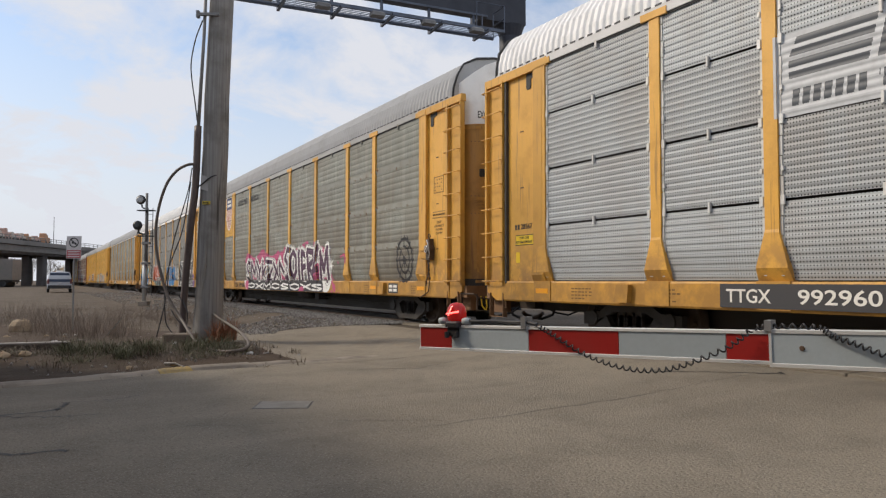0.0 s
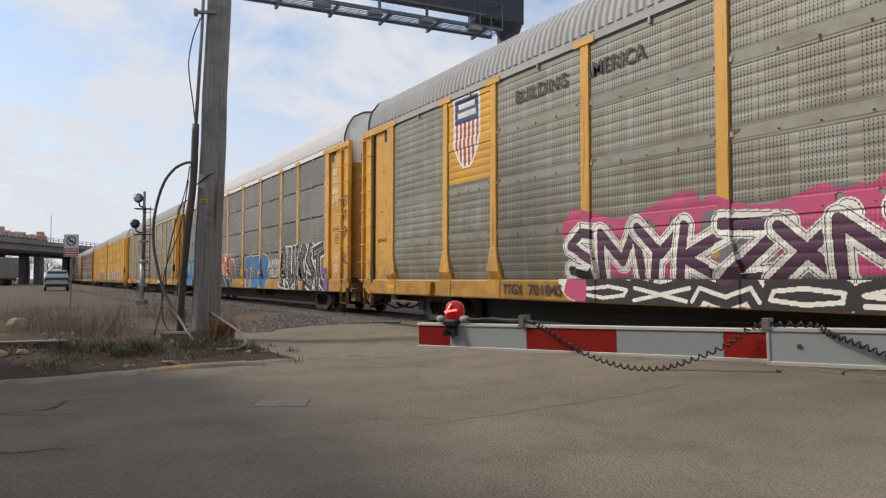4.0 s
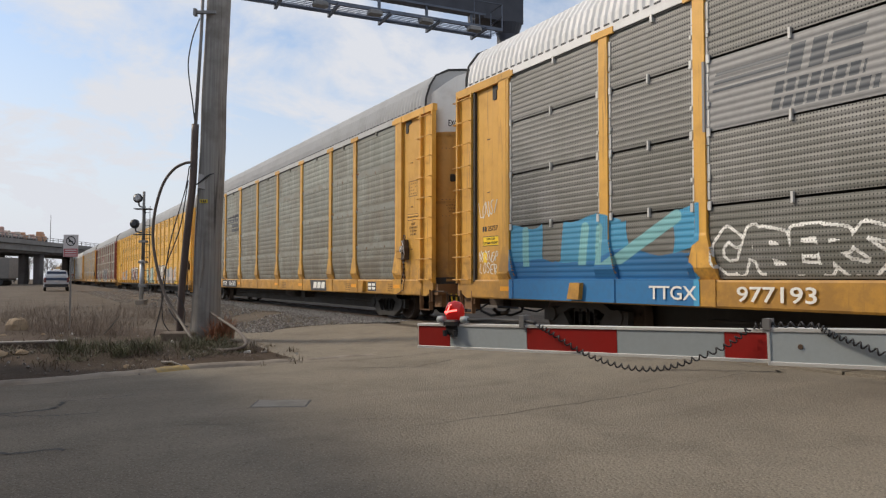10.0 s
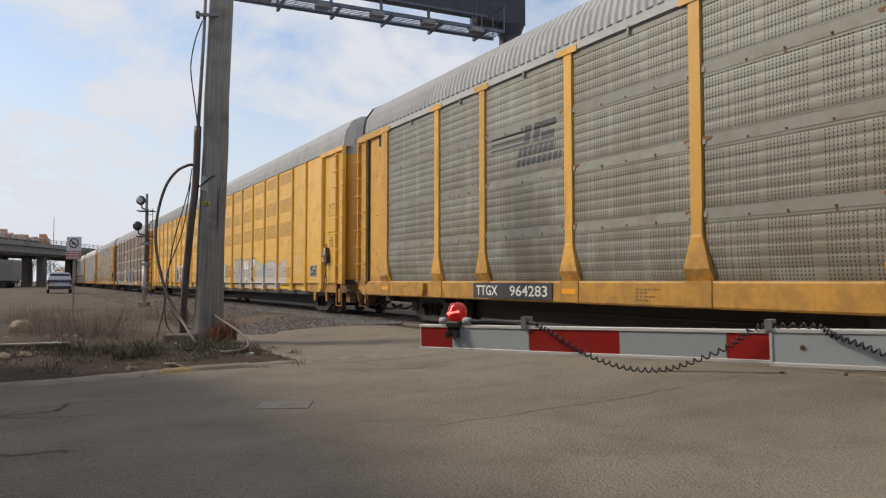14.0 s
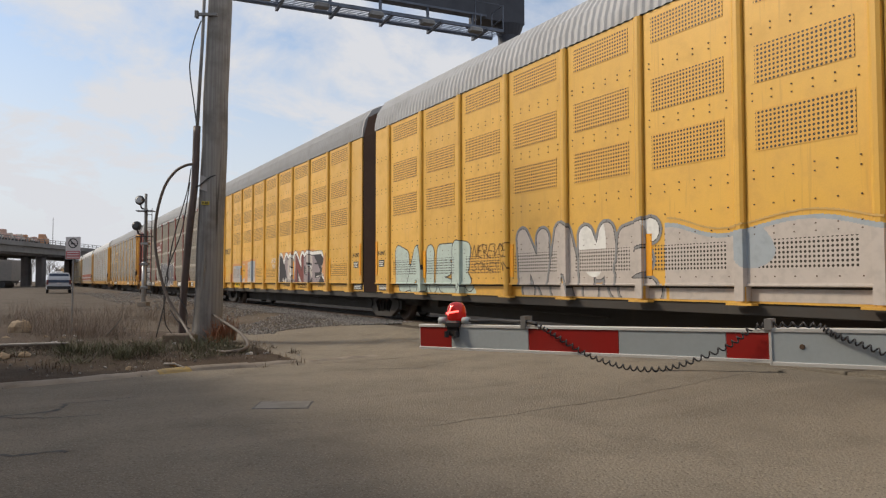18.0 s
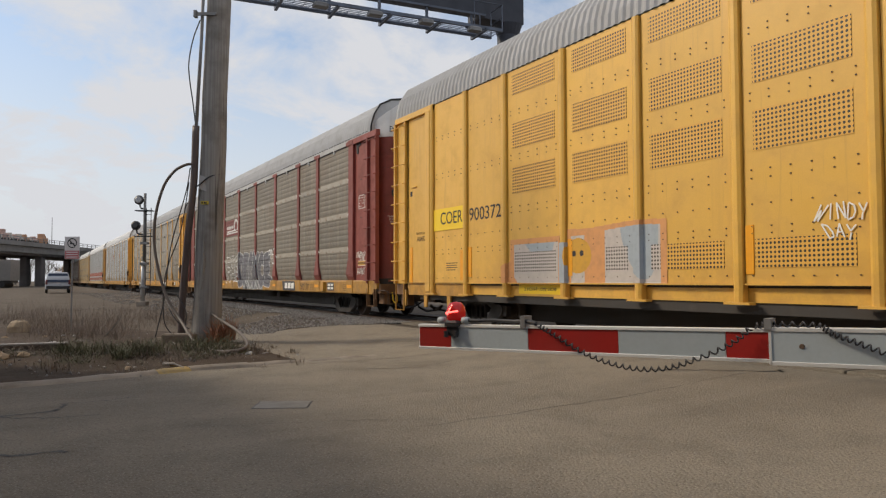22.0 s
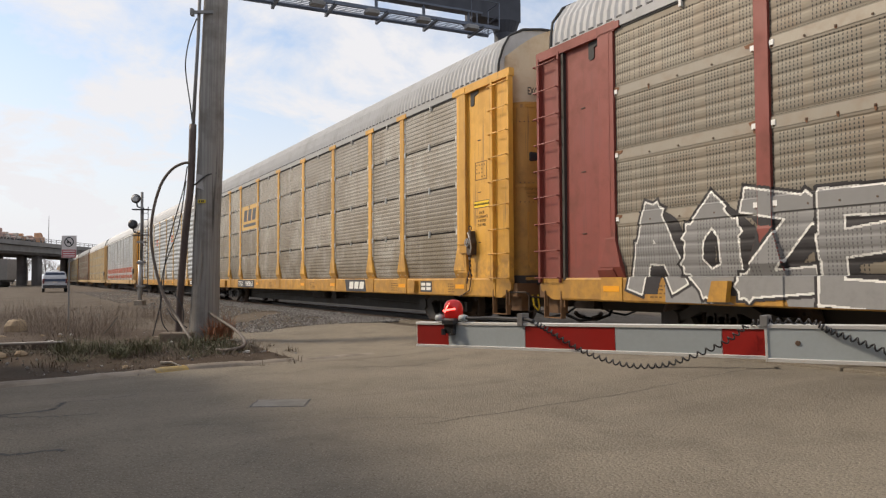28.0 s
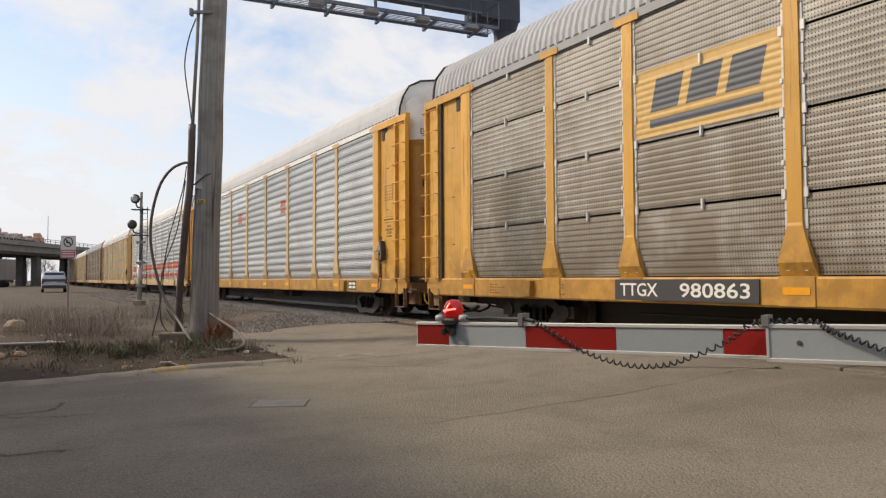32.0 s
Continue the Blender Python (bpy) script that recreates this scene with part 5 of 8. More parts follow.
def lined_emblem(X, Z):
    """Thin lines running into slanting blocks over two rows of short bars."""
    u, v = X + 5.58, Z - 3.77
    s = u - 0.25 * v
    lines = (s < -0.1) & (s > -1.2) & (v > 0.02) & (v < 0.34) & (((v - 0.02) * 100) % 11 < 4.5)
    block = (v > 0.02) & (v < 0.36) & (np.abs(s - 0.16) < 0.24) & (np.abs(s - 0.16) > 0.05) | (v > 0.02) & (v < 0.36) & (np.abs(s - 0.66) < 0.20) & (np.abs(v - 0.19) > 0.04)
    text = ((np.abs(v + 0.13) < 0.075) & (s > -0.2) & (s < 0.95) | (np.abs(v + 0.33) < 0.075) & (s > -0.2) & (s < 1.15)) & (((s + 0.2) * 100) % 16 < 12)
    return over((np.ones(X.shape, bool), 2), (lines | block | text, 1))


paint(wagon_1, "fine", (-6.92, -4.25, 3.27, 4.30), bars_emblem(-6.85, 3.30, 2.3, True), {1: tone("ink", "long"), 2: tone("zinc", "long")}, "dark slanting emblem bars on a plain panel", name="emblem")
paint(wagon_3, "fine", (-6.92, -4.25, 3.28, 4.26), lined_emblem, {1: tone("ink", "long"), 2: tone("silver", "long")}, "dark slanting emblem bars", name="emblem")
paint(wagon_4, "slots", (-6.85, -4.3, 3.35, 4.2), lambda X, Z: np.where(lined_emblem(X - 0.1, Z - 0.05) == 1, 1, 0), {1: tone("ink", "slots")}, "faded dark emblem bars", name="emblem")


PALE_VENT = dotted("pale_vent_screen", (0.53, 0.475, 0.43), 0.058, 0.30)
MINT_VENT = dotted("mint_vent_screen", (0.48, 0.58, 0.53), 0.058, 0.30)


# fifth wagon: pale lettering on the smooth yellow walls
def rule_pale(X, Z):
    c = cloud(X, Z, 3.0, 21)
    wash = (X > 10.85) & (X < 15.05) & (Z < 1.95 + 0.10 * np.sin(X * 3) + 0.05 * c)
    edge = wash & (Z > 1.89 + 0.10 * np.sin(X * 3) + 0.05 * c)
    low = (Z < 1.2)
    screen = (Z > 1.40) & (Z < 1.77) & (np.abs((X - 1.35) % 1.805 - 0.9) < 0.66)
    tag = np.minimum(reach(letters("NEREVOE", 5.5, 6.85, 1.72, 1.98, 24), X, Z), reach(letters("SONETIN", 5.5, 6.9, 1.45, 1.62, 25), X, Z))
    out = over((low & (X > 1.8) & (X < 5.5) & (X < 5.3 + 1.2 * (1.2 - Z)), 1), (low & (X > 7.2) & (X < 10.8), 3), (wash & (c > -0.85), 3), (edge, 5), (wash & (c > 0.9), 5), (tag < 0.011, 6))
    wild(out, X, Z, "BAIER", 1.85, 5.35, 1.16, 1.92, 22, ((0.205, 4), (0.182, 1)), 0.72, 0.05)
    wild(out, X, Z, "NAME", 7.2, 10.7, 1.10, 2.0, 23, ((0.235, 7), (0.190, 4), (0.176, 3)), 0.74, 0.07)
    out[(out == 3) & (c > 0.5) & (X > 8.9) & (X < 10.8)] = 2
    out[(out == 1) & screen] = 11
    out[((out == 3) | (out == 2)) & screen] = 10
    line = np.abs(Z - 2.02 - 0.10 * np.sin(X * 3) - 0.05 * c)
    out[(line < 0.014) & (X > 10.9) & (X < 14.9)] = 12
    return out


paint(wagon_5, "long", (1.45, 15.1, 0.98, 2.3), rule_pale, {6: STENCIL_BROWN, 12: tone("tan", "long"), 1: tone("mint", "long"), 3: tone("pale", "long"), 4: tone("black", "long"), 5: tone("ice", "long"), 2: tone("white", "long"), 7: tone("silver", "long"), 10: PALE_VENT, 11: MINT_VENT}, "pale mint and white spray lettering", 0.0115)


def rule_mono(X, Z):
    c = cloud(X, Z, 2.6, 31)
    m = reach(letters("MONSE", -8.2, -3.7, 1.25, 2.05, 32), X, Z)
    boxes = (X > -15.5) & (X < -14.15) & (Z < 1.93) & (Z > 1.2) | (X > -13.8) & (X < -13.45) & (Z < 2.0) | (X > -12.95) & (X < -11.75) & (Z < 2.05 + 0.05 * c)
    face = np.hypot((X + 13.62) / 0.34, (Z - 1.66) / 0.30) < 1
    eye = np.minimum(np.hypot(X + 13.72, Z - 1.7), np.hypot(X + 13.52, Z - 1.7)) < 0.05
    shade = reach(letters("MONSE", -8.08, -3.58, 1.17, 1.97, 32), X, Z) < 0.15
    screen = (Z > 1.40) & (Z < 1.77) & (np.abs((-X - 1.35) % 1.805 - 0.9) < 0.66)
    halo = (m < 0.55 + 0.15 * c) & (Z < 2.4) & (c > 0.25)
    zone = np.clip(((X + 8.2) / 0.9).astype(int), 0, 4)
    dark, grey, red_ = (zone == 0) | (zone == 4), (zone == 1) | (zone == 3), zone == 2
    ink = m < 0.128
    left_ = (X > -15.9) & (X < -15.25) & (Z < 1.55 + 0.35 * (X + 15.9) + 0.1 * c)
    rim_ = (X > -15.62) & (X < -14.03) & (Z < 2.02) | (X > -13.9) & (X < -11.63) & (Z < 2.13 + 0.05 * c)
    return over((left_, 12), (rim_ & (c > -0.9), 12), ((np.abs(X + 14.0) < 0.12) & (Z < 1.9), 5), (halo & (Z < 2.30), 12), (boxes & (c > -0.5), 3), (boxes & (c > 0.5), 5), (boxes & screen, 10), (face, 8), (eye, 4), (m < 0.275, 2), ((m < 0.24) & (c < 0.0), 3), ((m < 0.25) & screen, 10), (shade & (m > 0.11) & (m < 0.25), 9), (m < 0.15, 4), (ink & dark, 9), (ink & grey, 13), (ink & red_, 7), (ink & dark & (c > 0.5), 13), (ink & grey & (c > 0.6), 3), (np.abs(m - 0.268) < 0.008, 4))


paint(wagon_5, "long", (-15.95, -3.2, 1.2, 2.45), rule_mono, {2: tone("white", "long"), 3: tone("pale", "long"), 4: tone("black", "long"), 5: tone("ice", "long"), 7: tone("oxide", "long"), 8: tone("yellow", "long"), 9: tone("black", "long"), 12: tone("rust", "long"), 13: tone("lilac", "long"), 10: PALE_VENT}, "white, dark and rust-red spray lettering")


# sixth wagon: silver lettering with white edges
def rule_silver(X, Z):
    c = cloud(X, Z, 2.6, 41)
    f_ = np.abs(reach(letters("FAE", -3.7, -1.35, 1.30, 2.25, 43), X, Z) - 0.11)
    t = np.minimum(reach(letters("CULT", 3.3, 4.15, 2.25, 2.45, 45, 0.03, 0.7), X, Z), reach(letters("LA", 3.75, 4.1, 1.9, 2.08, 46, 0.03, 0.7), X, Z))
    shade = reach(letters("AOZE", -11.0, -7.1, 1.08, 2.0, 42, 0.05), X, Z) < 0.17
    foot = (Z < 1.25) & ((X > -10.6) & (X < -7.2) | (X > -1.0) & (X < 3.7)) & (c > -0.3)
    out = over((shade & (Z > 1.0), 2), (foot, 3), (foot & (np.abs(np.sin(X * 1.7)) < 0.25), 2), (f_ < 0.024, 1))
    wild(out, X, Z, "AOZE", -11.35, -7.25, 1.14, 2.16, 42, ((0.215, 2), (0.176, 1), (0.148, 3)), 0.74, 0.08, True)
    wild(out, X, Z, "DRONCE", -1.3, 3.5, 1.16, 2.22, 44, ((0.245, 1), (0.222, 4), (0.105, 2), (0.072, 4)), 0.85, 0.06)
    out[t < 0.03] = 1
    out[(out == 4) & (c > 0.6)] = 3
    return out


paint(wagon_6, "slots", (-11.65, 4.3, 0.89, 2.55), rule_silver, {1: tone("white", "slots"), 2: tone("black", "slots"), 3: tone("silver", "slots"), 4: tone("grey", "slots")}, "silver and grey spray lettering with white edges")


def rule_wheel(X, Z):
    u, v = X + 2.72, Z - 3.65
    r = np.hypot((u - 0.72) / 0.40, (v - 0.08) / 0.34)
    return over((np.ones(X.shape, bool), 1), ((r < 1) & (r > 0.62) & (v > -0.12), 2), ((np.abs(v + 0.20) < 0.035) & (u < 1.05) & (u > -1.05), 2), ((np.abs(v + 0.11) < 0.03) & (u < 0.75) & (u > -1.0), 2), ((v > -0.02) & (v < 0.14) & (u > -1.0) & (u < 0.25) & ((u * 100) % 20 < 14), 2))


paint(wagon_6, "slots", (-4.05, -1.42, 3.32, 4.05), rule_wheel, {1: tone("oxide", "slots"), 2: tone("white", "slots")}, "white curved emblem on a red panel", name="emblem")


# seventh wagon: dark emblem blocks on a yellow panel
def rule_block(X, Z):
    u, v = (X + 5.58) / 1.25, (Z - 3.87) / 0.48
    s = u - 0.10 * v
    a = (np.abs(s + 0.52) < 0.21) & (np.abs(v - 0.15) < 0.50)
    b = (np.abs(s - 0.02) < 0.21) & (np.abs(v - 0.15) < 0.50)
    c = (np.abs(s - 0.56) < 0.21) & (np.abs(v - 0.15) < 0.50)
    return over((np.ones(X.shape, bool), 1), (a | b | c, 2), ((np.abs(v + 0.70) < 0.13) & (np.abs(u) < 0.78), 2))


paint(wagon_7, "fine", (-6.90, -4.28, 3.34, 4.36), rule_block, {1: tone("tan", "long"), 2: tone("ink", "long")}, "dark emblem blocks on a yellow panel", name="emblem")
for x in (-2.6, 3.6):
    paint(wagon_8, "broad", (x - 0.30, x + 0.30, 3.65, 4.15), lambda X, Z: over((((Z * 10) % 3 < 2), 1)), {1: tone("red", "fine")}, "small red emblem", name="emblem")


def rule_bands(X, Z):
    return over(((np.abs(Z - 2.15) < 0.22) & (X % 2.2 < 1.9) | (np.abs(Z - 1.55) < 0.16) & (X % 1.9 < 1.6), 1))


paint(CARS[-7][0], "broad", (-11.6, 11.6, 1.3, 2.5), rule_bands, {1: tone("red", "fine")}, "bands of red paint", 0.05)


# numbers on the sills
def number_board(car, x0, x1, words, board=True, z=1.055, h=0.19, colour=None):
    m = Matrix.Translation((0, -HALF, 0))
    if board:
        part("number_board", Geo().box(x0, x1, -0.021, 0.0, SILL_LO + 0.04, SILL_HI - 0.03), PATCH_DARK, car, m=m)
    step, at = (x1 - x0) * 0.92 / len(words), 0
    for word in words.split():
        at = words.index(word, at)
        me = lettering(word, h, 0.003)
        xs = [v.co.x for v in me.vertices]
        me.transform(Matrix.Scale(min(1.6, len(word) * step * 0.97 / (max(xs) - min(xs))), 4, (1, 0, 0)))
        place("car_number", me, colour or LETTER, car, m @ pose(x0 + (x1 - x0) * 0.04 + (at + len(word) / 2) * step, -0.024, z))
        at += len(word)


number_board(wagon_1, -7.78, -5.52, "TTGX  992960", h=0.17)
number_board(wagon_2, -6.7, -4.7, "TTGX 701045", False, colour=LETTER_DARK)
number_board(wagon_3, -8.0, -7.0, "TTGX", False)
number_board(wagon_3, -6.45, -5.2, "977193", False)
number_board(wagon_4, -7.3, -4.65, "TTGX  964283")
number_board(wagon_6, -7.3, -4.5, "TTGX  604469")
number_board(wagon_7, -7.3, -4.7, "TTGX  980863")
for w_ in (wagon_1, wagon_3, wagon_4, wagon_6, wagon_7):
    m_ = Matrix.Translation((0, -HALF, 0))
    if w_ is not wagon_3:
        part("dark_patch", Geo().plate([(5.18, SILL_HI - 0.02), (6.62, SILL_HI - 0.02), (6.72, SILL_LO + 0.03), (5.28, SILL_LO + 0.03)], -0.005, 0.0), PATCH_DARK, w_, m=m_)
        for k in range(3):
            x = 5.50 + 0.37 * k
            part("emblem_block", Geo().plate([(x, 0.97), (x + 0.29, 0.97), (x + 0.33, 1.17), (x + 0.04, 1.17)], -0.008, -0.005), LETTER, w_, m=m_)
part("number_plate_field", Geo().box(-18.70, -17.35, 0.014, 0.032, 2.37, 2.86), SIGNAL_YELLOW, wagon_5, m=Matrix.Translation((0, -HALF, 0)))
for words_, x_, w_, y_ in (("COER", -17.90, 0.98, 0.011), ("900372", -16.55, 1.20, 0.027)):
    me_ = lettering(words_, 0.27)
    wide_ = max(v.co.x for v in me_.vertices) * 2
    me_.transform(Matrix.Scale(w_ / wide_, 4, (1, 0, 0)))
    place("car_number", me_, LETTER_DARK, wagon_5, pose(x_, -HALF + y_, 2.62))
place("rack_class", lettering("RACK CLASS", 0.06), STENCIL_BROWN, wagon_5, pose(-19.38, -HALF + 0.046, 2.37))
place("rack_class", lettering("AB402", 0.11, 0.001), STENCIL_BROWN, wagon_5, pose(-19.38, -HALF + 0.046, 2.23))
for x_, words_ in ((-0.88, "A-UNIT"), (0.88, "B-UNIT")):
    place("unit_letter", lettering(words_, 0.105, 0.002), LETTER_DARK, wagon_5, pose(x_, -HALF + 0.026, 1.98))
    part("unit_label", Geo().box(x_ - 0.17, x_ + 0.17, 0.022, 0.030, 1.62, 1.80), PATCH_DARK, wagon_5, m=Matrix.Translation((0, -HALF, 0)))
    part("label_text", Geo().box(x_ - 0.14, x_ + 0.14, 0.019, 0.022, 1.74, 1.765).box(x_ - 0.14, x_ + 0.10, 0.019, 0.022, 1.69, 1.715).box(x_ - 0.14, x_ + 0.12, 0.019, 0.022, 1.645, 1.665), LETTER, wagon_5, m=Matrix.Translation((0, -HALF, 0)))
    part("notice_board", Geo().box(x_ - 0.30, x_ + 0.30, 0.085, 0.105, 1.0, 1.16), PATCH_DARK, wagon_5, m=Matrix.Translation((0, -HALF, 0)))
    part("label_text", Geo().box(x_ - 0.26, x_ + 0.24, 0.081, 0.085, 1.11, 1.13).box(x_ - 0.26, x_ + 0.20, 0.081, 0.085, 1.07, 1.09).box(x_ - 0.26, x_ + 0.22, 0.081, 0.085, 1.03, 1.05), LETTER, wagon_5, m=Matrix.Translation((0, -HALF, 0)))
    s_ = 1 if x_ > 0 else -1
    part("reflector", Geo().box(min(x_ - s_ * 0.36, x_ - s_ * 0.27), max(x_ - s_ * 0.36, x_ - s_ * 0.27), 0.012, 0.030, 1.40, 2.30), ORANGE_TAG, wagon_5, m=Matrix.Translation((0, -HALF, 0)))
part("reflector", Geo().box(-19.95, -19.83, 0.040, 0.052, 1.15, 2.05), ORANGE_TAG, wagon_5, m=Matrix.Translation((0, -HALF, 0)))
part("reflector", Geo().box(-17.52, -17.40, 0.018, 0.032, 1.25, 1.90), ORANGE_TAG, wagon_5, m=Matrix.Translation((0, -HALF, 0)))
part("lock_notch", Geo().box(-19.95, -19.85, 0.044, 0.052, 3.30, 3.42), RUBBER, wagon_5, m=Matrix.Translation((0, -HALF, 0)))
part("latch", Geo().box(-19.85, -19.62, 0.02, 0.055, 3.50, 3.53), YELLOW_CLEAN, wagon_5, m=Matrix.Translation((0, -HALF, 0)))
part("data_lines", Geo().box(-18.15, -17.65, 0.027, 0.030, 1.62, 1.635).box(-18.15, -17.7, 0.027, 0.030, 1.57, 1.585).box(-18.15, -17.66, 0.027, 0.030, 1.52, 1.535).box(-18.15, -17.75, 0.027, 0.030, 1.47, 1.485), LETTER_DARK, wagon_5, m=Matrix.Translation((0, -HALF, 0)))
for w_, x_, words_ in ((wagon_1, -12.28, "28567"), (wagon_2, -12.28, "94627"), (wagon_3, -12.28, "25757")):
    place("rack_number", lettering(words_, 0.10, 0.001), LETTER_DARK, w_, pose(x_, -HALF + 0.055, 2.28))
    part("bar_mark", Geo().box(x_ - 0.37, x_ - 0.32, 0.055, 0.06, 2.23, 2.33).box(x_ - 0.29, x_ - 0.23, 0.055, 0.06, 2.23, 2.33), LETTER_DARK, w_, m=Matrix.Translation((0, -HALF, 0)))
place("slogan", lettering("BUILDING    AMERICA", 0.24, 0.003), LETTER_DARK, wagon_2, pose(-4.5, -HALF - 0.004, 4.72))
part("notice_field", Geo().box(-15.45, -14.1, -0.005, 0.0, 0.99, 1.17), SIGNAL_YELLOW, wagon_5, m=Matrix.Translation((0, -HALF + 0.100, 0)))
place("notice", lettering("2 INCH HF COMP SHOES", 0.06), LETTER_DARK, wagon_5, pose(-14.78, -HALF + 0.092, 1.08))
part("notice_field", Geo().box(14.15, 15.4, -0.005, 0.0, 0.99, 1.17), SIGNAL_YELLOW, wagon_5, m=Matrix.Translation((0, -HALF + 0.100, 0)))
place("notice", lettering("2 INCH HF COMP SHOES", 0.055), LETTER_DARK, wagon_5, pose(14.78, -HALF + 0.092, 1.08))
part("dark_label", Geo().box(17.72, 18.34, 0.018, 0.032, 1.40, 1.78), PATCH_DARK, wagon_5, m=Matrix.Translation((0, -HALF, 0)))
part("label_text", Geo().box(17.75, 18.31, 0.014, 0.018, 1.75, 1.765).box(17.75, 18.31, 0.014, 0.018, 1.415, 1.43).box(17.75, 17.765, 0.014, 0.018, 1.43, 1.75).box(18.295, 18.31, 0.014, 0.018, 1.43, 1.75).box(18.02, 18.035, 0.014, 0.018, 1.50, 1.75).box(17.79, 17.97, 0.014, 0.018, 1.54, 1.57).box(18.08, 18.24, 0.014, 0.018, 1.66, 1.69), LETTER, wagon_5, m=Matrix.Translation((0, -HALF, 0)))
for words_, x_, z_, h_ in (("LD LMT 60000 EACH UNIT", -7.4, 1.08, 0.075), ("RESTRICTED LOADING ON", -5.86, 1.115, 0.055), ("SEE EQUIPMENT REGISTER", -5.86, 1.03, 0.055), ("L-140  0", -4.06, 1.10, 0.085)):
    place("notice", lettering(words_, h_), STENCIL_BROWN, wagon_5, pose(x_, -HALF + 0.102, z_))


def stencils(car, half, pale, seed):
    """Small data boxes, notices and stencil lines on the corner sheets and the sill, as plain bars."""
    r, m = random.Random(seed), Matrix.Translation((0, -HALF, 0))
    k = half - 13.6
    ink = LETTER if pale else LETTER_DARK
    back = 0.05 if k else 0.06
    frame_ = Geo()
    x0, x1, z0, z1 = 12.25 + k, 12.70 + k, 3.28, 3.66
    for a, b, c, d in ((x0, x1, z0, z0 + 0.015), (x0, x1, z1 - 0.015, z1), (x0, x0 + 0.015, z0, z1), (x1 - 0.015, x1, z0, z1)):
        frame_.box(a, b, back - 0.004, back, c, d)
    for row in range(4):
        for col in range(4):
            if r.random() < 0.75:
                frame_.box(x0 + 0.04 + col * 0.10, x0 + 0.08 + col * 0.10, back - 0.004, back, z0 + 0.055 + row * 0.08, z0 + 0.08 + row * 0.08)
    part("data_box", frame_, STENCIL_BROWN if ink is LETTER_DARK else ink, car, m=m)
    for row, words in enumerate(("DECK", "CLEARANCE", "A 47 MIN", "B 61 MIN")):
        tagged(place("stencil_line", shared(("deck", row), lambda: lettering(words, 0.055)), STENCIL_BROWN if ink is LETTER_DARK else ink, car, m @ pose(12.50 + k, back - 0.003, (2.02 if pale else 2.60) - row * (0.06 if pale else 0.085))), kind="stuff")
    zn = 1.66 if pale else 2.70
    part("notice_rim", Geo().box(12.2 + k, 12.78 + k, back - 0.003, back, zn, zn + 0.15), ink, car, m=m)
    part("yellow_notice", Geo().box(12.212 + k, 12.768 + k, back - 0.006, back - 0.003, zn + 0.012, zn + 0.138), SIGNAL_YELLOW if seed in (4, 6) else YELLOW, car, m=m)
    place("notice_text", shared("this_car_line", lambda: lettering("THIS CAR EXCESS HEIGHT", 0.042)), LETTER_DARK, car, m @ pose(12.49 + k, back - 0.009, zn + 0.075) @ Matrix.Scale(0.8, 4, (1, 0, 0)))
    if seed in (0, 2, 7):
        part("notice_rim", Geo().box(-12.64 - k, -12.06 - k, back - 0.003, back, 1.93, 2.13), LETTER_DARK, car, m=m)
        part("yellow_notice", Geo().box(-12.625 - k, -12.075 - k, back - 0.006, back - 0.003, 1.945, 2.115), SIGNAL_YELLOW, car, m=m)
        place("notice", shared("this_car", lambda: lettering("THIS CAR", 0.05)), LETTER_DARK, car, m @ pose(-12.35 - k, back - 0.009, 2.07))
        place("notice", shared("excess_height", lambda: lettering("EXCESS HEIGHT", 0.05)), LETTER_DARK, car, m @ pose(-12.35 - k, back - 0.009, 1.99))
        part("yellow_notice", Geo().box(-12.62 - k, -12.50 - k, back - 0.006, back, 1.60, 1.80), SIGNAL_YELLOW, car, m=m)
    if not k and seed != 2:
        part("dark_label", Geo().box(9.9, 10.45, -0.006, 0.0, 0.94, 1.19), PATCH_DARK, car, m=m)
        g = Geo()
        for row in range(2):
            for col in range(2):
                g.box(9.94 + col * 0.26, 10.14 + col * 0.26, -0.009, -0.006, 0.98 + row * 0.10, 1.05 + row * 0.10)
        part("label_text", g, LETTER, car, m=m)
        t = Geo()
        for x in (-10.9, -9.0, -2.6, 2.1, 8.3, 11.2):
            for row in range(4):
                for col in range(r.randint(3, 6)):
                    t.box(x + col * 0.09, x + col * 0.09 + r.uniform(0.04, 0.08), -0.003, 0.0, 0.95 + row * 0.055, 0.972 + row * 0.055)
        tagged(part("sill_stencil", t, STENCIL_BROWN, car, m=m), kind="stuff")


for n_, (w_, k_) in enumerate(((wagon_1, 0), (wagon_2, 0), (wagon_3, 0), (wagon_4, 0), (wagon_5, 7.15), (wagon_6, 1), (wagon_7, 0), (wagon_8, 0))):
    stencils(w_, 13.6 + (k_ if k_ > 1 else 0), k_ == 1, n_)


def tags(car, y, ink, lines, width=0.016):
    """Hand-drawn scrawls on a flat sheet: each line is (word, x0, x1, z0, z1, seed)."""
    for word, x0, x1, z0, z1, seed in lines:
        g = Geo()
        for k, ((ax_, az_), (bx_, bz_)) in enumerate(letters(word, x0, x1, z0, z1, seed, 0.08, 0.75)):
            dx_, dz_ = bx_ - ax_, bz_ - az_
            n_ = math.hypot(dx_, dz_) or 1.0
            ox, oz = -dz_ / n_ * width, dx_ / n_ * width
            g.plate([(ax_ + ox, az_ + oz), (ax_ - ox, az_ - oz), (bx_ - ox, bz_ - oz), (bx_ + ox, bz_ + oz)], y - 0.002 - 0.0004 * k, y)
        tagged(part("scrawl", g, ink, car, m=Matrix.Translation((0, -HALF, 0))), kind="stuff")


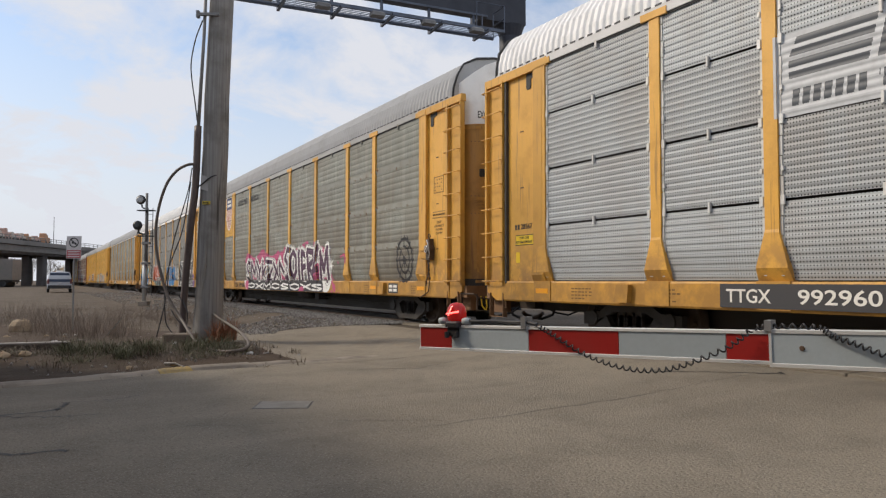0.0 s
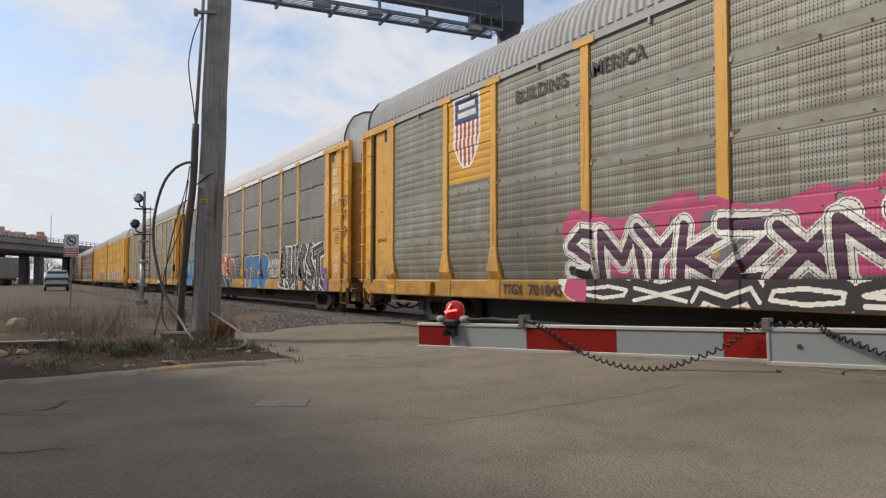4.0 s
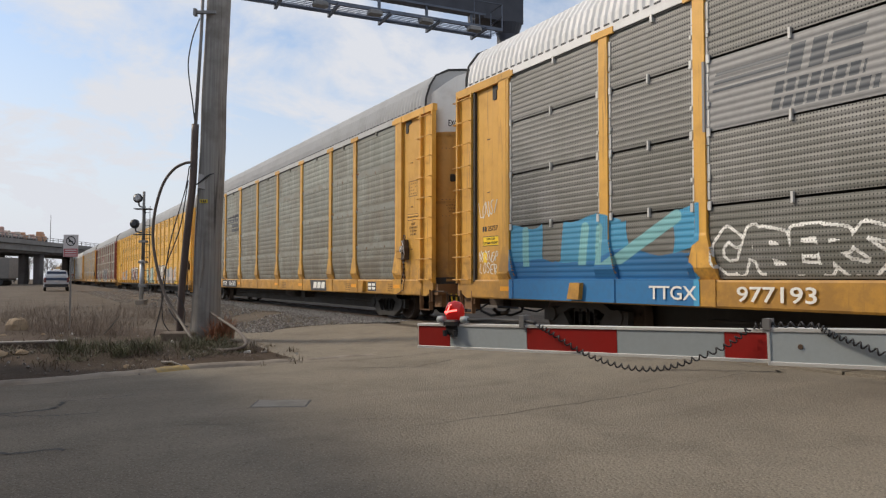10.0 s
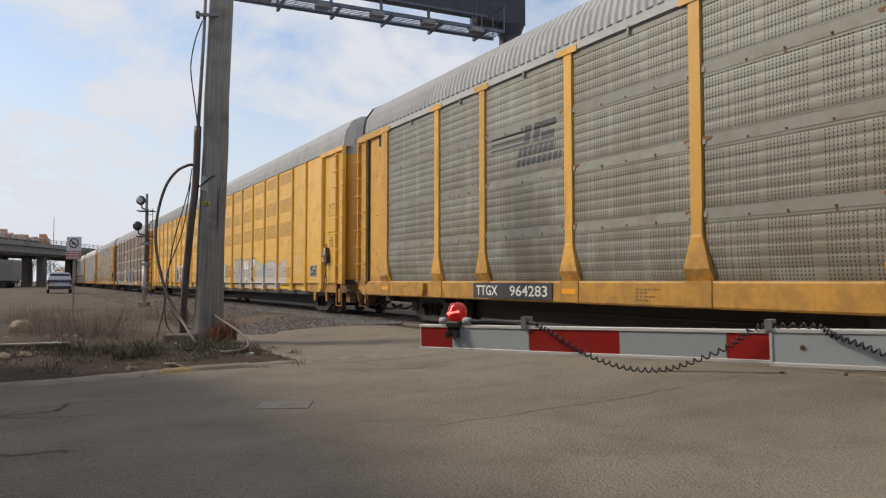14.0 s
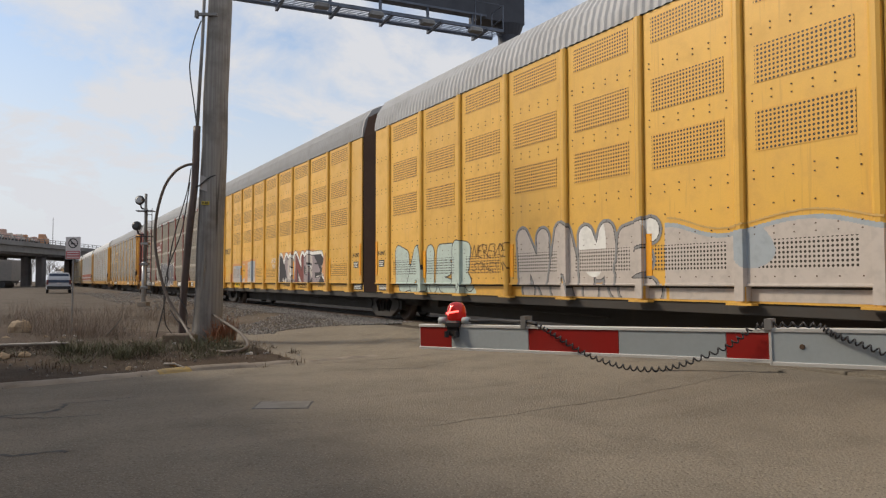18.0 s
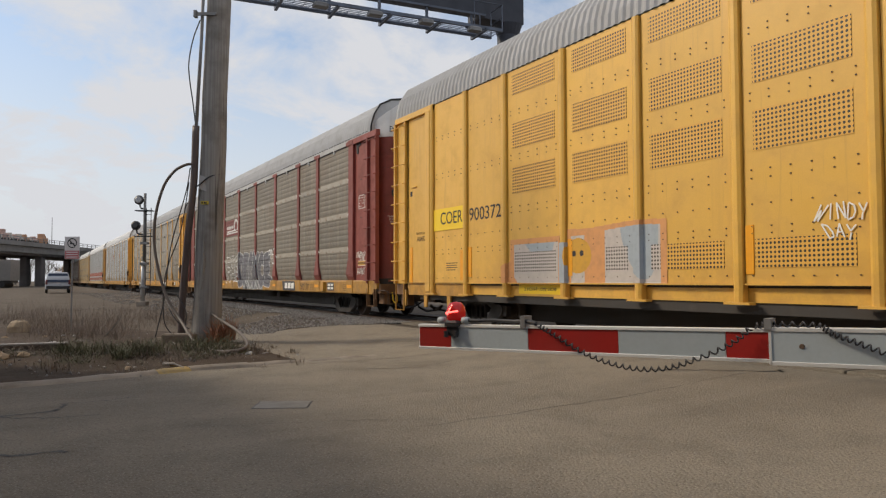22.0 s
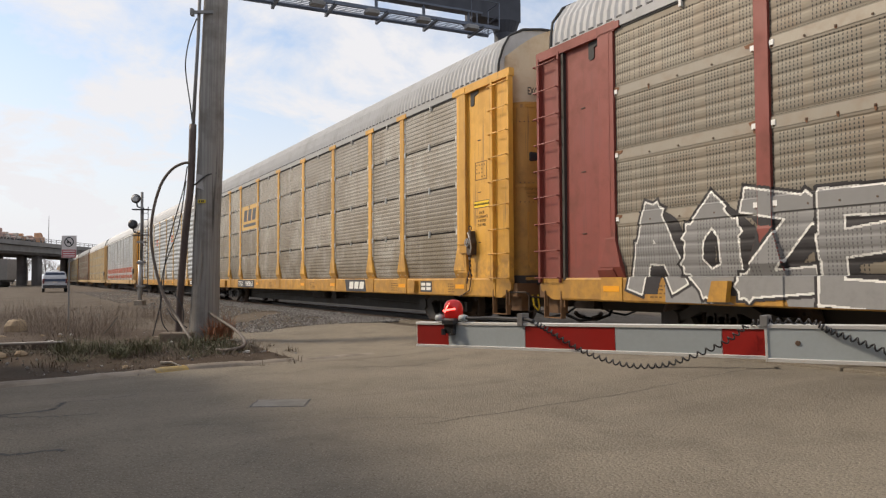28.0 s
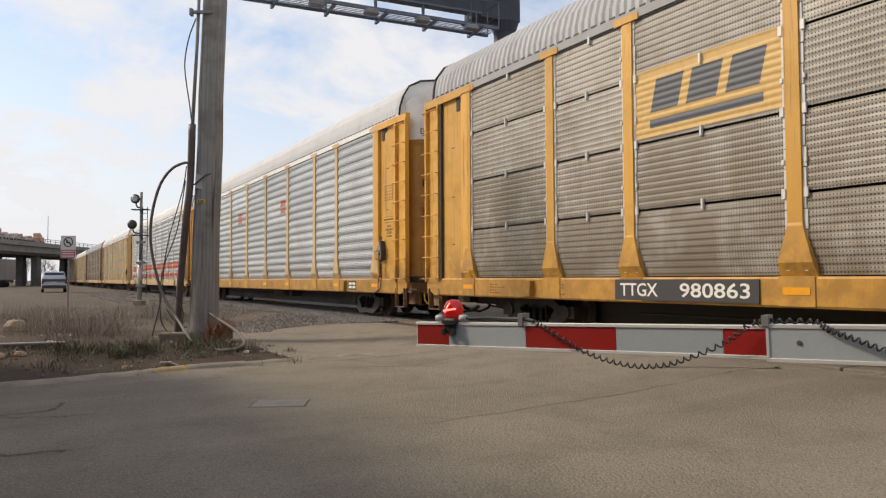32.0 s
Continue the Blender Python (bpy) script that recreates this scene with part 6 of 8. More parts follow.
tags(wagon_3, 0.049, LETTER_DARK, [("RSK", 13.06, 13.5, 3.45, 3.75, 1), ("OTA", 13.04, 13.52, 2.98, 3.28, 2), ("SPO", 13.04, 13.52, 2.5, 2.82, 3), ("RC", 13.04, 13.4, 1.75, 2.05, 4)])
tags(wagon_3, 0.059, LETTER, [("ANDX", 12.12, 12.5, 4.45, 4.65, 5), ("EDDO", 12.12, 12.55, 4.2, 4.38, 6), ("VEMENI", 12.1, 12.6, 3.88, 4.1, 7), ("AFTCN", 12.12, 12.6, 3.6, 3.8, 8), ("LIBZ", 12.15, 12.65, 1.85, 2.05, 9), ("SNO", 12.2, 12.65, 1.45, 1.7, 10)], 0.009)
tags(wagon_3, 0.059, LETTER, [("LOUSI", -12.8, -12.1, 2.55, 2.85, 31), ("ANOTER", -12.8, -12.1, 1.62, 1.82, 32), ("LOSER", -12.78, -12.1, 1.38, 1.58, 33)], 0.008)
tags(wagon_5, 0.018, LETTER, [("OUN", 16.1, 16.8, 1.75, 2.2, 34), ("CUPS", 16.0, 16.9, 1.5, 1.68, 35)], 0.005)
tags(wagon_5, 0.018, LETTER, [("WINDY", -9.30, -8.66, 1.93, 2.12, 36), ("DAY", -9.20, -8.80, 1.72, 1.89, 37)], 0.009)
tags(wagon_6, 0.059, LETTER, [("LUREN", 12.08, 12.40, 1.90, 2.06, 11), ("SINK", 12.60, 12.86, 1.92, 2.08, 12), ("WOXANCE", 12.14, 12.72, 1.42, 1.60, 13)], 0.005)
tags(wagon_2, 0.0, LETTER_DARK, [("TEAK", 9.2, 9.75, 0.95, 1.14, 14)], 0.01)
tags(wagon_6, -0.001, LETTER_DARK, [("SOUT", 7.2, 8.2, 0.95, 1.15, 15), ("ROK", 9.0, 9.6, 0.95, 1.12, 16)], 0.012)


# ---- ground, road, track ----
def height(x, y):
    """The lie of the land: a flat road that climbs a little to the crossing."""
    a = min(1.0, max(0.0, (x - 4.6) / 2.8))
    b = min(1.0, max(0.0, (22.0 - x) / 8.0))
    c = min(1.0, max(0.0, (y - 24.0) / 40.0)) * min(1.0, max(0.0, (30.0 - x) / 15.0))
    return max(0.14 * a * a * (3 - 2 * a) * b, 0.0) + (0.22 * c if x < 7.2 else 0.0)


def earth(name, base, spots, grit, scale, rough=0.9):
    n = Nodes(name, rough)
    n.p.inputs["Specular IOR Level"].default_value = 0.08
    a, b, c = n.noise(0.35, 6.0, 0.6), n.noise(2.2, 6.0, 0.65), n.noise(35.0, 4.0, 0.7)
    col = n.mix(n.ramp(a, 0.35, 0.65), base, spots)
    col = n.mix(n.ramp(b, 0.42, 0.72, 0.0, 0.6), col, grit)
    col = n.mix(n.ramp(c, 0.35, 0.75, 0.0, 0.55), col, tuple(v * 0.35 for v in base))
    n.bump(n.math("ADD", n.noise(scale, 6.0, 0.7), n.math("MULTIPLY", b, 1.5)), 0.7, 0.03)
    return n.done(col)


DIRT = earth("dusty_gravel_earth", (0.150, 0.124, 0.098), (0.105, 0.086, 0.068), (0.20, 0.172, 0.142), 22.0)
VERGE = earth("dark_verge_earth", (0.088, 0.066, 0.050), (0.060, 0.046, 0.035), (0.125, 0.098, 0.075), 16.0)


def asphalt():
    n = Nodes("worn_asphalt", 0.9)
    n.p.inputs["Specular IOR Level"].default_value = 0.2
    a, b = n.noise(0.16, 5.0, 0.6), n.noise(1.3, 6.0, 0.65)
    track_ = n.noise(1.0, 4.0, 0.6, n.stretch((0.12, 1.1, 1.0)))
    fine = n.cells(46.0)
    speck = n.noise(52.0, 5.0, 0.7)
    c = n.mix(n.ramp(a, 0.35, 0.65), (0.245, 0.215, 0.170), (0.165, 0.144, 0.115))
    c = n.mix(n.ramp(b, 0.45, 0.72, 0.0, 0.6), c, (0.140, 0.121, 0.097))
    c = n.mix(n.ramp(track_, 0.50, 0.72, 0.0, 0.4), c, (0.27, 0.238, 0.192))
    c = n.mix(n.ramp(fine, 0.08, 0.40, 0.55, 0.0), c, (0.38, 0.345, 0.285))
    c = n.mix(n.ramp(speck, 0.52, 0.68, 0.0, 0.8), c, (0.080, 0.069, 0.055))
    n.bump(n.math("ADD", fine, n.math("MULTIPLY", speck, 0.8)), 0.6, 0.014)
    return n.done(c)


ASPHALT = asphalt()


def spaced(lo, hi, fine_lo, fine_hi, step, coarse):
    out, x = [], lo
    while x < hi:
        out.append(x)
        x += step if fine_lo - 1e-6 <= x < fine_hi else min(coarse, max(step, (fine_lo - x) if x < fine_lo else coarse))
    return out + [hi]


g = Geo()
gx, gy = spaced(-1500, 1500, -30, 30, 0.8, 90), spaced(-1500, 2500, -20, 60, 1.5, 90)
g.sheet([[(x, y, height(x, y) - 0.01) for x in gx] for y in gy])
solo("ground", g, DIRT, "dusty grey-brown gravel ground", "ground", kind="structure")

# the road across the track, and the paved strip that runs off beside it
g = Geo()
rx = spaced(-60, 60, -4, 14, 0.4, 4)
ry = spaced(-9, 10.6, -9, 10.6, 1.0, 1.0)
g.sheet([[(x, y, height(x, y) + 0.004) for x in rx] for y in ry])
solo("road", g, ASPHALT, "worn grey asphalt road with fine cracks", "road", kind="structure")
g = Geo()
rows = []
for k in range(15):
    y = 10.6 + k * 0.5
    left = 2.9 + 0.4 * math.sin(k * 0.9) - max(0, k - 4) * 0.02
    rows.append([(left + (7.75 - left) * j / 8, y, height(left + (7.75 - left) * j / 8, y) + 0.006) for j in range(9)])
g.sheet(rows)
solo("paved_apron", g, ASPHALT, "patchy asphalt apron beside the track", "road", kind="structure")

# the verge behind the kerb
KERB_LINE = [(-26, 9.3), (-14, 9.5), (-6, 9.72), (-0.28, 9.98), (0.77, 10.22), (1.5, 10.46), (1.95, 10.62), (2.81, 10.76), (3.6, 10.88), (4.3, 10.98), (5.0, 11.1)]


def kerb_y(x):
    """Where the back of the kerb runs at a given x."""
    return float(np.interp(x, [p_[0] for p_ in KERB_LINE], [p_[1] for p_ in KERB_LINE])) + 0.10


g = Geo()
vx = [-26 + 0.5 * k for k in range(61)]
rows = []
for y in [9.40 + 0.3 * k for k in range(26)]:
    row = []
    for x in vx:
        edge = min(1.0, (y - kerb_y(x)) / 0.4, (17.0 - y) / 2.5, (3.55 + 0.35 * noise.noise((x, y * 1.3, 5.0)) - x) / 0.8)
        z = -0.03 if edge <= 0 else 0.075 * max(0.0, edge) ** 0.5 + 0.09 * noise.noise((x * 0.6, y * 0.8, 0.3)) * max(0.0, edge) - 0.004
        row.append((x, y, z))
    rows.append(row)
g.sheet(rows)
solo("verge", g, VERGE, "weedy earth verge strewn with debris", "verge", kind="structure", smooth=True)
CONCRETE = worn("old_concrete", (0.25, 0.215, 0.175), (0.09, 0.075, 0.06), 0.85, 0, 0.6, 3.0, False, 0.4)
KERB_YELLOW = worn("faded_yellow_kerb_paint", (0.40, 0.28, 0.09), (0.20, 0.17, 0.12), 0.8, 0, 1.0, 6.0, False)
kerb = thing("kerb", pose(0, 0, 0), "broken concrete kerb with a faded yellow stretch", "kerb", kind="structure")
for (xa, ya), (xb, yb) in zip(KERB_LINE, KERB_LINE[1:]):
    way = Vector((xb - xa, yb - ya, 0))
    n_, side = way.length, Vector((-way.y, way.x, 0)).normalized()
    low = max(0.5, min(1.0, 1.0 - 0.6 * (xa - 1.9) / 2.0))
    prof = [(-0.06, -0.01), (0.0, 0.030), (0.05, 0.048), (0.13, 0.052), (0.17, -0.01)]
    loops = []
    for t_ in [0.001 / n_] + [k_ / 8 for k_ in range(1, 8)] + [1 - 0.001 / n_]:
        c_ = Vector((xa, ya, 0)) + way * t_
        j = 0.014 * noise.noise(c_ * 2.3) + 0.010 * noise.noise(c_ * 9.0)
        loops.append([c_ + side * (a + j) + Vector((0, 0, z + (j if z > 0 else 0))) for a, z in [(a_, z_ * low) for a_, z_ in prof]])
    part("kerb_stone", Geo().rings(loops), KERB_YELLOW if (xa, ya) == (1.5, 10.46) else CONCRETE, kerb)

# trampled brown soil between the verge and the open ground
SOIL = earth("brown_trampled_soil", (0.085, 0.064, 0.050), (0.125, 0.098, 0.077), (0.060, 0.046, 0.036), 18.0)
g = Geo()
rows = []
for k in range(25):
    t_ = k / 24
    row = []
    for j in range(31):
        u_ = j / 30
        x, y = -28 + 33.5 * u_ - 2.0 * t_, 16.6 + 8.6 * t_ - 0.8 * u_
        edge = min(u_ * 8, (1 - u_) * 8, t_ * 6, (1 - t_) * 5, 1.0)
        row.append((x + 0.5 * noise.noise((x, y, 4.0)), y + 0.5 * noise.noise((x, y, 8.0)), height(x, y) - 0.035 + 0.055 * edge + 0.03 * noise.noise((x * 0.9, y * 0.9, 2.0)) * edge))
    rows.append(row)
g.sheet(rows)
solo("soil_patch", g, SOIL, "dark trampled soil beside the open ground", "soil", kind="structure", smooth=True)

# ballast, sleepers, rails
BALLAST = earth("grey_ballast", (0.155, 0.145, 0.135), (0.12, 0.112, 0.105), (0.21, 0.20, 0.19), 60.0)
g = Geo()
prof = [(7.55, 0.06), (7.9, 0.12), (8.2, 0.13), (10.9, 0.13), (11.6, 0.05)]
yy = spaced(17.2, 420, 17.2, 40, 1.0, 12)
g.sheet([[(x + (0.15 * noise.noise((y * 0.7, 3, 1)) if k in (0, 4) else 0), y, max(z, height(x, y) + 0.012) if k not in (0, 4) else height(x, y) - 0.03) for k, (x, z) in enumerate(prof)] for y in yy])
g.sheet([[(x, y, z + 0.02) for x, z in prof] for y in (-9.0, -40, -120)][::-1])
solo("ballast_bed", g, BALLAST, "bed of grey crushed stone under the track", "ballast", kind="structure")
stone = [(0.5, 0, 0), (0.1, 0.48, 0.05), (-0.45, 0.12, 0), (0, -0.42, -0.05), (0.08, 0.05, 0.38), (0, 0, -0.35)]
tri = [(0, 1, 4), (1, 2, 4), (2, 3, 4), (3, 0, 4), (1, 0, 5), (2, 1, 5), (3, 2, 5), (0, 3, 5)]
g = Geo()
rnd = random.Random(4)
for k in range(19000):
    y = 17.0 + 50 * rnd.random() ** 1.8
    x = rnd.uniform(7.35, 8.75) if k < 9000 else 8.0 - 3.6 * rnd.random() ** 1.5 - 0.02 * (y - 17)
    if k >= 9000 and noise.noise((x * 0.6, y * 0.4, 9.0)) < -0.15:
        continue
    s = rnd.uniform(0.03, 0.075)
    m = Matrix.Translation((x, y, max(height(x, y) + 0.01, 0.13 if x > 7.9 else max(0.0, 0.13 * (x - 7.4) / 0.5)) + s * 0.15)) @ Euler((rnd.random() * 6, rnd.random() * 6, rnd.random() * 6)).to_matrix().to_4x4() @ Matrix.Scale(s, 4)
    i = len(g.v)
    g.v += [tuple(m @ Vector(p)) for p in stone]
    g.f += [tuple(i + a for a in q) for q in tri]


def stony(name, lo, hi):
    n = Nodes(name, 0.9)
    geo = n.t.nodes.new("ShaderNodeNewGeometry")
    c = n.mix(geo.outputs["Random Per Island"], lo, hi)
    return n.done(n.mix(n.ramp(n.noise(40.0), 0.4, 0.7, 0.0, 0.4), c, tuple(v * 0.5 for v in lo)))


STONES = stony("crushed_stone", (0.12, 0.112, 0.105), (0.38, 0.36, 0.34))
solo("ballast_stones", g, STONES, "loose crushed grey stones", "stones", kind="stuff")
track = thing("railway_track", pose(0, 0, 0), "rusty steel rails on dark timber sleepers", "track", kind="structure")
prof = [(-0.07, 0.0), (0.07, 0.0), (0.07, 0.015), (0.012, 0.035), (0.012, 0.125), (0.036, 0.135), (0.036, 0.165), (0.026, 0.17), (-0.026, 0.17), (-0.036, 0.165), (-0.036, 0.135), (-0.012, 0.125), (-0.012, 0.035), (-0.07, 0.015)]
for x in (9.56 - 0.755, 9.56 + 0.755):
    part("rail", Geo().rings([[(x + a, y, RAIL_TOP - 0.17 + z) for a, z in prof] for y in (-150, 420)]), RAIL, track)
SLEEPER = worn("creosoted_timber", (0.05, 0.038, 0.03), (0.12, 0.10, 0.08), 0.9, 0, 0.6)
sl = Geo().bevel_box(8.26, 10.86, -0.11, 0.11, -0.08, 0.155, 0.012).mesh("sleeper")
for k in range(90):
    place("sleeper", sl, SLEEPER, track, pose(0, 17.4 + 0.55 * k, 0, 0, 0, rnd.uniform(-0.6, 0.6)))
for k in range(14):
    place("sleeper", sl, SLEEPER, track, pose(0, -9.4 - 0.55 * k, 0))
for a, b in ((8.28, 8.76), (8.87, 10.25), (10.36, 10.84)):
    for k in range(11):
        part("crossing_panel", Geo().bevel_box(a, b, -8.9 + 2.35 * k, -8.9 + 2.35 * k + 2.33, 0.05, 0.185, 0.01), ASPHALT, track)

# an unseen building, added and sized so its shadow covers the road's near lane
BRICK_WALL = worn("brown_brick_wall", (0.24, 0.15, 0.11), (0.13, 0.09, 0.07), 0.85, 0, 0.5, 1.5)
shade_block = thing("shade_building", pose(-7.33, -3.60, 0), "unseen plain brick building added to shade the near lane", "building")
part("wall", Geo().box(-5.0, 5.0, -22.0, 17.4, -0.1, 4.15), BRICK_WALL, shade_block)
part("roof", Geo().box(-5.15, 5.15, -22.15, 17.55, 4.15, 4.4), CONCRETE, shade_block)


# ---- things beside the track; lane(r, a) turns metres right and ahead along the approach into the plan ----
LANE = radians(29.39)


def lane(r, a, z=0.0):
    return Vector((a * math.sin(LANE) + r * math.cos(LANE), a * math.cos(LANE) - r * math.sin(LANE), z))


def curve(points, n=8):
    """A smooth line through a few points."""
    p = [Vector(q) for q in points]
    p = [p[0] * 2 - p[1]] + p + [p[-1] * 2 - p[-2]]
    out = []
    for k in range(1, len(p) - 2):
        a, b, c, d = p[k - 1:k + 3]
        for j in range(n):
            t = j / n
            out.append(0.5 * (2 * b + (c - a) * t + (2 * a - 5 * b + 4 * c - d) * t * t + (3 * b - a - 3 * c + d) * t ** 3))
    return out + [p[-2]]


def weathered_wood():
    n = Nodes("weathered_pole_wood", 0.85)
    grain = n.noise(1.0, 6.0, 0.6, n.stretch((26.0, 26.0, 0.7)))
    a = n.noise(1.4, 5.0, 0.6)
    split = n.noise(1.0, 3.0, 0.5, n.stretch((14.0, 14.0, 0.25)))
    c = n.mix(n.ramp(grain, 0.3, 0.7), (0.185, 0.176, 0.165), (0.275, 0.265, 0.25))
    c = n.mix(n.ramp(a, 0.45, 0.7, 0.0, 0.6), c, (0.10, 0.085, 0.07))
    c = n.mix(n.ramp(split, 0.62, 0.70, 0.0, 0.8), c, (0.035, 0.03, 0.026))
    n.bump(n.math("SUBTRACT", grain, n.math("MULTIPLY", n.ramp(split, 0.6, 0.7), 1.5)), 0.35, 0.010)
    return n.done(c)


WOOD = weathered_wood()
CONDUIT = worn("brown_conduit", (0.085, 0.062, 0.055), (0.04, 0.03, 0.028), 0.6, 0, 0.5)
CABLE = flat("grey_cable", (0.105, 0.085, 0.072), 0.6)
BLACK_CABLE = flat("black_cable", (0.03, 0.03, 0.033), 0.6)
GREY_STEEL = worn("dull_grey_steel", (0.22, 0.22, 0.22), (0.1, 0.08, 0.06), 0.6, 0.3, 0.4)
DARK_STEEL = worn("dark_painted_steel", (0.035, 0.038, 0.045), (0.07, 0.06, 0.05), 0.6, 0.1, 0.4)

POLE_AT = lane(-4.92, 15.2, 0.08)
pole = thing("utility_pole", Matrix.Translation(POLE_AT) @ Matrix.Rotation(-LANE, 4, "Z"), "weathered grey wooden utility pole with conduits and slack cables", "utility pole")
lean = Vector((0.027, 0.0, 1)).normalized()
heights = [-0.15, 0.15, 0.5, 1.0, 1.6, 2.3, 3.0, 4.0, 5.0, 6.0, 7.0, 7.7]
g = Geo().tube([lean * h + Vector((0.012 * math.sin(h * 2.1), 0, 0)) for h in heights], [0.315, 0.30, 0.288, 0.28, 0.275, 0.27, 0.265, 0.258, 0.252, 0.248, 0.243, 0.24], 22)
part("pole_shaft", g, WOOD, pole, smooth=True)
part("riser_conduit", Geo().tube(curve([(-0.50, -0.06, -0.08), (-0.49, -0.06, 0.5), (-0.42, -0.1, 1.4), (-0.30, -0.2, 2.4), (-0.215, -0.22, 3.2), (-0.185, -0.22, 4.36)]), 0.072, 12), CONDUIT, pole, "brown riser conduit", True)
part("thin_conduit", Geo().tube([(-0.185, -0.2, 4.3), (-0.10, -0.2, 6.2), (-0.06, -0.2, 7.6)], 0.035, 8), GREY_STEEL, pole, smooth=True)
part("ground_wire", Geo().tube(curve([(-0.27, -0.1, 2.9), (-0.24, -0.14, 4.0), (-0.20, -0.14, 5.0), (-0.12, -0.14, 6.6), (-0.09, -0.12, 7.6)]), 0.016, 6), BLACK_CABLE, pole, smooth=True)
part("slack_cable", Geo().tube(curve([(-0.20, -0.15, 4.25), (-0.27, -0.15, 4.8), (-0.36, -0.15, 5.4), (-0.37, -0.15, 5.75), (-0.29, -0.15, 6.2), (-0.15, -0.15, 6.6)]), 0.014, 6), BLACK_CABLE, pole, smooth=True)
part("hose", Geo().tube(curve([(-0.20, -0.25, 3.56), (-0.36, -0.26, 3.55), (-0.60, -0.26, 3.42), (-0.82, -0.26, 3.10), (-0.97, -0.26, 2.55), (-1.00, -0.26, 2.0), (-0.90, -0.3, 1.45), (-0.68, -0.4, 0.86), (-0.26, -0.7, 0.36), (0.30, -1.6, 0.06), (0.85, -2.6, 0.0), (1.35, -3.25, 0.02), (1.62, -3.2, 0.05), (1.55, -2.6, 0.1), (1.05, -1.4, 0.22), (0.40, -0.5, 0.42), (0.2, -0.25, 0.5)]), 0.029, 10), CABLE, pole, "thick grey hose looping to the ground", True)
for pts in ([(-0.30, -0.2, 3.5), (-0.38, -0.2, 3.0), (-0.62, -0.22, 2.1), (-0.72, -0.24, 1.5), (-0.76, -0.3, 0.8), (-0.93, -0.3, 0.03)], [(-0.32, -0.2, 3.2), (-0.48, -0.2, 2.2), (-0.78, -0.2, 1.3), (-0.80, -0.2, 0.4), (-0.62, -0.2, 0.05)], [(-0.66, -0.3, 0.6), (-0.45, -0.4, 0.35), (-0.2, -0.4, 0.2)], [(-0.55, -0.2, 0.9), (-0.30, -0.35, 0.55), (-0.33, -0.35, 0.1)]):
    part("loose_wire", Geo().tube(curve(pts), 0.012, 6), BLACK_CABLE, pole, smooth=True)
part("pole_band", Geo().tube(curve([(-0.26, -0.22, 3.06), (-0.1, -0.285, 3.12), (0.12, -0.27, 3.3), (0.29, -0.16, 3.36)]), 0.014, 6), BLACK_CABLE, pole, smooth=True)
part("pale_scar", Geo().plate([(-0.10, 3.05), (0.06, 3.0), (0.03, 3.30), (-0.08, 3.34)], -0.272, -0.262), flat("bare_grey_wood", (0.34, 0.33, 0.32), 0.8), pole, "pale torn patch")
tag = part("pole_tag", Geo().box(-0.05, 0.11, -0.286, -0.272, 2.73, 2.80), flat("yellow_tag", (0.5, 0.38, 0.03)), pole, "small yellow tag")
part("tag_text", Geo().box(-0.03, -0.005, -0.289, -0.286, 2.745, 2.785).box(0.015, 0.04, -0.289, -0.286, 2.745, 2.785).box(0.05, 0.075, -0.289, -0.286, 2.745, 2.785), LETTER_DARK, tag)
part("bolt_bracket", Geo().box(-0.22, 0.22, -0.28, -0.23, 6.66, 6.72).box(-0.24, -0.18, -0.3, -0.2, 6.62, 6.76), GREY_STEEL, pole)
part("split_flap", Geo().tube([(-0.02, -0.27, 1.0), (0.03, -0.30, 1.5), (0.02, -0.275, 2.0)], [0.02, 0.045, 0.012], 6), WOOD, pole)
solo("concrete_block", Geo().bevel_box(-0.30, 0.30, -0.16, 0.16, -0.10, 0.20, 0.025), worn("brown_weathered_block", (0.16, 0.125, 0.095), (0.08, 0.06, 0.045), 0.9, 0, 0.6, 4.0), "worn brown block at the foot of the pole", "concrete block", Matrix.Translation(lane(-5.08, 14.1, 0.04)) @ Matrix.Rotation(-LANE + 0.06, 4, "Z"))

# ---- crossing gate ----
RED_SHEET = worn("red_reflective_sheet", (0.36, 0.022, 0.018), (0.16, 0.03, 0.02), 0.35, 0, 0.3)
GREY_SHEET = worn("grey_white_reflective_sheet", (0.40, 0.45, 0.47), (0.26, 0.27, 0.26), 0.35, 0, 0.25)
ALU = worn("white_aluminium_edge", (0.70, 0.70, 0.68), (0.35, 0.32, 0.28), 0.4, 0.2, 0.3)
BLACK_PLASTIC = flat("black_plastic", (0.018, 0.018, 0.02), 0.45)
gate = thing("crossing_gate", Matrix.Translation((1.755, 3.355, 0.967)) @ Matrix.Rotation(math.atan2(-1.52, 0.65), 4, "Z") @ Matrix.Rotation(radians(-1.36), 4, "Y"), "lowered red and white crossing gate arm with a red lamp", "crossing gate")
part("arm_core", Geo().box(0.0, 1.80, -0.016, 0.016, -0.056, 0.054), ALU, gate)
x = 0.006
for k, w in enumerate((0.20, 0.441, 0.441, 0.441, 0.18)):
    part("red_stripe" if k % 2 == 0 else "white_stripe", Geo().box(x + 0.0015, x + w - 0.0015, -0.020, -0.016, -0.051, 0.049), RED_SHEET if k % 2 == 0 else GREY_SHEET, gate)
    x += w
for z in (-0.057, 0.055):
    part("edge_strip", Geo().bevel_box(0.0, 1.80, -0.025, 0.02, z - 0.0065, z + 0.0065, 0.002), ALU, gate)
part("arm_sleeve", Geo().box(1.69, 5.2, -0.026, 0.026, -0.062, 0.058), ALU, gate)
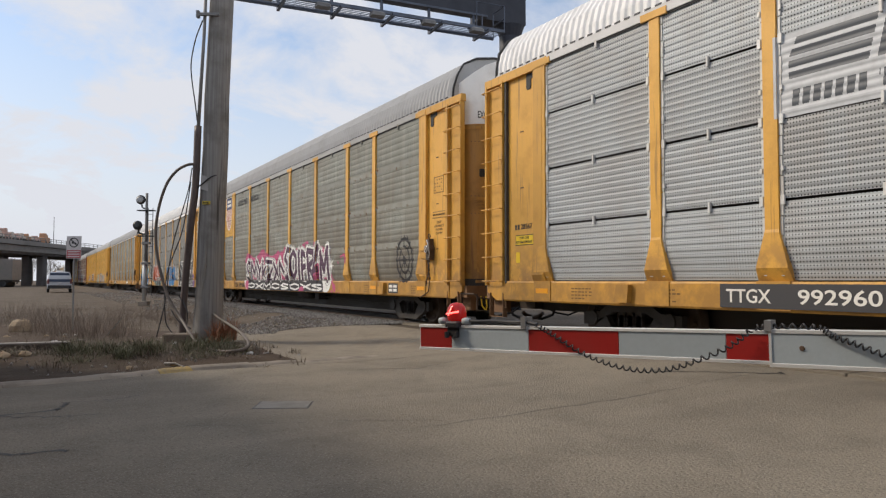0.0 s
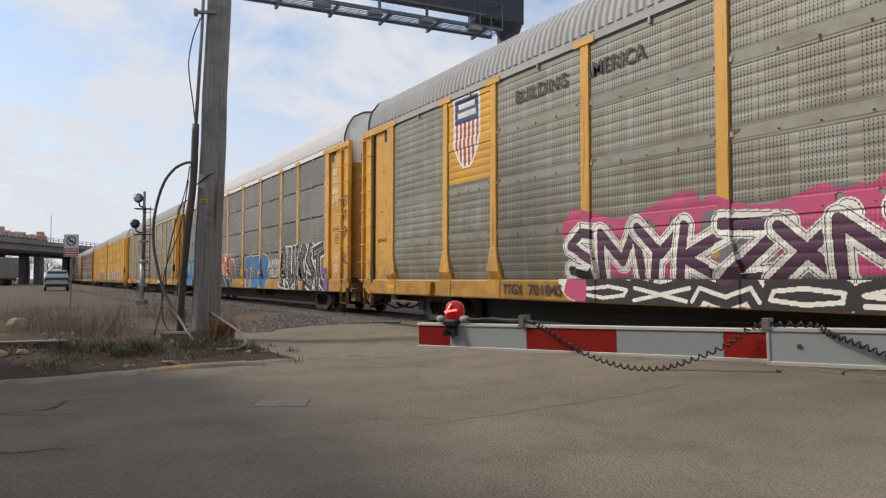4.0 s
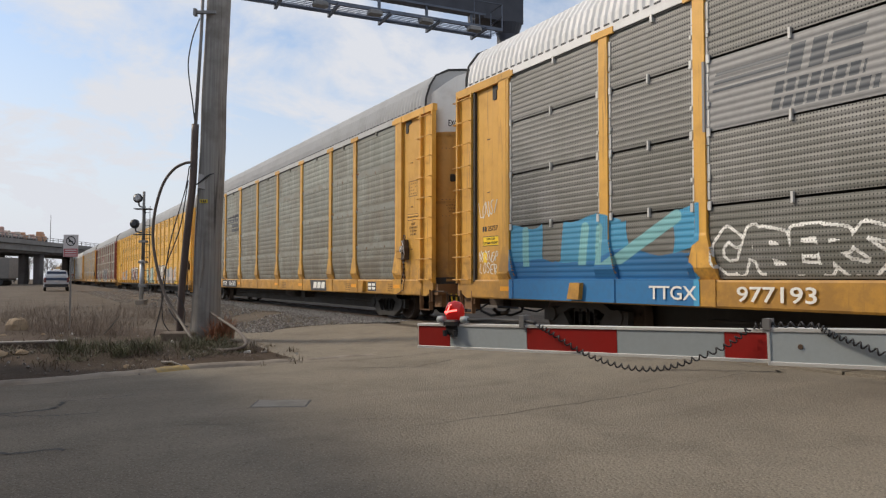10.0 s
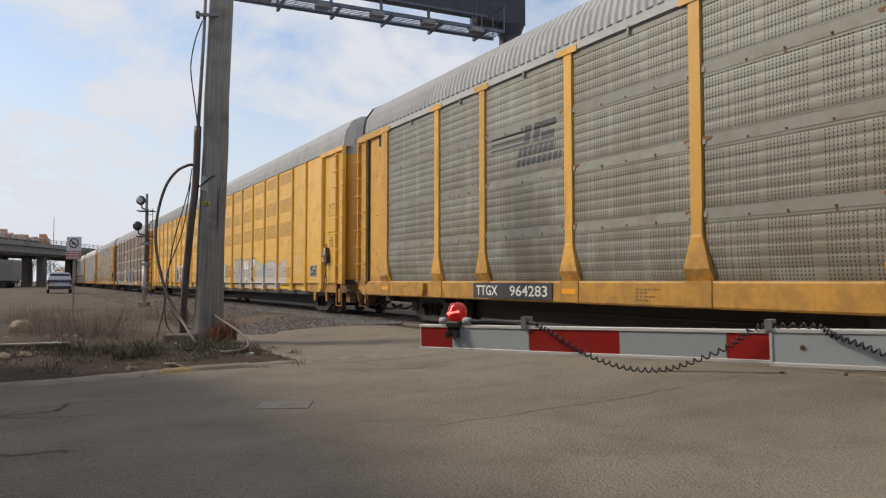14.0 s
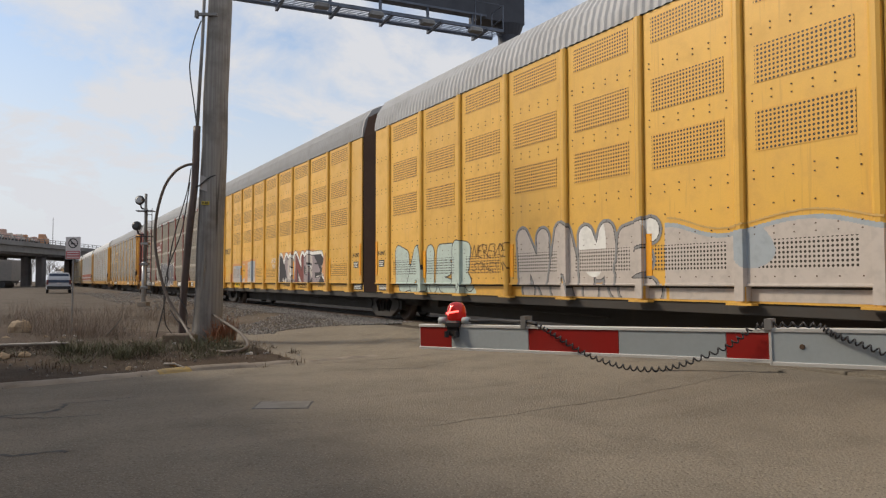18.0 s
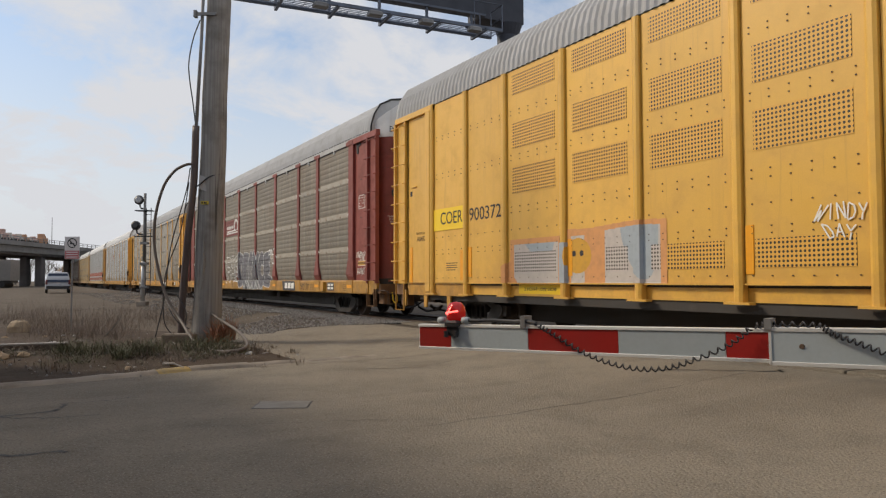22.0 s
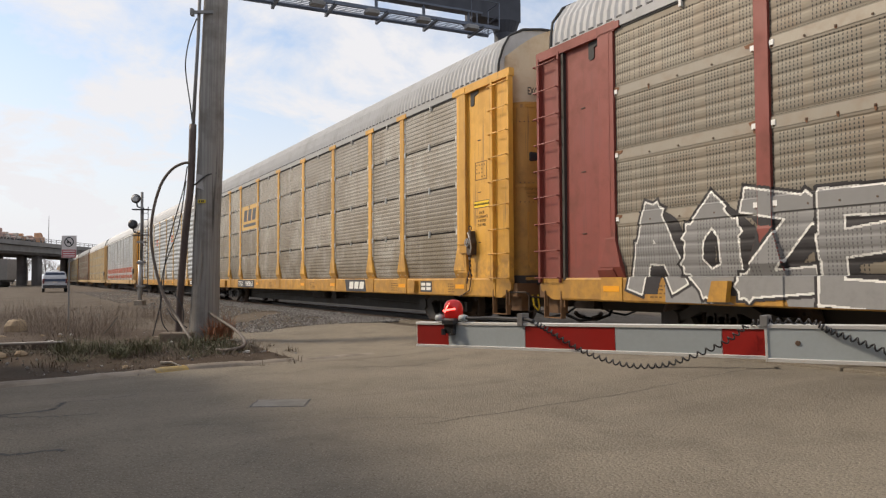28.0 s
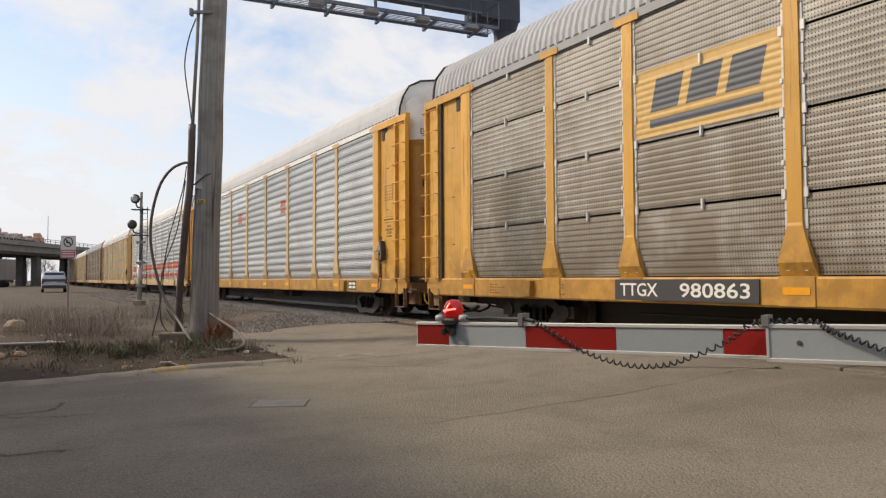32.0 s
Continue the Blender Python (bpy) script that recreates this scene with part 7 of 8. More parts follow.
for z in (-0.064, 0.060):
    part("edge_strip", Geo().bevel_box(1.69, 5.2, -0.034, 0.03, z - 0.007, z + 0.007, 0.002), ALU, gate)
x = 1.695
for k, w in enumerate((0.60, 0.44, 0.44, 0.44, 0.44, 0.44, 0.44)):
    part("white_stripe" if k % 2 == 0 else "red_stripe", Geo().box(x + 0.0015, x + w - 0.0015, -0.030, -0.026, -0.057, 0.053), GREY_SHEET if k % 2 == 0 else RED_SHEET, gate)
    x += w
part("bolt_hole", Geo().lathe([(0.0, -0.034), (0.008, -0.034), (0.010, -0.030)], 10).moved(pose(1.80, 0, 0.0)), BOLT, gate, "rusty bolt")
part("seam", Geo().box(1.688, 1.697, -0.034, 0.03, -0.070, 0.066), ALU, gate)
part("lamp_base", Geo().bevel_box(0.182, 0.268, -0.05, 0.05, 0.052, 0.082, 0.01).box(0.195, 0.255, -0.04, -0.022, 0.008, 0.055).tube([(0.195, -0.045, 0.0), (0.195, -0.045, 0.03)], 0.012, 6).tube([(0.255, -0.045, 0.0), (0.255, -0.045, 0.03)], 0.012, 6), BLACK_PLASTIC, gate)
lens = Nodes("red_lamp_lens", 0.15)
lens.p.inputs["Emission Color"].default_value = (1.0, 0.03, 0.02, 1)
lens.p.inputs["Emission Strength"].default_value = 0.12
LENS = lens.done((0.33, 0.010, 0.010))
glow = Nodes("red_lamp_filament", 0.3)
glow.p.inputs["Emission Color"].default_value = (1.0, 0.10, 0.08, 1)
glow.p.inputs["Emission Strength"].default_value = 4.0
GLOW = glow.done((0.6, 0.05, 0.05))
lamp = part("lamp_lens", Geo().lathe([(0.0, 0.076), (0.040, 0.078), (0.048, 0.10), (0.049, 0.125), (0.043, 0.15), (0.030, 0.167), (0.0, 0.174)], 20, "z").moved(pose(0.225, 0, 0)), LENS, gate, "red lamp lens", True)
part("lit_strip", Geo().tube(curve([(0.188, -0.032, 0.118), (0.218, -0.050, 0.121), (0.263, -0.036, 0.128)]), 0.0045, 6), GLOW, lamp)
part("lit_strip", Geo().tube(curve([(0.207, -0.048, 0.110), (0.218, -0.048, 0.132), (0.230, -0.036, 0.156)]), 0.003, 6), GLOW, lamp)
for s in (-1, 1):
    part("lamp_ear", Geo().lathe([(0.0, -0.02), (0.016, -0.018), (0.018, 0.0), (0.016, 0.02), (0.0, 0.022)], 10, "x").moved(pose(0.225 + s * 0.072, -0.02, 0.082)), GREY_SHEET, gate, smooth=True)
part("cable_clip", Geo().box(0.615, 0.64, -0.035, 0.03, 0.05, 0.105), GREY_STEEL, gate)
part("lamp_lead", Geo().tube(curve([(0.30, -0.02, 0.085), (0.36, -0.02, 0.08), (0.45, 0.0, 0.082), (0.55, 0.0, 0.078), (0.64, -0.02, 0.08), (0.70, -0.03, 0.07)]), 0.009, 7), BLACK_CABLE, gate, smooth=True)


def coil(points, turns, r, wire):
    """A coiled cord along a sagging line."""
    line = curve(points, 14)
    total, out = len(line) - 1, []
    steps = turns * 10
    for k in range(steps + 1):
        f = k / steps * total
        i = min(int(f), total - 1)
        p = line[i].lerp(line[i + 1], f - i)
        a = 2 * math.pi * k / 10
        way = (line[i + 1] - line[i]).normalized()
        up = Vector((0, 1, 0)).cross(way).normalized()
        out.append(p + up * (r * math.cos(a)) + Vector((0, 1, 0)) * (r * math.sin(a)))
    return Geo().tube(out, wire, 5)


part("coiled_cord", coil([(0.72, -0.045, 0.062), (0.80, -0.06, 0.028), (0.92, -0.065, -0.035), (1.04, -0.065, -0.080), (1.17, -0.065, -0.104), (1.30, -0.065, -0.098), (1.42, -0.065, -0.06), (1.55, -0.06, 0.0), (1.63, -0.05, 0.064)], 34, 0.0095, 0.0034), BLACK_CABLE, gate, "black coiled cord", True)
part("coiled_cord", coil([(1.64, -0.03, 0.072), (1.72, -0.02, 0.078), (1.85, -0.02, 0.076), (1.90, -0.04, 0.05), (1.98, -0.05, 0.02), (2.08, -0.055, -0.02), (2.2, -0.055, -0.06), (2.34, -0.055, -0.08), (2.5, -0.055, -0.05), (2.62, -0.04, 0.07)], 36, 0.0095, 0.0034), BLACK_CABLE, gate, "black coiled cord", True)
part("cord_clamp", Geo().box(1.675, 1.70, -0.04, 0.03, 0.06, 0.10), GREY_STEEL, gate)
part("gate_mast", Geo().tube([(5.0, 0.2, -1.0), (5.0, 0.2, 0.9)], 0.08, 12).box(4.8, 5.25, -0.05, 0.3, -0.25, 0.25), GREY_STEEL, gate)

# ---- signal mast ----
sig = thing("railway_signal", Matrix.Translation(lane(-14.05, 34.2, height(4.5, 36.6) - 0.02)) @ Matrix.Rotation(-LANE, 4, "Z"), "railway signal mast with two round black heads", "railway signal")
part("signal_base", Geo().bevel_box(-0.22, 0.22, -0.22, 0.22, -0.05, 0.25, 0.03), CONCRETE, sig)
part("lower_mast", Geo().tube([(0, 0, 0.2), (0, 0, 2.1)], [0.10, 0.09], 12), STEEL, sig, "pale lower pipe", True)
part("upper_mast", Geo().tube([(0.03, 0, 2.0), (0.05, 0, 5.3)], 0.062, 10), GREY_STEEL, sig, smooth=True)
for z, dx in ((4.98, -0.20), (3.78, -0.33)):
    h = part("signal_head", Geo().lathe([(0.0, -0.12), (0.19, -0.12), (0.22, -0.06), (0.22, -0.02), (0.10, 0.10), (0.0, 0.14)], 20).moved(pose(dx, -0.05, z)), DARK_STEEL, sig, "round black head", True)
    part("signal_glass", Geo().lathe([(0.0, -0.135), (0.12, -0.130), (0.17, -0.122)], 16).moved(pose(dx - 0.01, -0.05, z)), STEEL if z > 4 else BLACK_PLASTIC, h, smooth=True)
    part("head_bracket", Geo().tube(curve([(dx, 0, z - 0.2), (dx + 0.05, 0, z - 0.36), (0.05, 0, z - 0.42)]), 0.035, 7).box(-0.35, 0.42, -0.2, 0.2, z - 0.52, z - 0.48), DARK_STEEL, sig)
for dx in (0.16, 0.38):
    part("ladder_rail", Geo().tube([(dx, -0.1, 0.5), (dx, -0.1, 4.6)], 0.018, 6), DARK_STEEL, sig)
for k in range(13):
    part("rung", Geo().tube([(0.16, -0.1, 0.7 + 0.3 * k), (0.38, -0.1, 0.7 + 0.3 * k)], 0.012, 5), DARK_STEEL, sig)
for z in (0.85, 1.95, 2.9):
    part("junction_box", Geo().bevel_box(-0.13, 0.24, -0.13, 0.13, z, z + 0.11, 0.02), GREY_STEEL, sig)

# ---- sign on a post ----
sign = thing("warning_sign", Matrix.Translation(lane(-9.30, 18.3, 0.0)) @ Matrix.Rotation(-LANE - 0.06, 4, "Z"), "small white prohibition sign with a red lower band on a post", "sign")
SIGN_WHITE = flat("faded_sign_white", (0.62, 0.60, 0.60), 0.5)
SIGN_RED = flat("faded_sign_red", (0.42, 0.10, 0.11), 0.5)
part("sign_post", Geo().box(-0.016, 0.016, 0.01, 0.035, -0.05, 2.3), GREY_STEEL, sign)
part("sign_plate", Geo().box(-0.19, 0.19, -0.003, 0.003, 1.80, 2.36), SIGN_WHITE, sign)
ring = [(0.125 * math.cos(a), 2.20 + 0.125 * math.sin(a)) for a in [2 * math.pi * k / 28 for k in range(28)]]
inner = [(0.098 * math.cos(a), 2.20 + 0.098 * math.sin(a)) for a in [2 * math.pi * k / 28 for k in range(28)]]
g = Geo()
g.v = [(x, -0.006, z) for x, z in ring + inner]
g.f = [(k, (k + 1) % 28, 28 + (k + 1) % 28, 28 + k) for k in range(28)]
g.plate([(-0.085, 2.265), (-0.065, 2.285), (0.085, 2.135), (0.065, 2.115)], -0.007, -0.005)
g.plate([(-0.06, 2.17), (0.07, 2.17), (0.05, 2.20), (-0.02, 2.205), (-0.05, 2.23)], -0.0065, -0.005)
part("prohibition_ring", g, LETTER_DARK, sign)
part("red_band", Geo().box(-0.18, 0.18, -0.006, -0.003, 1.81, 2.01), SIGN_RED, sign)
for z in (1.97, 1.91, 1.85):
    part("text_bar", Geo().box(-0.15, 0.15, -0.008, -0.006, z - 0.012, z + 0.012), SIGN_WHITE, sign)

# ---- parked van ----
VAN_PAINT = worn("dull_silver_van_paint", (0.46, 0.48, 0.52), (0.12, 0.11, 0.10), 0.4, 0.1, 0.25)
glass = Nodes("dark_blue_window", 0.35)
glass.p.inputs["Specular IOR Level"].default_value = 0.2
GLASS = glass.done((0.035, 0.05, 0.085))
VAN_AT = lane(-34.0, 64.5)
van = thing("parked_van", Matrix.Translation((VAN_AT.x, VAN_AT.y, height(VAN_AT.x, VAN_AT.y) - 0.01)) @ Matrix.Rotation(radians(-1), 4, "Z"), "parked silver minivan with dark rear window", "van")


def van_ring(y, w, z0, z1, tuck_):
    return [(-w, y, z0), (-w - 0.02, y, 0.75), (-w, y, 1.0), (-w + tuck_, y, z1 - 0.1), (-w + tuck_ + 0.1, y, z1), (w - tuck_ - 0.1, y, z1), (w - tuck_, y, z1 - 0.1), (w, y, 1.0), (w + 0.02, y, 0.75), (w, y, z0)]


part("body", Geo().rings([van_ring(-2.3, 0.90, 0.42, 1.05, 0.02), van_ring(-2.28, 0.92, 0.36, 1.3, 0.06), van_ring(-2.05, 0.94, 0.34, 1.75, 0.14), van_ring(0.6, 0.95, 0.34, 1.80, 0.15), van_ring(1.4, 0.95, 0.34, 1.45, 0.12), van_ring(1.7, 0.93, 0.34, 1.08, 0.03), van_ring(2.4, 0.85, 0.36, 0.85, 0.02)]), VAN_PAINT, van, smooth=False)
part("rear_window", Geo().rings([[(-0.82, -2.36, 0.92), (0.82, -2.36, 0.92), (0.72, -2.13, 1.68), (-0.72, -2.13, 1.68)], [(-0.82, -2.31, 0.92), (0.82, -2.31, 0.92), (0.72, -2.07, 1.68), (-0.72, -2.07, 1.68)]]), GLASS, van)
for s in (-1, 1):
    part("side_window", Geo().sheet([[(s * 0.955, -1.9, 1.05), (s * 0.955, 1.2, 1.05)], [(s * 0.835, -1.7, 1.62), (s * 0.835, 0.7, 1.62)]]), GLASS, van)
    part("tail_lamp", Geo().box(s * 0.86 - 0.08, s * 0.86 + 0.08, -2.33, -2.2, 0.75, 1.15), flat("tail_red", (0.14, 0.03, 0.03), 0.4), van)
    for y in (-1.5, 1.5):
        w = part("wheel", Geo().lathe([(0.0, -0.1), (0.28, -0.1), (0.33, -0.06), (0.33, 0.06), (0.28, 0.1), (0.0, 0.1)], 16, "x").moved(pose(s * 0.86, y, 0.33)), RUBBER, van, smooth=True)
        part("rim", Geo().lathe([(0.0, -0.01), (0.2, -0.01), (0.2, 0.01), (0.0, 0.012)], 12, "x").moved(pose(s * 0.97, y, 0.33)), STEEL, w)
part("rear_bumper", Geo().bevel_box(-0.9, 0.9, -2.42, -2.25, 0.38, 0.62, 0.04), BLACK_PLASTIC, van)
part("roof_light", Geo().bevel_box(-0.28, 0.28, -0.9, -0.6, 1.80, 1.90, 0.03), WHITE, van)
part("plate_bar", Geo().box(-0.16, 0.16, -2.345, -2.30, 0.80, 0.92), SIGN_WHITE, van)

# ---- overpass with plant on it ----
BRIDGE = worn("stained_bridge_concrete", (0.22, 0.21, 0.20), (0.10, 0.09, 0.08), 0.9, 0, 0.6, 0.4)
# Underside shade, paled by distance haze, is put into this concrete's colour
BRIDGE_DARK = worn("shaded_concrete", (0.15, 0.14, 0.14), (0.05, 0.045, 0.04), 0.9, 0, 0.5, 0.4)
ov_way = lane(-0.06, 1.0)
M_OV = Matrix.Translation(lane(-78.0, 146.0)) @ Matrix.Rotation(math.atan2(ov_way.y, ov_way.x), 4, "Z")
over_ = thing("overpass", M_OV, "stained concrete road bridge on thick piers", "bridge")
part("deck", Geo().rings([[(x, 0, 6.5), (x, 0, 7.6), (x, -0.6, 7.7), (x, -0.6, 8.5), (x, 14, 8.5), (x, 14, 6.5)] for x in (-60, 160)]), BRIDGE, over_)
for k in range(5):
    part("girder", Geo().box(-60, 160, 1 + 2.8 * k, 1.7 + 2.8 * k, 6.1, 6.5), BRIDGE_DARK, over_)
for x in (-30, -1.0, 28):
    for y in (2.0, 4.9, 9.5):
        part("pier", Geo().bevel_box(x - 0.85, x + 0.85, y - 0.7, y + 0.7, -0.2, 6.12, 0.2), BRIDGE_DARK, over_)
part("abutment", Geo().box(75, 80, 0, 14, -0.2, 6.5), BRIDGE_DARK, over_)
for z in (8.9, 9.28):
    part("handrail", Geo().tube([(-60, -0.4, z), (160, -0.4, z)], 0.05, 5), GREY_STEEL, over_)
for k in range(60):
    part("rail_post", Geo().box(-40 + 2.2 * k - 0.05, -40 + 2.2 * k + 0.05, -0.45, -0.35, 8.5, 9.3), GREY_STEEL, over_)
ORANGE = worn("orange_machine_paint", (0.46, 0.25, 0.14), (0.3, 0.2, 0.14), 0.6, 0, 0.4)
PALE_CRATE = worn("pale_tan_crate", (0.52, 0.46, 0.40), (0.3, 0.25, 0.2), 0.7, 0, 0.4)
SALMON = worn("faded_red_machine_paint", (0.46, 0.30, 0.25), (0.3, 0.22, 0.18), 0.6, 0, 0.4)
for x, w, h, m_ in ((-19.0, 2.6, 1.3, ORANGE), (-16.2, 1.6, 0.9, PALE_CRATE), (-14.2, 1.8, 1.2, SALMON), (-12.0, 1.4, 0.9, PALE_CRATE), (-10.4, 1.6, 0.8, SALMON), (-8.4, 1.2, 0.9, PALE_CRATE), (-6.6, 1.5, 0.9, ORANGE), (-4.8, 1.1, 0.7, PALE_CRATE), (-3.0, 1.3, 0.8, SALMON), (0.5, 2.2, 1.2, ORANGE)):
    mach = thing("road_machine", M_OV @ Matrix.Translation((x, 2.5, 8.5)), "faded orange and tan road works machine on the bridge", "machine", "machines on the bridge")
    h *= 1.5
    part("chassis", Geo().bevel_box(-w / 2, w / 2, -0.8, 0.8, 0.25, h * 0.75, 0.1), m_, mach)
    part("cab", Geo().bevel_box(-w * 0.3, w * 0.1, -0.6, 0.6, h * 0.7, h * 1.2, 0.1), m_, mach)
    part("axle", Geo().lathe([(0.28, -0.9), (0.28, 0.9)], 10).moved(pose(-w * 0.3, 0, 0.28)).add(Geo().lathe([(0.28, -0.9), (0.28, 0.9)], 10).moved(pose(w * 0.3, 0, 0.28))), RUBBER, mach)
part("digger_boom", Geo().tube([(0.3, 0, 0.9), (0.9, 0, 1.9), (1.5, 0, 1.8), (1.6, 0, 1.0)], 0.13, 6), ORANGE, mach)
lampost = thing("lamp_post", M_OV @ Matrix.Translation((8.0, 4, 8.5)), "thin grey lamp post on the bridge", "lamp post")
part("post", Geo().tube([(0, 0, 0), (0, 0, 6.2)], [0.08, 0.05], 6), GREY_STEEL, lampost)
trail = thing("box_trailer", Matrix.Translation(lane(-70.5, 112.0, height(0, 100))) @ Matrix.Rotation(-LANE, 4, "Z"), "white box trailer parked under the bridge", "trailer")
# White box with the shade under the bridge put into its base colour
part("box", Geo().bevel_box(-9, 4.2, 0, 2.5, 1.1, 4.3, 0.05), worn("shaded_white_box", (0.20, 0.18, 0.165), (0.12, 0.17, 0.14), 0.6, 0, 0.3), trail)
part("chassis", Geo().box(-9, 4.1, 0.3, 2.2, 0.75, 1.1), DARK, trail)
for x in (1.4, 2.8):
    part("wheel", Geo().lathe([(0.0, 0.0), (0.45, 0.0), (0.5, 0.05), (0.5, 2.4), (0.45, 2.5), (0.0, 2.5)], 14).moved(pose(x, 0, 0.5)), RUBBER, trail)
part("landing_leg", Geo().box(-6.1, -5.9, 0.3, 0.5, 0, 0.8), DARK, trail)

# ---- billboard over the far side of the track ----
A_, B_ = lane(2.21, 28.0, 10.86), lane(-7.15, 23.7, 10.86)
ax = (B_ - A_).normalized()
M_BB = Matrix.Translation(A_) @ Matrix(((-ax.x, ax.y * -1 * -1, 0, 0), (-ax.y, -ax.x, 0, 0), (0, 0, 1, 0), (0, 0, 0, 1)))
bb = thing("billboard", M_BB, "dark billboard seen from below with a lamp catwalk", "billboard")
BB_DARK = worn("dark_billboard_face", (0.035, 0.04, 0.055), (0.05, 0.05, 0.06), 0.6, 0, 0.3)
BB_STEEL = worn("blue_grey_steel", (0.11, 0.13, 0.17), (0.06, 0.06, 0.06), 0.5, 0.3, 0.3)
GRATE = worn("pale_grating", (0.20, 0.23, 0.30), (0.12, 0.12, 0.14), 0.6, 0.2, 0.2)
part("face", Geo().box(-10.8, -0.2, 0.95, 1.25, 0.98, 4.2), BB_DARK, bb)
part("face_trim", Geo().box(-10.8, -0.15, 0.9, 1.3, 0.9, 0.98), BB_STEEL, bb)
part("back_beam", Geo().box(-10.8, 0.6, 1.3, 1.9, 1.5, 1.9), BB_DARK, bb)
for y in (-0.15, 0.75):
    part("catwalk_rail", Geo().box(-10.8, 0.0, y - 0.05, y + 0.05, -0.06, 0.06), BB_STEEL, bb)
for y in (0.06, 0.21, 0.36, 0.51, 0.64):
    part("grating_bar", Geo().box(-10.8, 0.0, y - 0.012, y + 0.012, 0.0, 0.025), GRATE, bb)
for k in range(26):
    part("grating_cross", Geo().box(-10.4 + 0.4 * k, -10.385 + 0.4 * k, -0.1, 0.7, 0.026, 0.04), GRATE, bb)
for k in range(6):
    x = -0.75 - 1.93 * k
    part("bracket", Geo().box(x - 0.05, x + 0.05, -0.35, 1.0, -0.13, -0.04).tube([(x, 0.95, -0.1), (x, 1.0, 0.9)], 0.06, 6), BB_STEEL, bb)
    if k < 5:
        arm_x = x - 0.75
        part("lamp_arm", Geo().tube([(arm_x, 0.0, -0.05), (arm_x - 0.05, -0.75, -0.30)], 0.03, 6), BB_STEEL, bb)
        part("flood_lamp", Geo().bevel_box(arm_x - 0.30, arm_x + 0.20, -1.0, -0.65, -0.46, -0.30, 0.05), GREY_STEEL, bb)
for pts in ([(0.0, -0.15, 0.0), (0.0, -0.15, 1.0), (0.0, 0.75, 1.0), (0.0, 0.75, 0.0)], [(0.0, -0.15, 0.5), (0.0, 0.75, 0.5)], [(0.0, -0.15, 1.0), (-1.2, -0.15, 1.0), (-1.2, -0.15, 0.0)], [(-0.5, 0.75, 0.0), (-0.5, 0.75, 0.9)]):
    part("guard_rail", Geo().tube(pts, 0.025, 5), BB_STEEL, bb)
part("post", Geo().tube([(1.30, 1.7, -10.9), (1.30, 1.7, 5.0)], 0.44, 20), BB_DARK, bb, smooth=True)
part("post_collar", Geo().tube([(1.30, 1.7, 0.5), (1.30, 1.7, 0.95)], [0.44, 0.60], 20).box(-0.3, 1.8, 1.25, 2.2, 0.95, 2.2), BB_DARK, bb)


# ---- verge clutter ----
def ground_at(x, y):
    if kerb_y(x) < y < 16.9 and x < 4.05:
        edge = min(1.0, (y - kerb_y(x)) / 0.4, (17.0 - y) / 2.5, (3.55 - x) / 0.8)
        return 0.075 * max(0.0, edge) ** 0.5 + 0.09 * noise.noise((x * 0.6, y * 0.8, 0.3)) * max(0.0, edge)
    return height(x, y)


def blades(name, lo, hi):
    n = Nodes(name, 0.8)
    geo = n.t.nodes.new("ShaderNodeNewGeometry")
    return n.done(n.mix(geo.outputs["Random Per Island"], lo, hi))


GREEN_BLADE = blades("green_weed_blades", (0.038, 0.044, 0.019), (0.100, 0.100, 0.048))
DRY_BLADE = blades("dry_grass_blades", (0.075, 0.056, 0.040), (0.17, 0.130, 0.095))
RUST_BLADE = blades("rust_brown_stalks", (0.14, 0.058, 0.03), (0.32, 0.135, 0.07))


def tuft(g, r, x, y, z, size, n, spread, tall, wide=0.006):
    for _ in range(n):
        a, d = r.uniform(0, 6.28), size * math.sqrt(r.random())
        bx, by = x + d * math.cos(a), y + d * math.sin(a)
        h, out, b = tall * r.uniform(0.4, 1.1), spread * r.uniform(0.1, 1.0), r.uniform(0, 6.28)
        c, s = math.cos(b), math.sin(b)
        w = wide * r.uniform(0.7, 1.6)
        i = len(g.v)
        g.v += [(bx - s * w, by + c * w, z), (bx + s * w, by - c * w, z), (bx + c * out * 0.4 + s * w * 0.8, by + s * out * 0.4 - c * w * 0.8, z + h * 0.6), (bx + c * out * 0.4 - s * w * 0.8, by + s * out * 0.4 + c * w * 0.8, z + h * 0.6), (bx + c * out, by + s * out, z + h)]
        g.f += [(i, i + 1, i + 2, i + 3), (i + 3, i + 2, i + 4)]


r = random.Random(11)
# green weeds before the pole and along the kerb
for k, (cr, ca, size, n, tall) in enumerate(((-5.55, 11.9, 0.40, 420, 0.30), (-4.85, 11.7, 0.36, 420, 0.27), (-4.25, 12.7, 0.30, 300, 0.36), (-3.85, 12.5, 0.36, 340, 0.28), (-5.1, 11.3, 0.5, 160, 0.14), (-6.4, 11.7, 0.4, 120, 0.14), (-3.6, 11.8, 0.35, 160, 0.14))):
    p = lane(cr, ca)
    g = Geo()
    for _ in range(9):
        q = p + Vector((r.uniform(-1.5 * size, 1.5 * size), r.uniform(-1.2 * size, 1.2 * size), 0))
        tuft(g, r, q.x, q.y, ground_at(q.x, q.y) - 0.01, size * r.uniform(0.3, 0.9), n // 4, 0.34, tall * r.uniform(0.35, 1.10), 0.0030)
    solo("weed_clump", g, GREEN_BLADE, "low green weeds on the verge", "weeds", group="weeds on the verge", kind="stuff")
g = Geo()
for _ in range(260):
    x, y = r.uniform(-6, 4.0), r.uniform(10.4, 16.8)
    tuft(g, r, x, y, ground_at(x, y) - 0.01, 0.12, 12, 0.16, r.uniform(0.04, 0.16), 0.004)
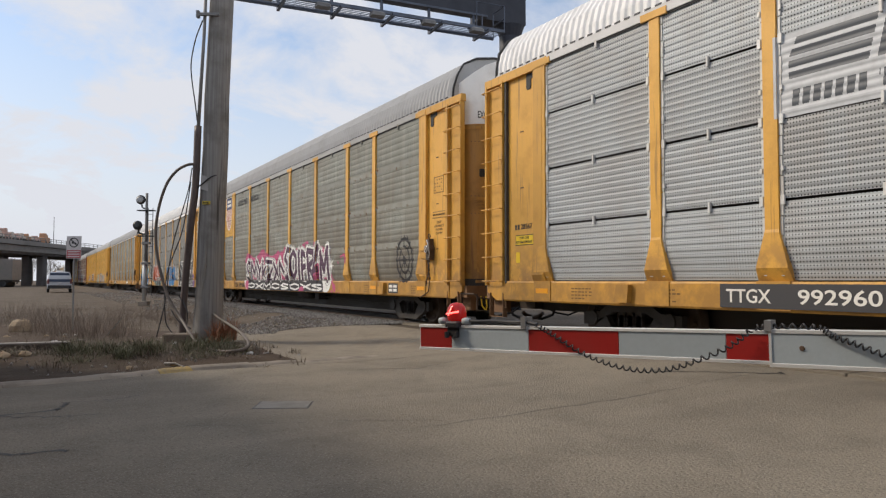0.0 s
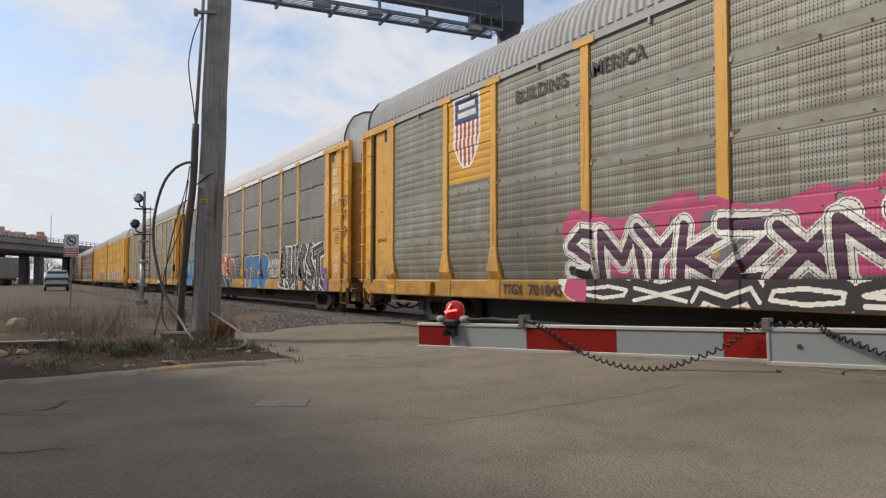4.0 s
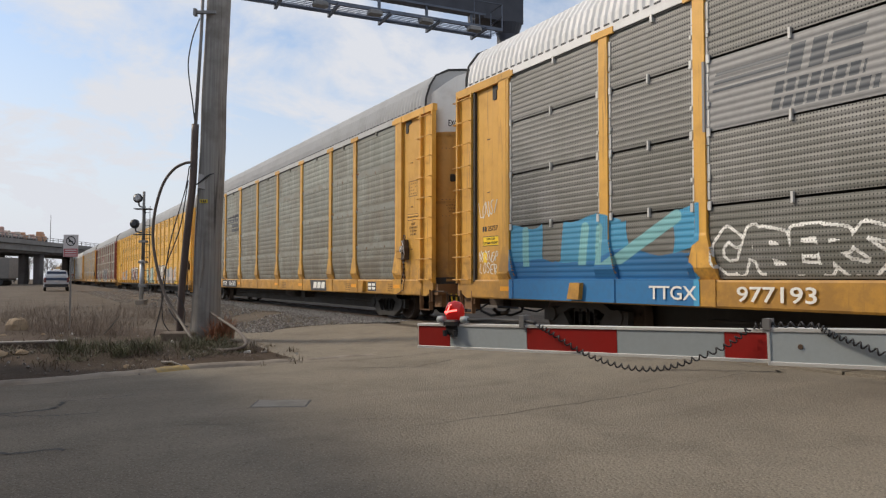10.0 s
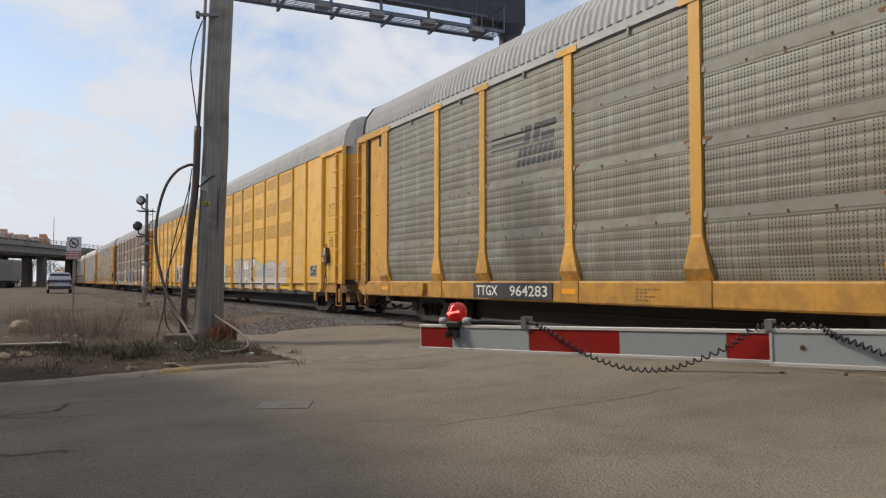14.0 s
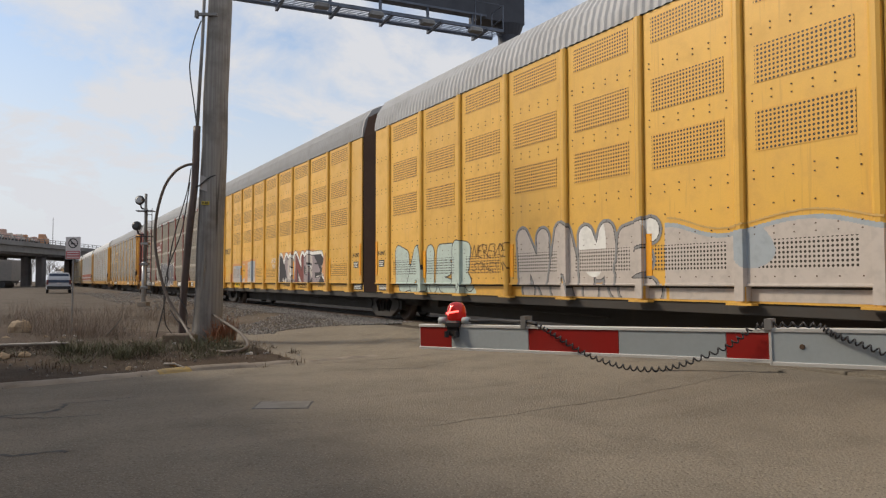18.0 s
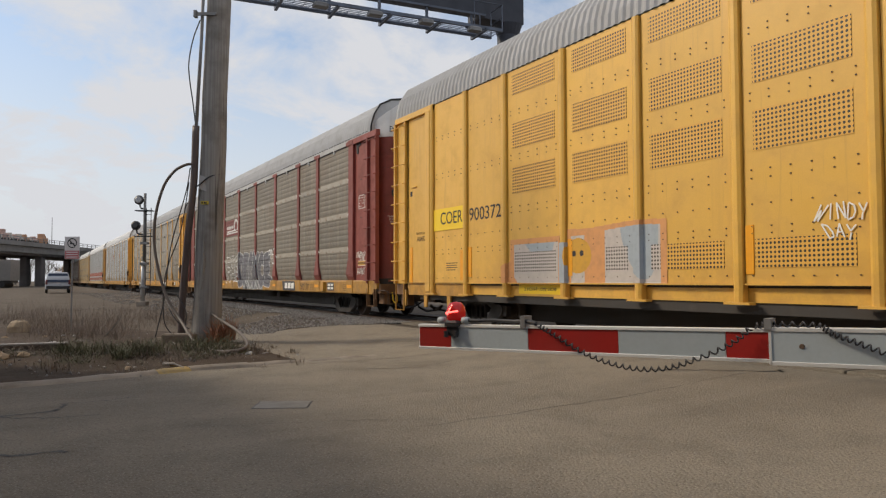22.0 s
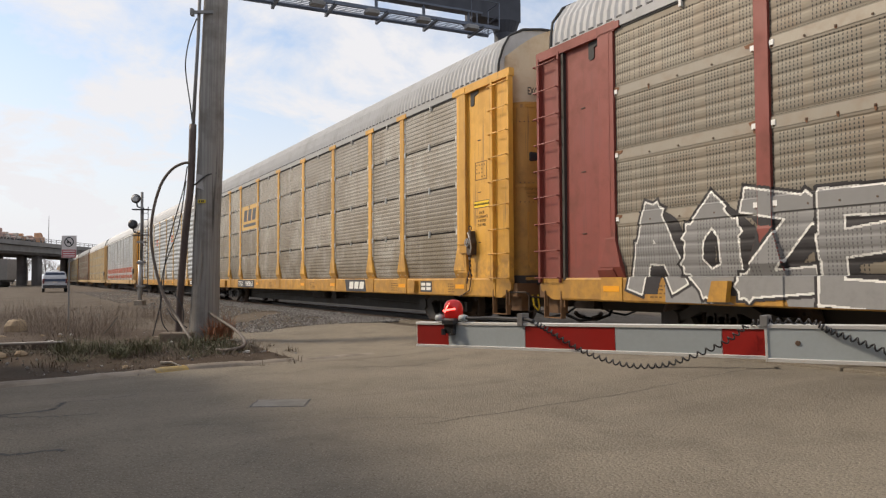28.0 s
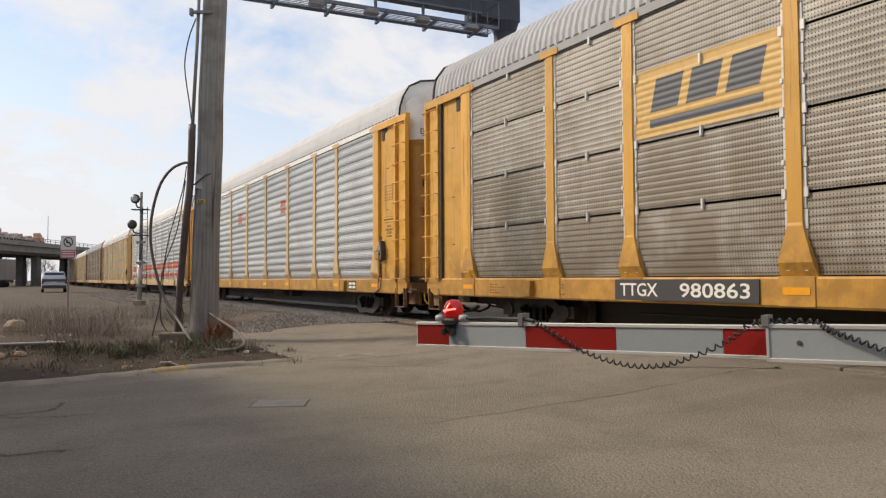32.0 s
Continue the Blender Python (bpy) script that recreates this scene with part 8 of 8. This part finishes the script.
for _ in range(1500):
    q = lane(-16.5 + 9.0 * r.random() ** 1.2, r.uniform(15.0, 31))
    if noise.noise((q.x * 0.5, q.y * 0.5, 7.0)) < 0.05:
        continue
    tuft(g, r, q.x, q.y, height(q.x, q.y) - 0.01, 0.35, 9, 0.34, r.uniform(0.05, 0.22), 0.0018)
for _ in range(120):
    q = lane(r.uniform(-7.4, -3.2), r.uniform(11.0, 13.6))
    if kerb_y(q.x) + 0.05 < q.y and q.x < 3.8:
        tuft(g, r, q.x, q.y, ground_at(q.x, q.y) - 0.01, 0.22, 16, 0.42, r.uniform(0.06, 0.30), 0.0028)
solo("dry_grass", g, DRY_BLADE, "thin dry grass and stalks", "grass", kind="stuff")
g = Geo()
p = lane(-4.42, 14.6)
for _ in range(7):
    q = p + Vector((r.uniform(-0.2, 0.2), r.uniform(-0.2, 0.2), 0))
    tuft(g, r, q.x, q.y, 0.05, 0.12, 60, 0.34, r.uniform(0.25, 0.72), 0.006)
solo("dead_shrub", g, RUST_BLADE, "dead rust-brown shrub beside the pole", "shrub", kind="stuff")
# rubble, stones and litter
ROCK = worn("pale_sandstone", (0.34, 0.26, 0.17), (0.18, 0.135, 0.09), 0.9, 0, 0.5, 6.0, False, 0.6)


def rock_geo(size, seed):
    rr, g = random.Random(seed), Geo()
    rings_ = []
    for k, (h, w) in enumerate(((-0.3, 0.8), (0.0, 1.0), (0.3, 0.92), (0.55, 0.62), (0.68, 0.2))):
        rings_.append([(size * w * math.cos(a) * rr.uniform(0.8, 1.12), size * w * 0.8 * math.sin(a) * rr.uniform(0.8, 1.12), size * h * rr.uniform(0.85, 1.1)) for a in [2 * math.pi * j / 9 for j in range(9)]])
    return g.rings(rings_)


for k, (cr, ca, size) in enumerate(((-10.3, 17.8, 0.27), (-6.55, 10.9, 0.12), (-6.4, 11.2, 0.10), (-6.7, 10.7, 0.08), (-8.9, 16.4, 0.06), (-8.4, 16.2, 0.05), (-6.2, 14.6, 0.05), (-9.5, 15.9, 0.08), (-3.85, 10.45, 0.06), (-4.35, 10.15, 0.06))):
    q = lane(cr, ca)
    solo("rock", rock_geo(size, k + 3), ROCK, "pale rough rock on the verge" if size > 0.2 else "small pale stone on the verge", "rock", Matrix.Translation((q.x, q.y, ground_at(q.x, q.y) + size * 0.12)) @ Matrix.Rotation(k * 1.3, 4, "Z") @ Matrix.Scale(1.5 if k == 0 else 1.0, 4, (0, 0, 1)), group="rocks on the verge")
g = Geo()
for k in range(1500):
    if k < 900:
        x, y = r.uniform(-8, 4.0), r.uniform(10.3, 17)
    else:
        q = lane(r.uniform(-16, -3), r.uniform(16, 34))
        x, y = q.x, q.y
        if x > 7.3:
            continue
    s = 0.02 + 0.06 * r.random() ** 3
    m = Matrix.Translation((x, y, ground_at(x, y) + s * 0.1)) @ Euler((r.random() * 6, r.random() * 6, r.random() * 6)).to_matrix().to_4x4() @ Matrix.Scale(s, 4)
    i = len(g.v)
    g.v += [tuple(m @ Vector(p_)) for p_ in stone]
    g.f += [tuple(i + a for a in q_) for q_ in tri]
solo("gravel", g, STONES, "scattered gravel and rubble", "gravel", kind="stuff")
q0, q1 = lane(-9.2, 11.6), lane(-6.5, 12.75)
way = (q1 - q0)
beam = thing("fallen_beam", Matrix.Translation((q0.x, q0.y, 0.03)) @ Matrix.Rotation(math.atan2(way.y, way.x), 4, "Z"), "dark old timber beam with a bleached top", "beam")
part("timber", Geo().bevel_box(0, way.length, -0.12, 0.12, 0.0, 0.15, 0.015), SLEEPER, beam)
part("bleached_top", Geo().bevel_box(0.01, way.length - 0.02, -0.10, 0.06, 0.151, 0.168, 0.006), worn("bleached_timber", (0.30, 0.28, 0.26), (0.12, 0.10, 0.085), 0.85, 0, 0.6), beam)
LITTER = flat("pale_litter", (0.55, 0.54, 0.52), 0.6)
for k, (cr, ca) in enumerate(((-3.15, 11.9), (-8.6, 16.6), (-8.3, 16.5), (-7.4, 13.9), (-5.0, 13.6), (-9.0, 14.2))):
    q = lane(cr, ca)
    solo("litter", Geo().rings([[(0.05 * math.cos(a) * (1 + 0.4 * math.sin(3 * a + k)), 0.035 * math.sin(a), z * 0.03 + 0.01 * math.sin(2 * a)) for a in [2 * math.pi * j / 7 for j in range(7)]] for z in (0, 1)]), LITTER, "crumpled pale scrap of litter", "litter", Matrix.Translation((q.x, q.y, ground_at(q.x, q.y) + 0.01)) @ Matrix.Rotation(k, 4, "Z"), group="litter on the verge")
for k, (a_, b_) in enumerate((((-7.6, 16.5), (-7.0, 15.9)), ((-7.3, 14.6), (-6.9, 14.1)), ((-4.0, 10.5), (-3.6, 10.2)), ((-6.9, 12.0), (-6.6, 11.5)))):
    pa, pb = lane(*a_), lane(*b_)
    solo("stick", Geo().tube([(pa.x, pa.y, ground_at(pa.x, pa.y) + 0.02), ((pa.x + pb.x) / 2, (pa.y + pb.y) / 2, ground_at(pa.x, pa.y) + 0.04 + 0.18 * (k == 0)), (pb.x, pb.y, ground_at(pb.x, pb.y) + (0.45 if k == 0 else 0.05))], [0.02, 0.016, 0.008], 6), WOOD, "broken dry stick on the ground", "stick", group="sticks on the verge")
# road details
PATCH = worn("bluish_road_plate", (0.168, 0.156, 0.138), (0.12, 0.11, 0.095), 0.6, 0.2, 0.5, 4.0, False)
PATCH_RIM = worn("dull_blue_rim", (0.10, 0.105, 0.12), (0.14, 0.13, 0.12), 0.7, 0.1, 0.6, 5.0, False)
M_PL = Matrix.Translation(lane(-1.62, 7.42, 0.0015)) @ Matrix.Rotation(-LANE + 0.05, 4, "Z")
plate = thing("road_cover", M_PL, "flat steel cover set in the road", "cover plate")
part("cover_plate", Geo().bevel_box(-0.26, 0.26, -0.20, 0.20, 0.0, 0.008, 0.003), PATCH, plate)
for a_, b_, c_, d_ in ((-0.275, 0.275, -0.212, -0.203), (-0.275, 0.275, 0.203, 0.212), (-0.272, -0.264, -0.2, 0.2), (0.264, 0.272, -0.2, 0.2)):
    part("cover_frame", Geo().box(a_, b_, c_, d_, 0, 0.006), PATCH_RIM, plate)
TAR = flat("black_tar", (0.042, 0.037, 0.032), 0.7)


def crack(points, w, seed):
    rr, pts = random.Random(seed), []
    for a_, b_ in zip(points, points[1:]):
        for j in range(10):
            t = j / 10
            pts.append((a_[0] + (b_[0] - a_[0]) * t + rr.uniform(-0.035, 0.035), a_[1] + (b_[1] - a_[1]) * t + rr.uniform(-0.035, 0.035)))
    rows = []
    for k, (x, a_) in enumerate(pts):
        ww = w * rr.uniform(0.3, 1.2)
        q, q2 = lane(x, a_ - ww), lane(x, a_ + ww)
        rows.append([(q.x, q.y, height(q.x, q.y) + 0.007), (q2.x, q2.y, height(q2.x, q2.y) + 0.007)])
    return Geo().sheet(rows)


for k, (pts, w) in enumerate((([(2.6, 9.2), (3.3, 9.0), (4.05, 8.85), (4.1, 9.0)], 0.03), ([(-4.9, 6.25), (-4.3, 6.6), (-3.75, 7.1), (-3.85, 7.55)], 0.04), ([(-4.9, 6.0), (-4.5, 6.3), (-4.1, 6.75)], 0.03), ([(-3.7, 5.2), (-3.1, 5.3), (-2.7, 5.45)], 0.022), ([(-4.2, 6.75), (-3.6, 6.72), (-3.2, 6.9)], 0.02), ([(-3.9, 7.5), (-3.5, 7.7), (-3.3, 8.0)], 0.018), ([(4.2, 9.1), (2.6, 8.1), (1.23, 7.36), (-0.4, 6.14)], 0.008), ([(-1.2, 10.4), (-0.4, 10.5), (0.2, 11.2)], 0.02), ([(-2.2, 6.3), (-0.8, 6.6), (0.4, 6.6)], 0.005))):
    solo("road_crack", crack(pts, w, k), TAR, "dark crack in the asphalt", "crack", group="cracks in the road")

# brown leafless scrub behind the verge, and bare trees far beyond the bridge
SCRUB = blades("brown_scrub_twigs", (0.12, 0.090, 0.070), (0.23, 0.18, 0.14))
for k in range(40):
    q = lane(r.uniform(-15.5, -7.6), r.uniform(16.0, 25.0))
    g = Geo()
    for _ in range(8):
        u = q + Vector((r.uniform(-0.5, 0.5), r.uniform(-0.5, 0.5), 0))
        tuft(g, r, u.x, u.y, height(u.x, u.y) - 0.01, 0.55, 20, 0.50, r.uniform(0.22, 0.85), 0.0017)
    solo("scrub_bush", g, SCRUB, "brown leafless scrub on rough ground", "scrub", group="scrub bushes", kind="stuff")
BARK = flat("grey_bark", (0.13, 0.115, 0.10), 0.9)
TWIG = flat("grey_twigs", (0.20, 0.18, 0.165), 0.9)


def bare_tree(at, tall, seed):
    rr = random.Random(seed)
    t = thing("bare_tree", Matrix.Translation(at), "leafless grey tree in the distance", "tree", "distant trees")
    trunk, twigs = Geo(), Geo()
    trunk.tube([(0, 0, -0.2), (0.1, 0, tall * 0.3), (0.0, 0.1, tall * 0.55), (0.2, 0, tall * 0.8)], [tall * 0.03, tall * 0.024, tall * 0.016, tall * 0.006], 7)
    for k in range(26):
        z = tall * rr.uniform(0.28, 0.78)
        a, n_ = rr.uniform(0, 6.28), tall * rr.uniform(0.15, 0.34)
        p0 = Vector((0.05, 0.03, z))
        p1 = p0 + Vector((math.cos(a) * n_ * 0.6, math.sin(a) * n_ * 0.6, n_ * 0.5))
        p2 = p1 + Vector((math.cos(a) * n_ * 0.3, math.sin(a) * n_ * 0.3, n_ * 0.5))
        twigs.tube([p0, p1, p2], [tall * 0.008, tall * 0.005, tall * 0.002], 4)
        for _ in range(7):
            b_ = a + rr.uniform(-1.2, 1.2)
            s_ = p0.lerp(p2, rr.uniform(0.3, 1.0))
            twigs.tube([s_, s_ + Vector((math.cos(b_) * n_ * 0.3, math.sin(b_) * n_ * 0.3, n_ * rr.uniform(0.1, 0.4)))], [tall * 0.0035, tall * 0.0015], 3)
    part("trunk", trunk, BARK, t)
    part("crown", twigs, TWIG, t)


for k, (px_, a_) in enumerate(((-0.585, 210), (-0.575, 235), (-0.565, 200), (-0.548, 250), (-0.54, 215), (-0.597, 225), (-0.53, 260))):
    bare_tree(lane(px_ * a_, a_, 0.2), r.uniform(6.5, 9.0), k + 50)


# ---- motion ----
AHEAD = [(0.0, 0.0), (2.0, 10.92), (4.0, 21.91), (6.0, 32.96), (8.0, 44.1), (10.0, 55.33), (12.0, 66.62), (14.0, 77.93), (16.0, 89.26), (18.0, 100.56), (20.0, 111.81), (22.0, 123.09), (24.0, 134.48), (26.0, 145.97), (28.0, 157.59), (30.0, 169.4), (32.0, 181.38)]


def motions():
    """The whole train draws towards -Y at about 5.7 m/s, and its wheels roll."""
    for car, s0 in CARS:
        walk(car, [(t, pose(9.56, s0 - d, 0, 0, 0, -90)) for t, d in AHEAD])
    times, run = [k * 0.1 for k in range(321)], [d for t, d in AHEAD]
    turns = [math.degrees(np.interp(t, [a for a, b in AHEAD], run) / 0.42) for t in times]
    for wheel, dx in WHEELS:
        walk(wheel, [(t, pose(dx, 0, 0.62) @ Matrix.Rotation(radians(a), 4, "Y")) for t, a in zip(times, turns)])


motions()
